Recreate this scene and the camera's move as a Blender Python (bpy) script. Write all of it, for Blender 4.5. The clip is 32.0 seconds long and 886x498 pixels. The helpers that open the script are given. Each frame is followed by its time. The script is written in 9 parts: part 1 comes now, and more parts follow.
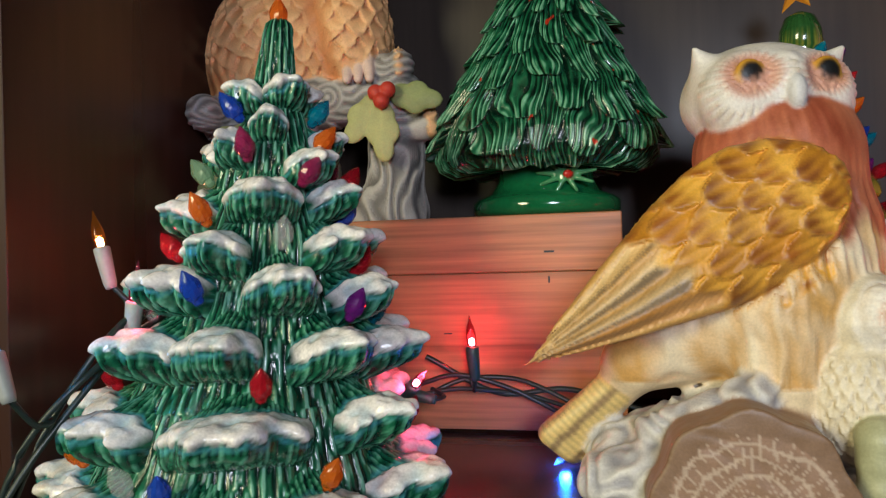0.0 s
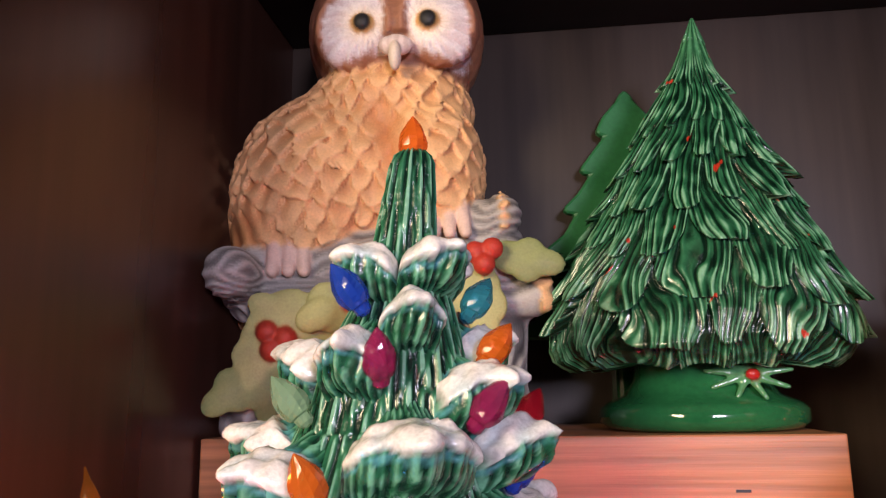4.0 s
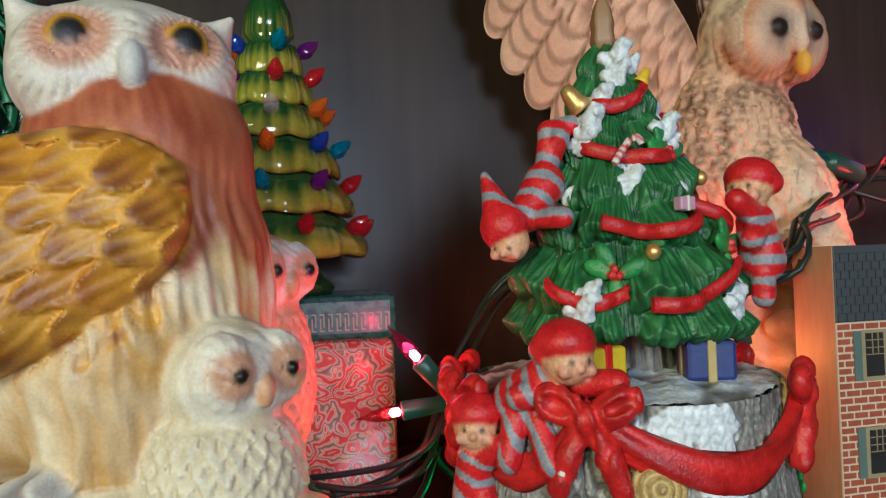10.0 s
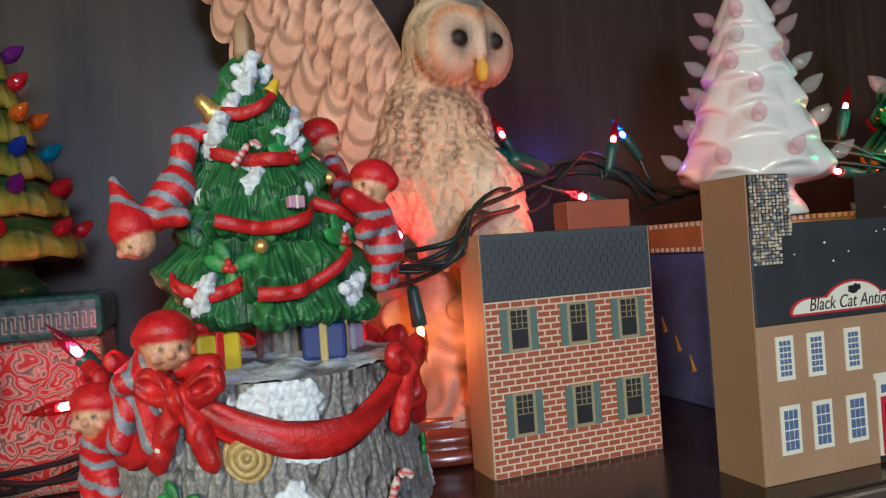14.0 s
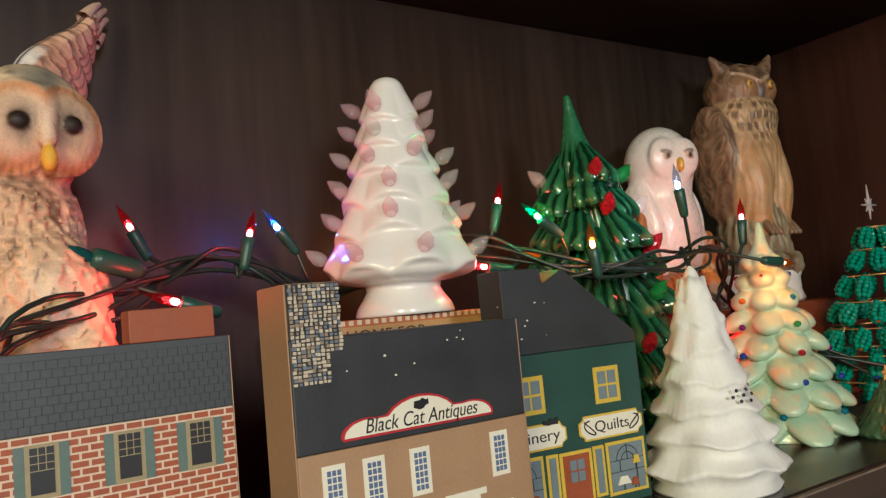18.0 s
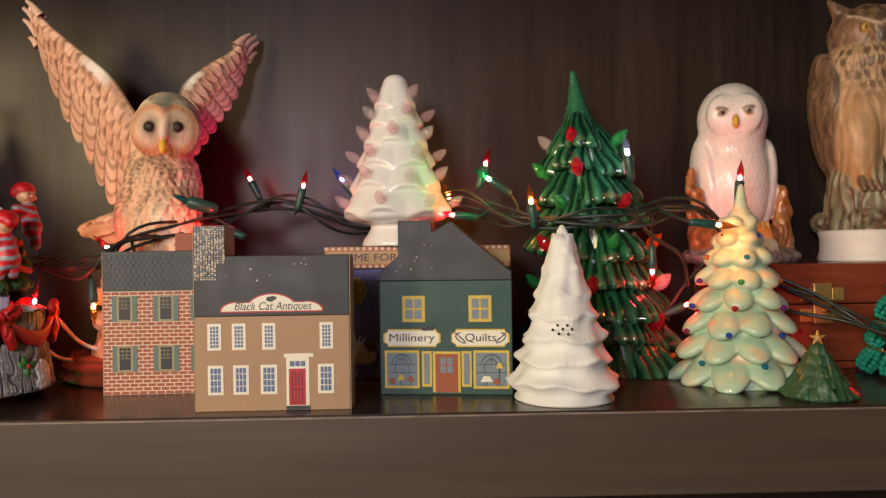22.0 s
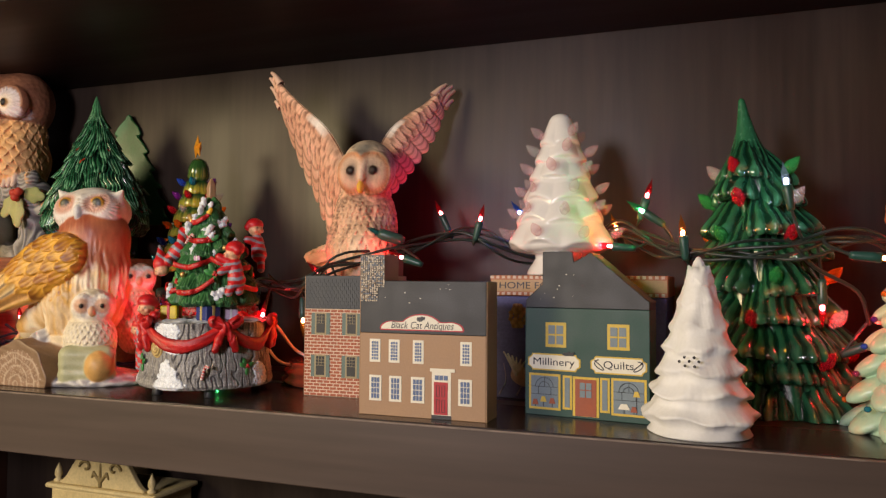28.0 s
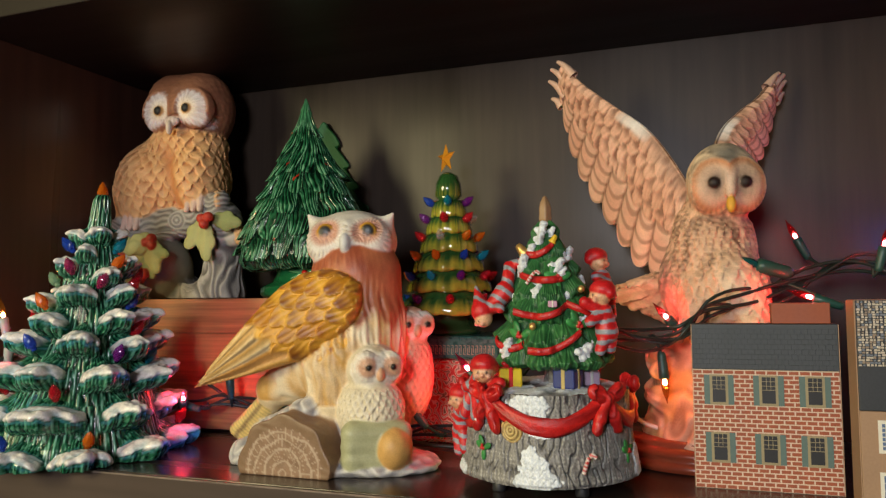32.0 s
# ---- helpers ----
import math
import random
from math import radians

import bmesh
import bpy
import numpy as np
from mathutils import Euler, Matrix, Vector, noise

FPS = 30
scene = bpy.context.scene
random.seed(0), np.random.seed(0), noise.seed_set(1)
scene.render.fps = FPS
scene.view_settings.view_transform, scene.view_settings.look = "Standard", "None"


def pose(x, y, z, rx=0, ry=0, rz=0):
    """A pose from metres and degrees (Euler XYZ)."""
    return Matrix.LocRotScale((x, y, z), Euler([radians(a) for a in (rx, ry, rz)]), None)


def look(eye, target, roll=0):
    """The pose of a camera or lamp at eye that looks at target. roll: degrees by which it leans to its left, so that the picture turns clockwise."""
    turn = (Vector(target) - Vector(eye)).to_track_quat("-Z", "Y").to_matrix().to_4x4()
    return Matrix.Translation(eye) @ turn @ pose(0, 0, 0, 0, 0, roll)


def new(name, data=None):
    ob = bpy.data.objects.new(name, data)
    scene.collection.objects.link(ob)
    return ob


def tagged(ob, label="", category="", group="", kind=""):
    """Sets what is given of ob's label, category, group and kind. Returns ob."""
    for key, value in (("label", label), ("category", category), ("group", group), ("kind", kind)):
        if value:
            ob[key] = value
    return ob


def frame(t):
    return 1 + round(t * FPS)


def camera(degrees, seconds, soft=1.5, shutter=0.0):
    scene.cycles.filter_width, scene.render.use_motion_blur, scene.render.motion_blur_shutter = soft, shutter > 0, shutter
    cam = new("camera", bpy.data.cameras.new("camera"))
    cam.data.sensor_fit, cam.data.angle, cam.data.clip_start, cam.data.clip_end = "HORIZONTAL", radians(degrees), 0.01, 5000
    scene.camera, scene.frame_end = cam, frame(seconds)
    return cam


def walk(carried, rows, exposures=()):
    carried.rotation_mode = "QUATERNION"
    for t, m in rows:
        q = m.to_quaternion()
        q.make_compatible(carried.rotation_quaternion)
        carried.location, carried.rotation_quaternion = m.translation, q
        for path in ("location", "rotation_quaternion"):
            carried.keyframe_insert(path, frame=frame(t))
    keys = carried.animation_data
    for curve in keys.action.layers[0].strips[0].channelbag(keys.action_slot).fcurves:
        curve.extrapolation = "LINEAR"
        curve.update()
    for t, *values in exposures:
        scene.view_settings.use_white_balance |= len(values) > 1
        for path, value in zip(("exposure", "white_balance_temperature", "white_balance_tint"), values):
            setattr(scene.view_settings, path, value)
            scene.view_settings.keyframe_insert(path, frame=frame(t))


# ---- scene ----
cam = camera(61.3, 32.0, soft=1.3)
PATH = [
    (0, (0.046, 0.02, 0.107), (-0.391, 1.971, 0.129), -1.7),
    (0.5, (0.026, 0.044, 0.106), (-0.475, 1.98, 0.126), -1.7),
    (1, (-0.001, 0.065, 0.108), (-0.545, 1.989, 0.131), -2.0),
    (1.5, (-0.027, 0.092, 0.111), (-0.539, 2.025, 0.146), -2.1),
    (2, (-0.06, 0.117, 0.115), (-0.513, 2.064, 0.177), -2.0),
    (2.5, (-0.07, 0.129, 0.129), (-0.461, 2.086, 0.248), -1.8),
    (3, (-0.073, 0.133, 0.139), (-0.402, 2.094, 0.352), -1.7),
    (3.5, (-0.073, 0.137, 0.146), (-0.349, 2.096, 0.438), -1.3),
    (5.5, (-0.033, 0.129, 0.16), (-0.132, 2.064, 0.655), -0.5),
    (6, (-0.009, 0.145, 0.155), (-0.028, 2.086, 0.634), -0.5),
    (6.5, (0.007, 0.16, 0.148), (0.08, 2.108, 0.593), -0.7),
    (7, (0.031, 0.168, 0.142), (0.199, 2.12, 0.546), -0.9),
    (7.5, (0.056, 0.169, 0.139), (0.305, 2.124, 0.479), -1.4),
    (8, (0.085, 0.156, 0.137), (0.42, 2.11, 0.404), -1.8),
    (8.5, (0.112, 0.151, 0.129), (0.471, 2.11, 0.317), -2.3),
    (9, (0.142, 0.14, 0.127), (0.505, 2.103, 0.26), -2.3),
    (9.5, (0.163, 0.134, 0.118), (0.528, 2.099, 0.193), -2.2),
    (10, (0.176, 0.123, 0.109), (0.543, 2.089, 0.146), -2.1),
    (10.5, (0.192, 0.108, 0.102), (0.566, 2.073, 0.112), -1.9),
    (11, (0.214, 0.096, 0.1), (0.603, 2.058, 0.091), -1.9),
    (11.5, (0.225, 0.088, 0.096), (0.639, 2.044, 0.079), -2.1),
    (12, (0.23, 0.082, 0.095), (0.677, 2.031, 0.068), -2.4),
    (12.5, (0.232, 0.079, 0.098), (0.725, 2.017, 0.073), -2.8),
    (13, (0.24, 0.079, 0.102), (0.784, 2.003, 0.079), -3.1),
    (13.5, (0.248, 0.077, 0.103), (0.851, 1.984, 0.091), -3.5),
    (15.5, (0.288, 0.075, 0.109), (1.156, 1.875, 0.172), -5.0),
    (16, (0.303, 0.079, 0.107), (1.257, 1.835, 0.191), -5.2),
    (16.5, (0.315, 0.082, 0.108), (1.346, 1.792, 0.214), -5.4),
    (17, (0.329, 0.079, 0.11), (1.416, 1.752, 0.241), -5.5),
    (17.5, (0.341, 0.074, 0.111), (1.456, 1.727, 0.268), -5.5),
    (18, (0.371, 0.063, 0.111), (1.478, 1.72, 0.28), -5.3),
    (18.5, (0.401, 0.051, 0.108), (1.468, 1.734, 0.275), -5.2),
    (19, (0.404, 0.034, 0.093), (1.38, 1.772, 0.254), -5.1),
    (19.5, (0.424, -0.003, 0.107), (1.26, 1.809, 0.245), -4.9),
    (20, (0.454, -0.023, 0.118), (1.102, 1.865, 0.237), -4.4),
    (20.5, (0.537, -0.039, 0.124), (0.962, 1.913, 0.217), -3.4),
    (21, (0.604, -0.073, 0.112), (0.863, 1.91, 0.172), -2.3),
    (21.5, (0.623, -0.144, 0.111), (0.75, 1.851, 0.14), -1.3),
    (22, (0.631, -0.192, 0.108), (0.673, 1.808, 0.11), -0.8),
    (22.5, (0.641, -0.201, 0.113), (0.656, 1.799, 0.113), -0.8),
    (23, (0.666, -0.217, 0.114), (0.675, 1.783, 0.12), -0.7),
    (23.5, (0.699, -0.237, 0.114), (0.694, 1.762, 0.131), -0.6),
    (24, (0.721, -0.252, 0.114), (0.675, 1.747, 0.155), -0.3),
    (24.5, (0.761, -0.251, 0.121), (0.654, 1.746, 0.183), 0.0),
    (26.5, (0.838, -0.24, 0.111), (0.384, 1.704, 0.224), 0.7),
    (27, (0.804, -0.237, 0.107), (0.268, 1.687, 0.211), 0.6),
    (27.5, (0.775, -0.226, 0.106), (0.137, 1.667, 0.195), 0.4),
    (28, (0.742, -0.221, 0.107), (0.049, 1.653, 0.189), 0.4),
    (28.5, (0.705, -0.217, 0.109), (-0.023, 1.644, 0.185), 0.3),
    (29, (0.665, -0.209, 0.112), (-0.082, 1.645, 0.182), 0.1),
    (29.5, (0.611, -0.206, 0.117), (-0.125, 1.653, 0.172), -0.4),
    (30, (0.553, -0.214, 0.123), (-0.156, 1.655, 0.186), -1.0),
    (30.5, (0.506, -0.224, 0.126), (-0.172, 1.656, 0.201), -1.3),
    (31, (0.471, -0.213, 0.126), (-0.189, 1.673, 0.217), -1.4),
    (31.5, (0.436, -0.194, 0.131), (-0.237, 1.686, 0.243), -1.1),
    (32, (0.4, -0.158, 0.131), (-0.287, 1.716, 0.257), -0.6),
]
EXPOSURES = [(0.0, -0.72, 5400, 10), (1.0, -0.60, 5700, 18), (2.0, -0.66, 6200, 42), (3.0, -0.52, 6000, 48), (3.5, -0.36, 5900, 42), (6.0, 0.08, 5400, 20), (7.0, 0.0, 4700, 16), (8.0, -0.10, 4750, 2), (9.0, -0.58, 4950, 5), (10.0, -0.82, 5000, 4), (12.0, -0.82, 5050, 9), (13.0, -0.80, 4950, 8), (16.0, -0.74, 5400, 10), (18.0, -0.56, 5800, 10), (20.0, -0.62, 6200, 9), (21.0, -0.62, 6300, 10), (22.0, -0.52, 6500, 20), (24.0, -0.40, 6400, 22), (28.0, -0.56, 6350, 22), (30.0, -0.64, 5900, 14), (32.0, -0.72, 6100, 9)]
walk(cam, [(t, look(eye, target, roll)) for t, eye, target, roll in PATH], EXPOSURES)

# ---- light: a dim room, one soft lamp in front of the bookcase ----
world = bpy.data.worlds.new("room_air")
world.use_nodes = True
world.node_tree.nodes["Background"].inputs[0].default_value = (0.9, 0.75, 0.6, 1)
world.node_tree.nodes["Background"].inputs[1].default_value = 0.02
scene.world = world


def lamp(name, kind, place, target, watts, colour, size):
    data = bpy.data.lights.new(name, kind)
    data.energy, data.color = watts, colour
    if kind == "AREA":
        data.size = size
    else:
        data.shadow_soft_size = size
    ob = new(name, data)
    ob.matrix_world = look(place, target)
    return ob


lamp("torch_lamp", "AREA", (0.30, -0.80, 0.30), (0.36, 0.5, 0.16), 11.6, (1.0, 0.95, 0.92), 0.20)
lamp("room_lamp", "AREA", (-0.80, -1.15, 0.50), (0.25, 0.58, 0.22), 36.0, (1.0, 0.83, 0.42), 0.50)


# ---- tools ----


def mesh_of(name, verts, faces, material, smooth=True, colours=None):
    me = bpy.data.meshes.new(name)
    verts, faces = np.asarray(verts, np.float32), np.asarray(faces, np.int32)
    me.vertices.add(len(verts))
    me.vertices.foreach_set("co", verts.ravel())
    me.loops.add(faces.size)
    me.loops.foreach_set("vertex_index", faces.ravel())
    me.polygons.add(len(faces))
    me.polygons.foreach_set("loop_start", np.arange(0, faces.size, faces.shape[1], dtype=np.int32))
    me.polygons.foreach_set("use_smooth", np.full(len(faces), smooth))
    me.update(calc_edges=True)
    if colours is not None:
        layer = me.color_attributes.new("paint", "FLOAT_COLOR", "POINT")
        layer.data.foreach_set("color", np.c_[np.clip(colours, 0, 1), np.ones(len(verts))].astype(np.float32).ravel())
    me.materials.append(material)
    return me


def part(name, data, material=None, parent=None, label="", at=None):
    """Links a bmesh or a mesh as one object, under a thing or a part where one is given."""
    if isinstance(data, bmesh.types.BMesh):
        me = bpy.data.meshes.new(name)
        data.to_mesh(me)
        data.free()
        me.materials.append(material)
        data = me
    ob = new(name, data)
    if parent:
        ob.parent = parent
    if at is not None:
        ob.matrix_basis = at
    if label:
        tagged(ob, label)
    return ob


def thing(name, at, label, category, group="", kind=""):
    ob = new(name)
    ob.empty_display_size = 0.02
    ob.matrix_basis = at
    return tagged(ob, label, category, group, kind)


def block(x0, x1, y0, y1, z0, z1, bevel=0.0008):
    bm = bmesh.new()
    bmesh.ops.create_cube(bm, size=1.0)
    for v in bm.verts:
        v.co = Vector((x0 + (v.co.x + 0.5) * (x1 - x0), y0 + (v.co.y + 0.5) * (y1 - y0), z0 + (v.co.z + 0.5) * (z1 - z0)))
    if bevel:
        bmesh.ops.bevel(bm, geom=bm.edges[:], offset=bevel, segments=2, affect="EDGES", profile=0.5)
    return bm


def prism(outline, y0, y1, bevel=0.0006):
    """A flat shape in x and z, drawn out from y0 to y1."""
    bm = bmesh.new()
    front = [bm.verts.new((x, y0, z)) for x, z in outline]
    bm.faces.new(front)
    made = bmesh.ops.extrude_face_region(bm, geom=bm.faces[:])
    for v in made["geom"]:
        if isinstance(v, bmesh.types.BMVert):
            v.co.y = y1
    bmesh.ops.recalc_face_normals(bm, faces=bm.faces[:])
    if bevel:
        bmesh.ops.bevel(bm, geom=bm.edges[:], offset=bevel, segments=1, affect="EDGES")
    return bm


def lathe(profile, seg=48, shape=None):
    """Verts and quads of a turned form; profile: rows of radius, height; shape(angle, r, z) moves them."""
    pr = np.array(profile, float)
    ang = np.linspace(0, 2 * np.pi, seg, endpoint=False)
    A, R = np.meshgrid(ang, pr[:, 0])
    Z = np.repeat(pr[:, 1][:, None], seg, 1)
    if shape:
        R, Z = shape(A, R, Z)
    v = np.stack([R * np.cos(A), R * np.sin(A), Z], -1).reshape(-1, 3)
    i, j = np.meshgrid(np.arange(len(pr) - 1), np.arange(seg), indexing="ij")
    k = (j + 1) % seg
    f = np.stack([i * seg + j, i * seg + k, (i + 1) * seg + k, (i + 1) * seg + j], -1).reshape(-1, 4)
    return v, f


def smooth_line(points, step=0.004):
    p = np.array(points, float)
    p = np.vstack([2 * p[0] - p[1], p, 2 * p[-1] - p[-2]])
    out = []
    for a, b, c, d in zip(p, p[1:], p[2:], p[3:]):
        n = max(2, int(np.linalg.norm(c - b) / step))
        t = np.linspace(0, 1, n, endpoint=False)[:, None]
        out.append(0.5 * (2 * b + (c - a) * t + (2 * a - 5 * b + 4 * c - d) * t**2 + (3 * b - a - 3 * c + d) * t**3))
    return np.vstack([*out, p[-2:-1]])


def tube(points, radius, seg=8, step=0.004):
    """Verts and quads of a round cord along a smooth line; radius: a number, or one for each end."""
    p = smooth_line(points, step)
    r = np.linspace(*(radius if isinstance(radius, tuple) else (radius, radius)), len(p))
    t = np.gradient(p, axis=0)
    t /= np.linalg.norm(t, axis=1)[:, None] + 1e-12
    up = np.where(np.abs(t[:, 2:3]) > 0.9, [[1.0, 0, 0]], [[0, 0, 1.0]])
    u = np.cross(t, up)
    u /= np.linalg.norm(u, axis=1)[:, None]
    w = np.cross(u, t)
    a = np.linspace(0, 2 * np.pi, seg, endpoint=False)
    v = p[:, None] + r[:, None, None] * (np.cos(a)[None, :, None] * u[:, None] + np.sin(a)[None, :, None] * w[:, None])
    i, j = np.meshgrid(np.arange(len(p) - 1), np.arange(seg), indexing="ij")
    k = (j + 1) % seg
    f = np.stack([i * seg + j, i * seg + k, (i + 1) * seg + k, (i + 1) * seg + j], -1).reshape(-1, 4)
    return v.reshape(-1, 3), f


def joined(*pieces):
    vs, fs, n = [], [], 0
    for v, f in pieces:
        vs.append(v)
        fs.append(np.asarray(f) + n)
        n += len(v)
    return np.vstack(vs), np.vstack(fs)


def wave(p, scale, seed=0.0):
    """Cheap smooth noise in -1..1 at points p, about one bump per scale metres."""
    q = np.asarray(p) / scale
    x, y, z = q[..., 0] + seed, q[..., 1] + 1.7 * seed, q[..., 2] - seed
    return (np.sin(2.1 * x + 1.3 * np.sin(1.7 * y + z)) + np.sin(2.3 * y + 1.1 * np.sin(1.9 * z + x)) + np.sin(1.9 * z + 1.2 * np.sin(2.2 * x - y))) / 3


def shingles(u, v, w, h):
    """Rows of overlapping rounded feathers: height above the tip (0 to 2), place across (-1 to 1), a number for each."""
    row = np.floor(v / h)
    across = lambda r: ((u / w + 0.5 * (r % 2)) % 1 - 0.5) * 2
    own = lambda r: np.sin(12.9898 * np.floor(u / w + 0.5 * (r % 2)) + 78.233 * r) * 43758.5453 % 1
    d0, d1 = across(row), across(row - 1)
    e0 = v / h - row - 0.9 * np.abs(d0) ** 3.2
    on = e0 >= 0
    return np.where(on, e0, v / h - row + 1 - 0.9 * np.abs(d1) ** 3.2), np.where(on, d0, d1), np.where(on, own(row), own(row - 1))


def mix(a, b, k):
    """Colours a to b by k, each given once or for every point."""
    k = np.clip(np.asarray(k), 0, 1)[..., None]
    return np.asarray(a) * (1 - k) + np.asarray(b) * k


def wrap(name, A, R, Z, colours, material, lean=(0.0, 0.0), squash=1.0):
    """A form given by its radius round an upright axis; rows of angle, radius and height."""
    n, seg = A.shape
    v = np.stack([R * np.cos(A) + lean[0] * Z, R * np.sin(A) * squash + lean[1] * Z, Z], -1).reshape(-1, 3)
    i, j = np.meshgrid(np.arange(n - 1), np.arange(seg), indexing="ij")
    k = (j + 1) % seg
    f = np.stack([i * seg + j, i * seg + k, (i + 1) * seg + k, (i + 1) * seg + j], -1).reshape(-1, 4)
    return mesh_of(name, v, f, material, True, colours.reshape(-1, 3))


class Clay:
    """A lump on a grid: round forms melt together, colours with them, and mesh() draws its skin."""

    def __init__(self, lo, hi, step, base=(0.5, 0.5, 0.5)):
        self.lo, self.step = np.array(lo, float), step
        self.n = tuple(np.ceil((np.array(hi) - self.lo) / step).astype(int) + 1)
        self.d = np.full(self.n, 0.5, np.float32)
        self.c = np.empty(self.n + (3,), np.float32)
        self.c[:] = base

    def _cut(self, lo, hi):
        a = np.clip(((np.array(lo) - self.lo) / self.step).astype(int), 0, np.array(self.n) - 1)
        b = np.clip(((np.array(hi) - self.lo) / self.step).astype(int) + 2, 1, np.array(self.n))
        s = tuple(slice(i, j) for i, j in zip(a, b))
        g = np.meshgrid(*[self.lo[i] + self.step * np.arange(a[i], b[i]) for i in range(3)], indexing="ij")
        return s, np.stack(g, -1)

    def _blend(self, s, new_d, colour, k, cut):
        d = self.d[s].copy()
        if cut:
            h = np.clip(0.5 - 0.5 * (d + new_d) / k, 0, 1)
            self.d[s] = d * (1 - h) - new_d * h + k * h * (1 - h)
        else:
            h = np.clip(0.5 + 0.5 * (d - new_d) / k, 0, 1)
            self.d[s] = d * (1 - h) + new_d * h - k * h * (1 - h)
        if colour is not None and not cut:
            h = np.clip(0.5 + 0.5 * (d - new_d) / (0.35 * k), 0, 1)
            self.c[s] = self.c[s] * (1 - h[..., None]) + np.array(colour, np.float32) * h[..., None]

    def ball(self, c, r, colour=None, k=0.002, turn=(0, 0, 0), cut=False):
        r = np.array((r, r, r) if np.isscalar(r) else r, float)
        m = r.max() + k + 2 * self.step
        s, p = self._cut(np.array(c) - m, np.array(c) + m)
        q = p - np.array(c)
        if any(turn):
            q = q @ np.array(Euler([radians(v) for v in turn]).to_matrix())
        k0, k1 = np.linalg.norm(q / r, axis=-1), np.linalg.norm(q / r**2, axis=-1)
        self._blend(s, k0 * (k0 - 1) / np.maximum(k1, 1e-6), colour, k, cut)
        return self

    def rod(self, a, b, ra, rb=None, colour=None, k=0.002, cut=False):
        a, b, rb = np.array(a, float), np.array(b, float), ra if rb is None else rb
        m = max(ra, rb) + k + 2 * self.step
        s, p = self._cut(np.minimum(a, b) - m, np.maximum(a, b) + m)
        q, w = p - a, b - a
        t = np.clip(q @ w / (w @ w), 0, 1)
        self._blend(s, np.linalg.norm(q - t[..., None] * w, axis=-1) - ra - (rb - ra) * t, colour, k, cut)
        return self

    def flat(self, z):
        """Cuts it off level at height z."""
        s, p = self._cut(self.lo, self.lo + self.step * (np.array(self.n) - 1))
        self.d = np.maximum(self.d, z - p[..., 2])
        return self

    def rough(self, f, band=0.006):
        """Adds the relief f(points) to the skin."""
        i = np.argwhere(np.abs(self.d) < band)
        self.d[tuple(i.T)] -= f(self.lo + self.step * i).astype(np.float32)
        return self

    def field(self, lo, hi, f, colour, k=0.002):
        """Melts in any form given as a signed distance of points."""
        s, p = self._cut(lo, hi)
        self._blend(s, f(p).astype(np.float32), colour, k, False)
        return self

    def carve(self, f, band=0.006):
        """Adds relief and paint near the skin; f(points, colours) gives both."""
        i = np.argwhere(np.abs(self.d) < band)
        t = tuple(i.T)
        relief, colour = f(self.lo + self.step * i, self.c[t])
        self.d[t] -= relief.astype(np.float32)
        self.c[t] = colour
        return self

    def skin(self, paint=None):
        """Verts, quads and colours of the surface."""
        d, n = self.d, self.n
        d[[0, -1]] = d[:, [0, -1]] = d[:, :, [0, -1]] = 0.5
        ins = d < 0
        corners = [(x, y, z) for x in (0, 1) for y in (0, 1) for z in (0, 1)]
        view = lambda g, o: g[o[0] : n[0] - 1 + o[0], o[1] : n[1] - 1 + o[1], o[2] : n[2] - 1 + o[2]]
        count = sum(view(ins, o).astype(np.int8) for o in corners)
        act = (count > 0) & (count < 8)
        at = np.argwhere(act)
        vals = {o: view(d, o)[act] for o in corners}
        total, hits = np.zeros((len(at), 3)), np.zeros(len(at))
        for a in corners:
            for ax in range(3):
                if a[ax] == 0:
                    b = tuple(v + (i == ax) for i, v in enumerate(a))
                    va, vb = vals[a], vals[b]
                    x = (va < 0) != (vb < 0)
                    t = np.where(x, va / np.where(x, va - vb, 1), 0)
                    total += x[:, None] * (np.array(a) + t[:, None] * np.eye(3)[ax])
                    hits += x
        verts = self.lo + self.step * (at + total / hits[:, None])
        col = sum(self.c[at[:, 0] + o[0], at[:, 1] + o[1], at[:, 2] + o[2]] for o in corners) / 8
        ids = np.full(act.shape, -1, np.int32)
        ids[act] = np.arange(len(at))
        faces = []
        for ax in range(3):
            lo = [slice(1, -1)] * 3
            hi = [slice(1, -1)] * 3
            lo[ax], hi[ax] = slice(0, -1), slice(1, None)
            A, B = ins[tuple(lo)], ins[tuple(hi)]
            e = np.argwhere(A != B)
            flip = A[tuple(e.T)]
            base = e + 1
            base[:, ax] -= 1
            u, w = [(1, 2), (2, 0), (0, 1)][ax]
            quad = []
            for du, dw in ((1, 1), (0, 1), (0, 0), (1, 0)):
                c = base.copy()
                c[:, u] -= du
                c[:, w] -= dw
                quad.append(ids[tuple(c.T)])
            q = np.stack(quad, -1)
            q[~flip] = q[~flip][:, ::-1]
            faces.append(q)
        faces = np.vstack(faces)
        faces = faces[(faces >= 0).all(1)]
        if paint:
            col = paint(verts, col)
        return verts, faces, col

    def mesh(self, name, material, paint=None):
        v, f, col = self.skin(paint)
        return mesh_of(name, v, f, material, True, col)


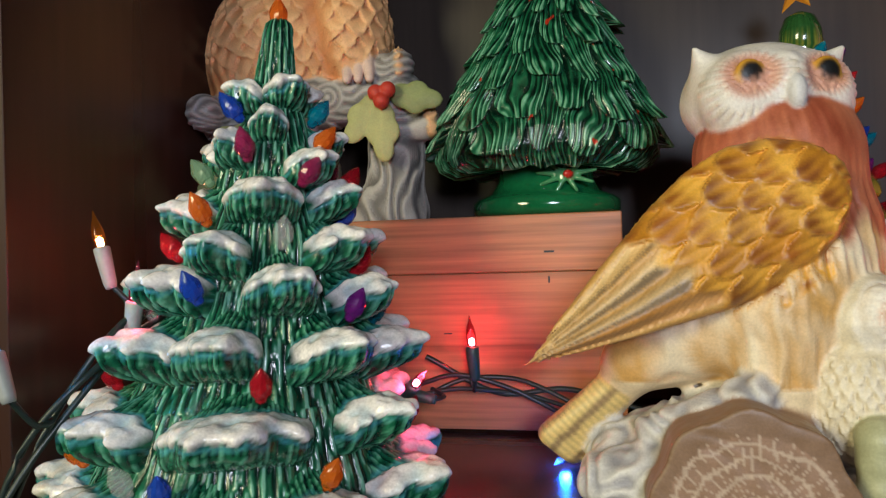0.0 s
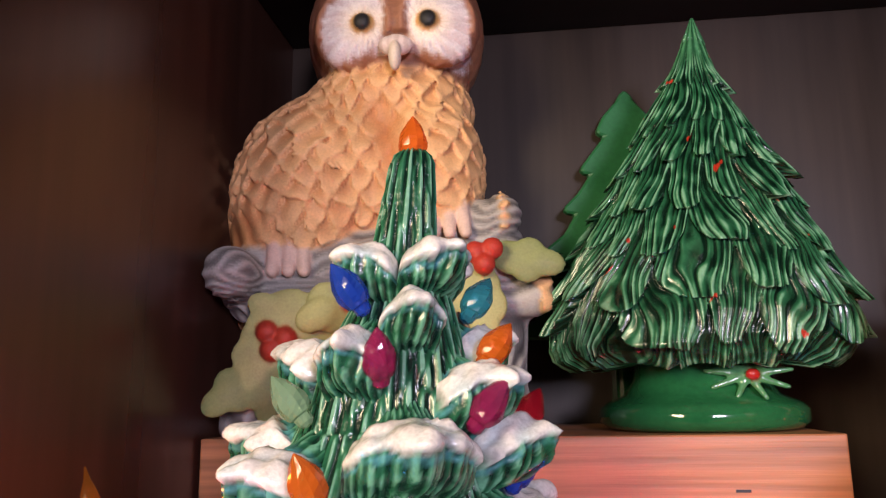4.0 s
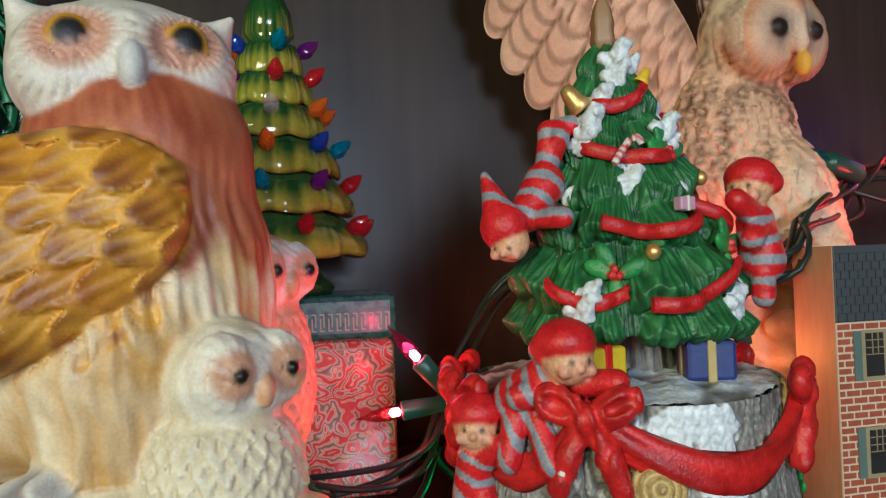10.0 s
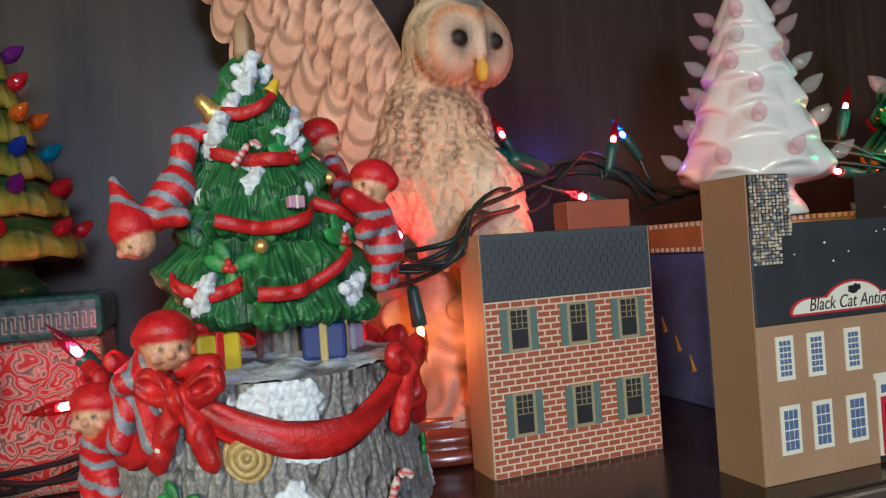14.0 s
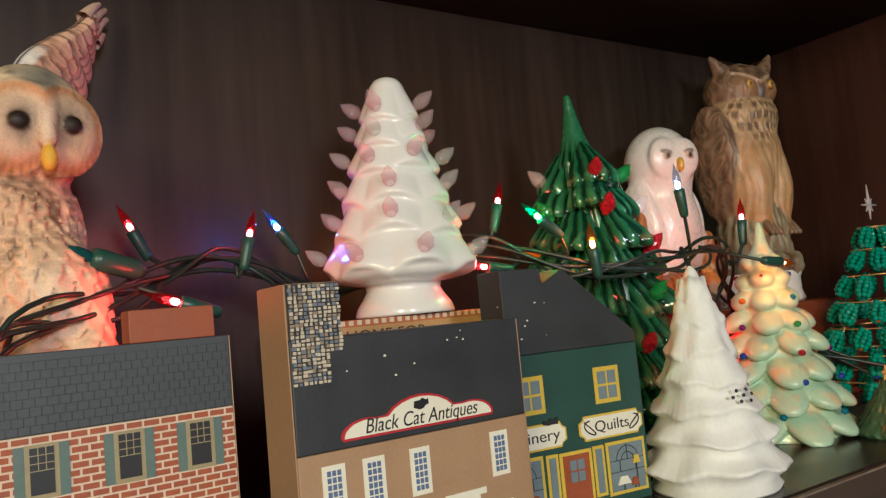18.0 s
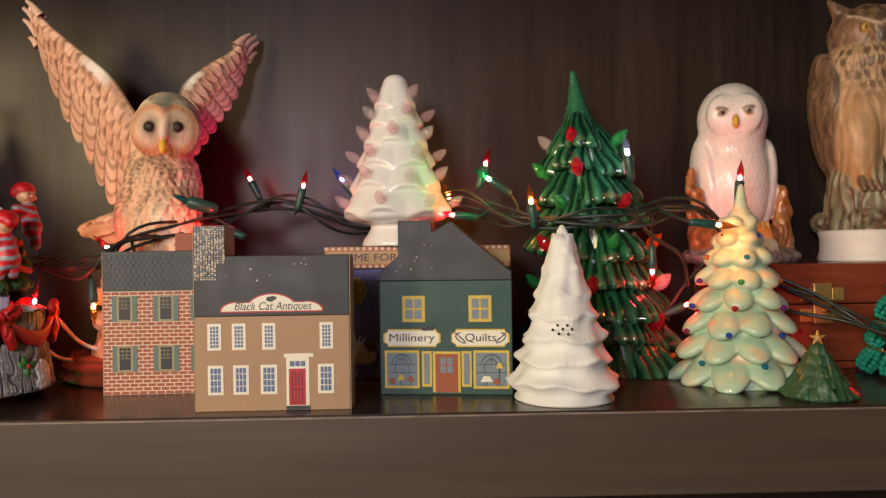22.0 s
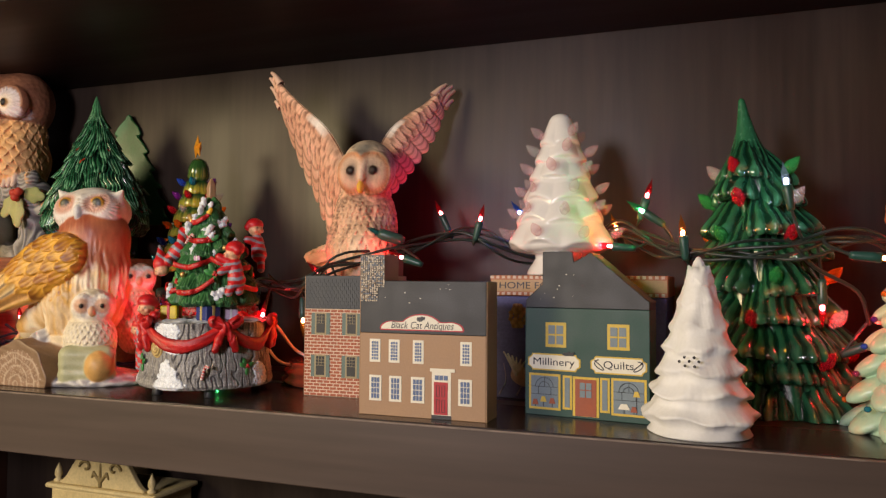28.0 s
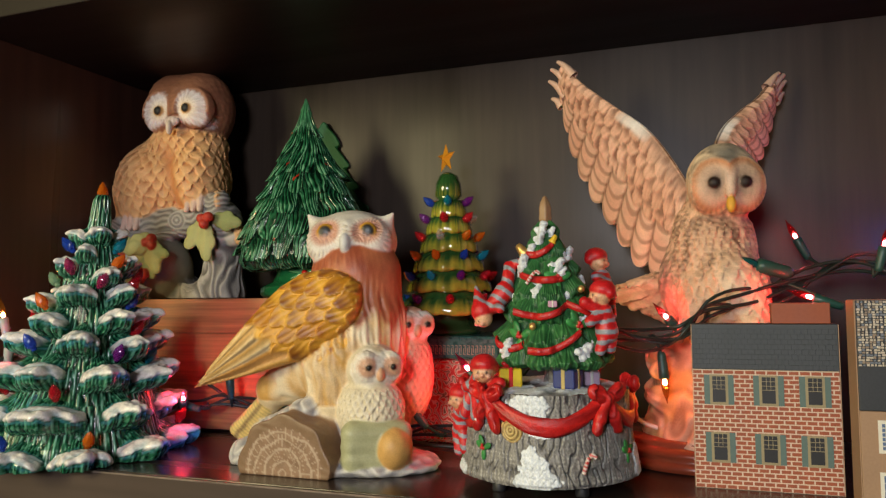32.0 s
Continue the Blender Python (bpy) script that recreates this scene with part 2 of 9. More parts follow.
# ---- materials ----
def material(name, base, rough=0.5, metal=0.0, paint=False, vary=0.12, scale=60.0, bump=0.15, fine=400.0, coat=0.0, stretch=(1, 1, 1), island=False):
    """A painted or plain surface with grain at two scales and fine relief."""
    m = bpy.data.materials.new(name)
    m.use_nodes = True
    nt = m.node_tree
    N, L = nt.nodes, nt.links
    b = N["Principled BSDF"]
    b.inputs["Metallic"].default_value = metal
    b.inputs["Coat Weight"].default_value = coat
    b.inputs["Coat Roughness"].default_value = 0.08
    co = N.new("ShaderNodeTexCoord")
    mp = N.new("ShaderNodeMapping")
    mp.inputs["Scale"].default_value = stretch
    L.new(co.outputs["Object"], mp.inputs["Vector"])
    n1, n2 = N.new("ShaderNodeTexNoise"), N.new("ShaderNodeTexNoise")
    for n, s in ((n1, scale), (n2, fine)):
        n.inputs["Scale"].default_value = s
        n.inputs["Detail"].default_value = 4
        L.new(mp.outputs[0], n.inputs["Vector"])
    if paint:
        src = N.new("ShaderNodeAttribute")
        src.attribute_name = "paint"
        out = src.outputs["Color"]
    else:
        src = N.new("ShaderNodeRGB")
        src.outputs[0].default_value = (*base, 1)
        out = src.outputs[0]
    add = N.new("ShaderNodeMath")
    add.operation = "ADD"
    L.new(n1.outputs[0], add.inputs[0])
    L.new(n2.outputs[0], add.inputs[1])
    rg = N.new("ShaderNodeMapRange")
    rg.inputs["From Min"].default_value, rg.inputs["From Max"].default_value = 0.6, 1.4
    rg.inputs["To Min"].default_value, rg.inputs["To Max"].default_value = 1 - vary, 1 + vary
    L.new(add.outputs[0], rg.inputs[0])
    mx = N.new("ShaderNodeVectorMath")
    mx.operation = "SCALE"
    L.new(out, mx.inputs[0])
    L.new(rg.outputs[0], mx.inputs["Scale"])
    L.new(mx.outputs[0], b.inputs["Base Color"])
    rr = N.new("ShaderNodeMapRange")
    rr.inputs["From Min"].default_value, rr.inputs["From Max"].default_value = 0.3, 0.7
    rr.inputs["To Min"].default_value, rr.inputs["To Max"].default_value = max(0.02, rough - 0.08), min(1, rough + 0.08)
    L.new(n1.outputs[0], rr.inputs[0])
    L.new(rr.outputs[0], b.inputs["Roughness"])
    if bump:
        bp = N.new("ShaderNodeBump")
        bp.inputs["Strength"].default_value = bump
        bp.inputs["Distance"].default_value = 0.0006
        L.new(n2.outputs[0], bp.inputs["Height"])
        L.new(bp.outputs[0], b.inputs["Normal"])
    return m


def glass_bulb(name, colour, glow=0.0, clear=0.55, body=1.0):
    """Tinted plastic that lets its own light through; glow where it is lit."""
    m = bpy.data.materials.new(name)
    m.use_nodes = True
    N, L = m.node_tree.nodes, m.node_tree.links
    b, out = N["Principled BSDF"], N["Material Output"]
    b.inputs["Base Color"].default_value = (*[body * c for c in colour], 1)
    b.inputs["Roughness"].default_value = 0.12
    b.inputs["Coat Weight"].default_value = 0.5
    if glow:
        b.inputs["Emission Color"].default_value = (*colour, 1)
        b.inputs["Emission Strength"].default_value = glow
    tr = N.new("ShaderNodeBsdfTransparent")
    tr.inputs[0].default_value = (*[0.25 + 0.75 * c for c in colour], 1)
    mix = N.new("ShaderNodeMixShader")
    mix.inputs[0].default_value = clear
    L.new(b.outputs[0], mix.inputs[1])
    L.new(tr.outputs[0], mix.inputs[2])
    L.new(mix.outputs[0], out.inputs[0])
    return m


def emitter(name, colour, strength):
    m = bpy.data.materials.new(name)
    m.use_nodes = True
    b = m.node_tree.nodes["Principled BSDF"]
    b.inputs["Base Color"].default_value = (*colour, 1)
    b.inputs["Emission Color"].default_value = (*colour, 1)
    b.inputs["Emission Strength"].default_value = strength
    return m


espresso = material("espresso_laminate", (0.0340, 0.0232, 0.0180), 0.40, vary=0.4, scale=14, fine=120, stretch=(1, 1, 0.06), bump=0.06)
espresso.node_tree.nodes["Principled BSDF"].inputs["Specular IOR Level"].default_value = 0.25
espresso_front = material("espresso_edge", (0.075, 0.052, 0.042), 0.45, vary=0.25, scale=14, fine=120, stretch=(0.06, 1, 1), bump=0.06)
espresso_top = material("espresso_top", (0.028, 0.019, 0.016), 0.24, vary=0.3, scale=14, fine=120, stretch=(0.06, 1, 1), bump=0.08)
worn_edge = material("worn_edge", (0.20, 0.15, 0.12), 0.5, vary=0.6, scale=60, fine=300, stretch=(0.3, 1, 1))
# same laminate made redder: warm glow of the nearby bulbs is in its colour
espresso_glow_side = material("espresso_glow_side", (0.042, 0.017, 0.011), 0.30, vary=0.35, scale=14, fine=120, stretch=(1, 1, 0.06), bump=0.06)
espresso_stile = material("espresso_stile", (0.040, 0.022, 0.014), 0.65, vary=0.35, scale=14, fine=120, stretch=(1, 1, 0.06), bump=0.06)
# darker copy of the laminate: the shade under the upper shelf is in the colour
espresso_shaded = material("espresso_shaded_underside", (0.010, 0.0048, 0.0038), 0.50, vary=0.35, scale=14, fine=120, stretch=(0.06, 1, 1), bump=0.06)
espresso_shaded.node_tree.nodes["Principled BSDF"].inputs["Specular IOR Level"].default_value = 0.28
dark_room = material("room_paint", (0.10, 0.085, 0.07), 0.8)
oak = material("red_oak", (0.45, 0.185, 0.078), 0.42, vary=0.55, scale=22, fine=150, stretch=(0.07, 1, 2.2), bump=0.3)
mahogany = material("mahogany", (0.23, 0.05, 0.022), 0.25, vary=0.35, scale=18, fine=140, stretch=(0.15, 1, 1.5), bump=0.1, coat=0.3)
glaze = material("painted_glaze", (1, 1, 1), 0.13, paint=True, vary=0.18, scale=160, bump=0.12, fine=700, coat=0.8)
satin = material("painted_satin", (1, 1, 1), 0.45, paint=True, vary=0.16, scale=150, bump=0.15, fine=900)
bisque = material("painted_bisque", (1, 1, 1), 0.62, paint=True, vary=0.16, scale=150, bump=0.3, fine=900)
needle_glaze = material("needle_glaze", (1, 1, 1), 0.22, paint=True, vary=0.25, scale=220, bump=0.35, fine=800, coat=0.35)
resin = material("painted_resin", (1, 1, 1), 0.42, paint=True, vary=0.30, scale=260, bump=0.45, fine=900)
bark_resin = material("bark_resin", (1, 1, 1), 0.55, paint=True, vary=0.75, scale=240, bump=1.0, fine=620, stretch=(1, 1, 0.45))
porcelain = material("painted_porcelain", (1, 1, 1), 0.30, paint=True, vary=0.06, scale=150, bump=0.05, fine=900, coat=0.25)
white_glaze = material("white_glaze", (0.78, 0.76, 0.74), 0.20, vary=0.03, bump=0.03, coat=0.35)
white_matt = material("white_bisque", (0.80, 0.79, 0.75), 0.55, vary=0.05, bump=0.2)
cream = material("cream_resin", (0.62, 0.5, 0.25), 0.5, vary=0.2)
brass = material("brass", (0.78, 0.50, 0.17), 0.38, metal=0.75, vary=0.15)
wire_green = material("dark_green_wire", (0.016, 0.028, 0.024), 0.38, vary=0.2, bump=0.05)
socket_green = material("green_socket", (0.018, 0.07, 0.055), 0.35, vary=0.15, bump=0.05)


# ---- the bookcase: shelf top at z = 0, front edge at y = 0.302 ----
X0, X1, YF, YB, ZC = -0.2235, 1.185, 0.302, 0.585, 0.3745


def setting(name, bm, mat, label):
    return tagged(part(name, bm, mat), label, "bookcase", kind="structure")


setting("floor", block(X0, X1, YF + 0.0005, YB, -0.022, 0.0, 0.0008), espresso_top, "dark espresso shelf board with a worn front arris")
setting("trim", block(X0, X1, YF - 0.004, YF, -0.056, -0.0006, 0.0010), espresso_front, "dark brown front rail under the shelf")
setting("edge_trim", block(X0, X1, YF - 0.0046, YF - 0.0036, -0.0016, -0.0003, 0.0003), worn_edge, "pale worn line along the shelf edge")
setting("ceiling", block(X0, X1, YF, YB, ZC, ZC + 0.03, 0.0012), espresso_shaded, "underside of the shelf above, shade put into its colour")
setting("wall_north", block(X0 - 0.075, X1 + 0.02, YB, YB + 0.008, -0.42, ZC + 0.03, 0), espresso, "dark laminate back panel with faint vertical grain")
setting("wall_west", block(X0 - 0.0150, X0, YF + 0.008, YB, -0.42, ZC + 0.03, 0.0008), espresso_glow_side, "dark side panel of the bookcase, red bulb glow put into its colour")
setting("stile", block(X0 - 0.075, X0 - 0.0156, YF + 0.004, YB, -0.42, ZC + 0.03, 0.0010), espresso_stile, "brown upright of the neighbouring bookcase bay")
# pale line on the upright, reusing the colour of the worn shelf edge
setting("stile_trim", block(X0 - 0.0168, X0 - 0.0152, YF + 0.0034, YF + 0.0046, -0.42, ZC + 0.03, 0.0003), worn_edge, "pale line along the front edge of the upright")
setting("wall_east", block(X1, X1 + 0.022, YF - 0.004, YB, -0.42, ZC + 0.03, 0.001), espresso_glow_side, "dark side panel of the bookcase, red bulb glow put into its colour")
setting("lower_floor", block(X0, X1, YF, YB, -0.42, -0.40, 0.001), espresso, "dark lower shelf board")

# plain room behind the camera
for name, box in (("room_floor", (-1.6, 2.6, -2.6, 0.60, -1.24, -1.20)), ("room_ceiling", (-1.6, 2.6, -2.6, 0.64, 1.30, 1.34)), ("wall_south", (-1.6, 2.6, -2.64, -2.6, -1.2, 1.30)), ("room_wall_west", (-1.64, -1.6, -2.6, 0.60, -1.2, 1.30)), ("room_wall_east", (2.6, 2.64, -2.6, 0.60, -1.2, 1.30)), ("room_wall_north", (-1.6, 2.6, 0.60, 0.64, -1.2, 1.30))):
    tagged(part(name, block(*box, 0), dark_room), "plain dim painted surface of the room", "room", kind="structure")
setting("upper_case", block(X0 - 0.022, X1 + 0.022, YF, YB + 0.008, ZC + 0.031, ZC + 0.06, 0.001), espresso, "dark top board of the bookcase bay")


# ---- painted wooden houses ----
tan_paint = material("tan_house_paint", (0.36, 0.22, 0.125), 0.6, vary=0.10, scale=50, fine=700, bump=0.25)
slate_paint = material("slate_black_paint", (0.028, 0.030, 0.034), 0.55, vary=0.2, scale=50, fine=700, bump=0.2)
roof_grey = material("grey_roof_paint", (0.055, 0.062, 0.072), 0.6, vary=0.15, scale=50, fine=700, bump=0.2)
roof_line = material("dark_shingle_line", (0.025, 0.028, 0.032), 0.6)
green_paint = material("dark_green_house_paint", (0.018, 0.062, 0.050), 0.55, vary=0.15, scale=50, fine=700, bump=0.2)
brick_paint = material("brick_red_paint", (0.34, 0.085, 0.035), 0.6, vary=0.2, scale=120)
mortar_paint = material("cream_mortar_paint", (0.66, 0.52, 0.40), 0.65, vary=0.08)
raw_wood = material("sealed_pine", (0.46, 0.29, 0.17), 0.55, vary=0.15, scale=30, stretch=(1, 1, 0.2))
cream_paint = material("cream_trim_paint", (0.74, 0.70, 0.58), 0.55, vary=0.05)
blue_paint = material("blue_pane_paint", (0.10, 0.15, 0.28), 0.5, vary=0.15)
red_paint = material("red_door_paint", (0.42, 0.022, 0.030), 0.5, vary=0.12)
dark_paint = material("near_black_paint", (0.02, 0.02, 0.022), 0.5, vary=0.1)
khaki_paint = material("khaki_frame_paint", (0.33, 0.27, 0.15), 0.6, vary=0.1)
teal_paint = material("grey_green_shutter_paint", (0.11, 0.165, 0.15), 0.6, vary=0.12)
yellow_paint = material("yellow_trim_paint", (0.60, 0.42, 0.05), 0.55, vary=0.1)
pane_paint = material("grey_blue_pane_paint", (0.16, 0.21, 0.24), 0.5, vary=0.12)
rust_paint = material("rust_door_paint", (0.30, 0.07, 0.025), 0.55, vary=0.12)


def plate(x0, x1, z0, z1, level=1, thick=0.00035):
    """A coat of paint on a front face: a thin plate, one level on another."""
    return block(x0, x1, -level * thick, -(level - 1) * thick + 0.0001, z0, z1, 0)


def plates(rows, level=1, thick=0.00035):
    v, f = [], []
    for x0, x1, z0, z1 in rows:
        a, b, n = -level * thick, -(level - 1) * thick + 0.0001, len(v)
        v += [(x0, a, z0), (x1, a, z0), (x1, a, z1), (x0, a, z1), (x0, b, z0), (x1, b, z0), (x1, b, z1), (x0, b, z1)]
        f += [[n + i for i in q] for q in ((0, 1, 2, 3), (1, 5, 6, 2), (5, 4, 7, 6), (4, 0, 3, 7), (3, 2, 6, 7), (4, 5, 1, 0))]
    return v, f


def text_plate(words, size, at, mat, parent, name="lettering", width=None, shear=0.0):
    cu = bpy.data.curves.new(name, "FONT")
    cu.body, cu.size, cu.extrude, cu.align_x, cu.align_y, cu.shear = words, size, 0.00012, "CENTER", "CENTER", shear
    probe = new("probe", cu)
    me = bpy.data.meshes.new_from_object(probe.evaluated_get(bpy.context.evaluated_depsgraph_get()))
    bpy.data.objects.remove(probe)
    xs = [v.co.x for v in me.vertices]
    grow = width / (max(xs) - min(xs)) if width else 1
    for v in me.vertices:
        v.co = (v.co.x * grow, -v.co.z, v.co.y)
    me.materials.clear()
    me.materials.append(mat)
    return part(name, me, None, parent, at=Matrix.Translation(at))


def grid_window(parent, x0, x1, z0, z1, cols, rows, frame_mat, pane_mat, rim=0.0012, gap=0.0006, level=1):
    w = part("window", plate(x0, x1, z0, z1, level), frame_mat, parent)
    pw, ph = (x1 - x0 - 2 * rim + gap) / cols, (z1 - z0 - 2 * rim + gap) / rows
    panes = [(x0 + rim + i * pw, x0 + rim + (i + 1) * pw - gap, z0 + rim + j * ph, z0 + rim + (j + 1) * ph - gap) for i in range(cols) for j in range(rows)]
    part("panes", mesh_of("panes", *plates(panes, level + 1), pane_mat, False), None, w)
    return w


# Black Cat Antiques
shop = thing("painted_house", pose(0.4722, 0.3190, 0, 0, 0, 0.4), "tan wooden house block with slate roof, red door and shop sign", "model house", "painted wooden houses")
part("body", block(0, 0.105, 0, 0.028, 0, 0.0645, 0.0006), tan_paint, shop)
part("roof", block(0, 0.105, 0, 0.028, 0.0646, 0.1058, 0.0006), slate_paint, shop, "slate black painted roof")
part("side_face", block(0.1051, 0.1056, 0.0005, 0.0275, 0.0, 0.1055, 0), tan_paint, shop)
part("side_face", block(-0.0006, -0.0001, 0.0005, 0.0275, 0.0, 0.126, 0), tan_paint, shop)
chim = part("chimney", block(0, 0.021, 0, 0.028, 0.1059, 0.1265, 0.0006), tan_paint, shop, "tan chimney with speckled stone front")
stones = []
srng = random.Random(4)
for i in range(11):
    for j in range(26):
        x, z = 0.0005 + i * 0.00188, 0.0895 + j * 0.00141
        if z < 0.1005 and x > 0.0155 - 0.002 * srng.random():
            continue
        stones.append((x + srng.random() * 0.0006, x + 0.0012 + srng.random() * 0.0007, z, z + 0.0008 + srng.random() * 0.0005))
for nm, col, pick in (("stone_facing", (0.55, 0.47, 0.36), (0, 1)), ("stone_facing", (0.16, 0.18, 0.22), (2,)), ("stone_facing", (0.30, 0.22, 0.15), (3,))):
    part(nm, mesh_of(nm, *plates([s for s in stones if int(s[0] * 1e6 + s[2] * 3e6) % 4 in pick], 2), material("stone_paint", col, 0.6), False), None, chim)
part("stone_ground", plate(0, 0.0207, 0.1059, 0.1262), dark_paint, chim)
for x0, x1 in ((0.0087, 0.0180), (0.0252, 0.0345), (0.0456, 0.0547), (0.0846, 0.0937)):
    grid_window(shop, x0, x1, 0.0417, 0.0598, 3, 6, cream_paint, blue_paint, 0.0019)
for x0, x1 in ((0.0087, 0.0192), (0.0258, 0.0363), (0.0443, 0.0555), (0.0831, 0.0940)):
    grid_window(shop, x0, x1, 0.0114, 0.0314, 3, 4, cream_paint, blue_paint, 0.0019)
dr = part("door", plate(0.0617, 0.0772, 0.0033, 0.0365), cream_paint, shop, "red panelled door in a cream surround")
part("cornice", plate(0.0602, 0.0803, 0.0363, 0.0388, 2), cream_paint, dr)
part("transom", mesh_of("transom", *plates([(0.0642 + i * 0.0037, 0.0672 + i * 0.0037, 0.0301, 0.0336) for i in range(3)], 2), blue_paint, False), None, dr)
part("door_leaf", plate(0.0635, 0.0747, 0.0037, 0.0285, 2), red_paint, dr)
part("door_panels", mesh_of("door_panels", *plates([(x, x + 0.0003, z, z + h) for x in (0.0655, 0.0679, 0.0699, 0.0723) for z, h in ((0.0055, 0.0095), (0.0175, 0.0085))] + [(x, x + 0.0027, z, z + 0.0003) for x in (0.0655, 0.0699) for z in (0.0055, 0.015, 0.0175, 0.0257)], 3), dark_paint, False), None, dr)
part("doorstep", plate(0.0615, 0.0776, 0.0002, 0.0032), dark_paint, dr)


def arched(x0, x1, z0, z1, grow=0.0):
    """A sign board with three lobes, the middle one highest."""
    pts = [(x1 + grow, z0 - grow), (x0 - grow, z0 - grow)]
    w = x1 - x0
    for c, r, h, a, b in ((0.14, 0.155, 0.52, 180, 70), (0.5, 0.26, 1.0, 150, 30), (0.86, 0.155, 0.52, 110, 0)):
        for k in range(9):
            t = radians(a + (b - a) * k / 8)
            pts.append((x0 + w * (c + r * math.cos(t)) + grow * math.cos(t), z0 + (z1 - z0) * h * max(0, math.sin(t)) + grow))
    return pts


sign = part("sign", prism(arched(0.0190, 0.0860, 0.0678, 0.0795, 0.0007)[::-1], -0.0004, 0, 0), red_paint, shop, "cream lobed sign with red edge")
part("sign_face", prism(arched(0.0196, 0.0854, 0.0681, 0.0793)[::-1], -0.0008, -0.0004, 0), cream_paint, sign)
text_plate("Black Cat Antiques", 0.0078, (0.0530, -0.00085, 0.0712), dark_paint, sign, width=0.052, shear=0.25)
part("cat_mark", prism([(0.0489, 0.0752), (0.0515, 0.0742), (0.0531, 0.0745), (0.0545, 0.0757), (0.0558, 0.0759), (0.0556, 0.0781), (0.0546, 0.0777), (0.0530, 0.0786), (0.0520, 0.0778), (0.0492, 0.0776)], -0.0012, -0.0008, 0), dark_paint, sign)

# brick house
brick = thing("painted_house", pose(0.3820, 0.3857, 0, 0, 0, 2.0), "brick-painted wooden house block with grey shingle roof", "model house", "painted wooden houses")
W = 0.0905
part("body", block(0, W, 0, 0.024, 0, 0.0795, 0.0005), mortar_paint, brick, "cream mortar ground under red bricks")
rf = part("roof", block(0, W, 0, 0.024, 0.0796, 0.110, 0.0005), roof_grey, brick, "grey painted shingle roof")
part("side_face", block(-0.0005, -0.0001, 0.0004, 0.0236, 0, 0.1098, 0), raw_wood, brick)
part("side_face", block(W + 0.0001, W + 0.0005, 0.0004, 0.0236, 0, 0.1098, 0), raw_wood, brick)
lines = [(0.0005, W - 0.0005, 0.0796 + j * 0.0034, 0.0798 + j * 0.0034) for j in range(1, 9)]
lines += [(0.0007 + i * 0.0041 + (j % 2) * 0.002, 0.0009 + i * 0.0041 + (j % 2) * 0.002, 0.0797 + j * 0.0034, 0.0829 + j * 0.0034) for j in range(9) for i in range(22)]
part("shingle_relief", mesh_of("shingle_relief", *plates([r for r in lines if r[3] < 0.1098 and r[1] < W], 1, 0.0003), roof_line, False), None, rf)
bricks = []
for j in range(27):
    z = 0.0005 + j * 0.00293
    for i in range(-1, 15):
        x = i * 0.0067 + (j % 2) * 0.00335
        a, b = max(0.0003, x), min(W - 0.0003, x + 0.0057)
        if b - a > 0.0008:
            bricks.append((a, b, z, z + 0.0021))
part("bricks", mesh_of("bricks", *plates(bricks), brick_paint, False), None, brick, "rows of red painted bricks")
for c in (0.0165, 0.0475, 0.0755):
    for z0 in (0.0565, 0.0180):
        win = part("window", plate(c - 0.0058, c + 0.0058, z0 - 0.0006, z0 + 0.0196, 2), khaki_paint, brick, "khaki framed window with grey-green shutters")
        part("sash", plate(c - 0.0041, c + 0.0041, z0 + 0.0012, z0 + 0.0184, 3), dark_paint, win)
        part("glazing_grid", mesh_of("glazing_grid", *plates([(c - 0.0041 + i * 0.00265, c - 0.0038 + i * 0.00265, z0 + 0.0098, z0 + 0.0184) for i in range(1, 3)] + [(c - 0.0041, c + 0.0041, z0 + z, z0 + z + 0.0003) for z in (0.0098, 0.0125, 0.0155)], 4), khaki_paint, False), None, win)
        for s in (-1, 1):
            part("shutter", plate(c + s * 0.0076 - 0.0018, c + s * 0.0076 + 0.0018, z0 - 0.0004, z0 + 0.0194, 2), teal_paint, win)
part("chimney", block(0.052, 0.088, 0.010, 0.0235, 0.1101, 0.124, 0.0005), material("chimney_red", (0.30, 0.075, 0.03), 0.6), brick, "brick red block chimney")

# Millinery and Quilts
quilt = thing("painted_house", pose(0.5950, 0.3710, 0, 0, 0, -7.0), "dark green wooden shop block with yellow windows and two signs", "model house", "painted wooden houses")
W = 0.0985
part("body", block(0, W, 0, 0.024, 0, 0.085, 0.0005), green_paint, quilt)
part("roof", prism([(0, 0.0851), (W, 0.0851), (W, 0.0912), (0.0535, 0.129), (0.0400, 0.1215), (0.0388, 0.130), (0.0140, 0.130), (0.0140, 0.104), (0, 0.0915)], 0, 0.024, 0.0005), slate_paint, quilt, "slate black saltbox roof with chimney")
part("side_face", block(-0.0005, -0.0001, 0.0004, 0.0236, 0, 0.0845, 0), green_paint, quilt)
for x0 in (0.0168, 0.0665):
    grid_window(quilt, x0, x0 + 0.0170, 0.0542, 0.0738, 2, 2, yellow_paint, pane_paint, 0.0024, 0.0013)


def scroll(x0, x1, z0, z1, g=0.0):
    """A board with cut-in corners."""
    c = 0.003
    return [(x0 + c, z0 - g), (x1 - c, z0 - g), (x1 - c * 0.7, z0 + c * 0.5), (x1 + g, z0 + c), (x1 + g, z1 - c), (x1 - c * 0.7, z1 - c * 0.5), (x1 - c, z1 + g), (x0 + c, z1 + g), (x0 + c * 0.7, z1 - c * 0.5), (x0 - g, z1 - c), (x0 - g, z0 + c), (x0 + c * 0.7, z0 + c * 0.5)]


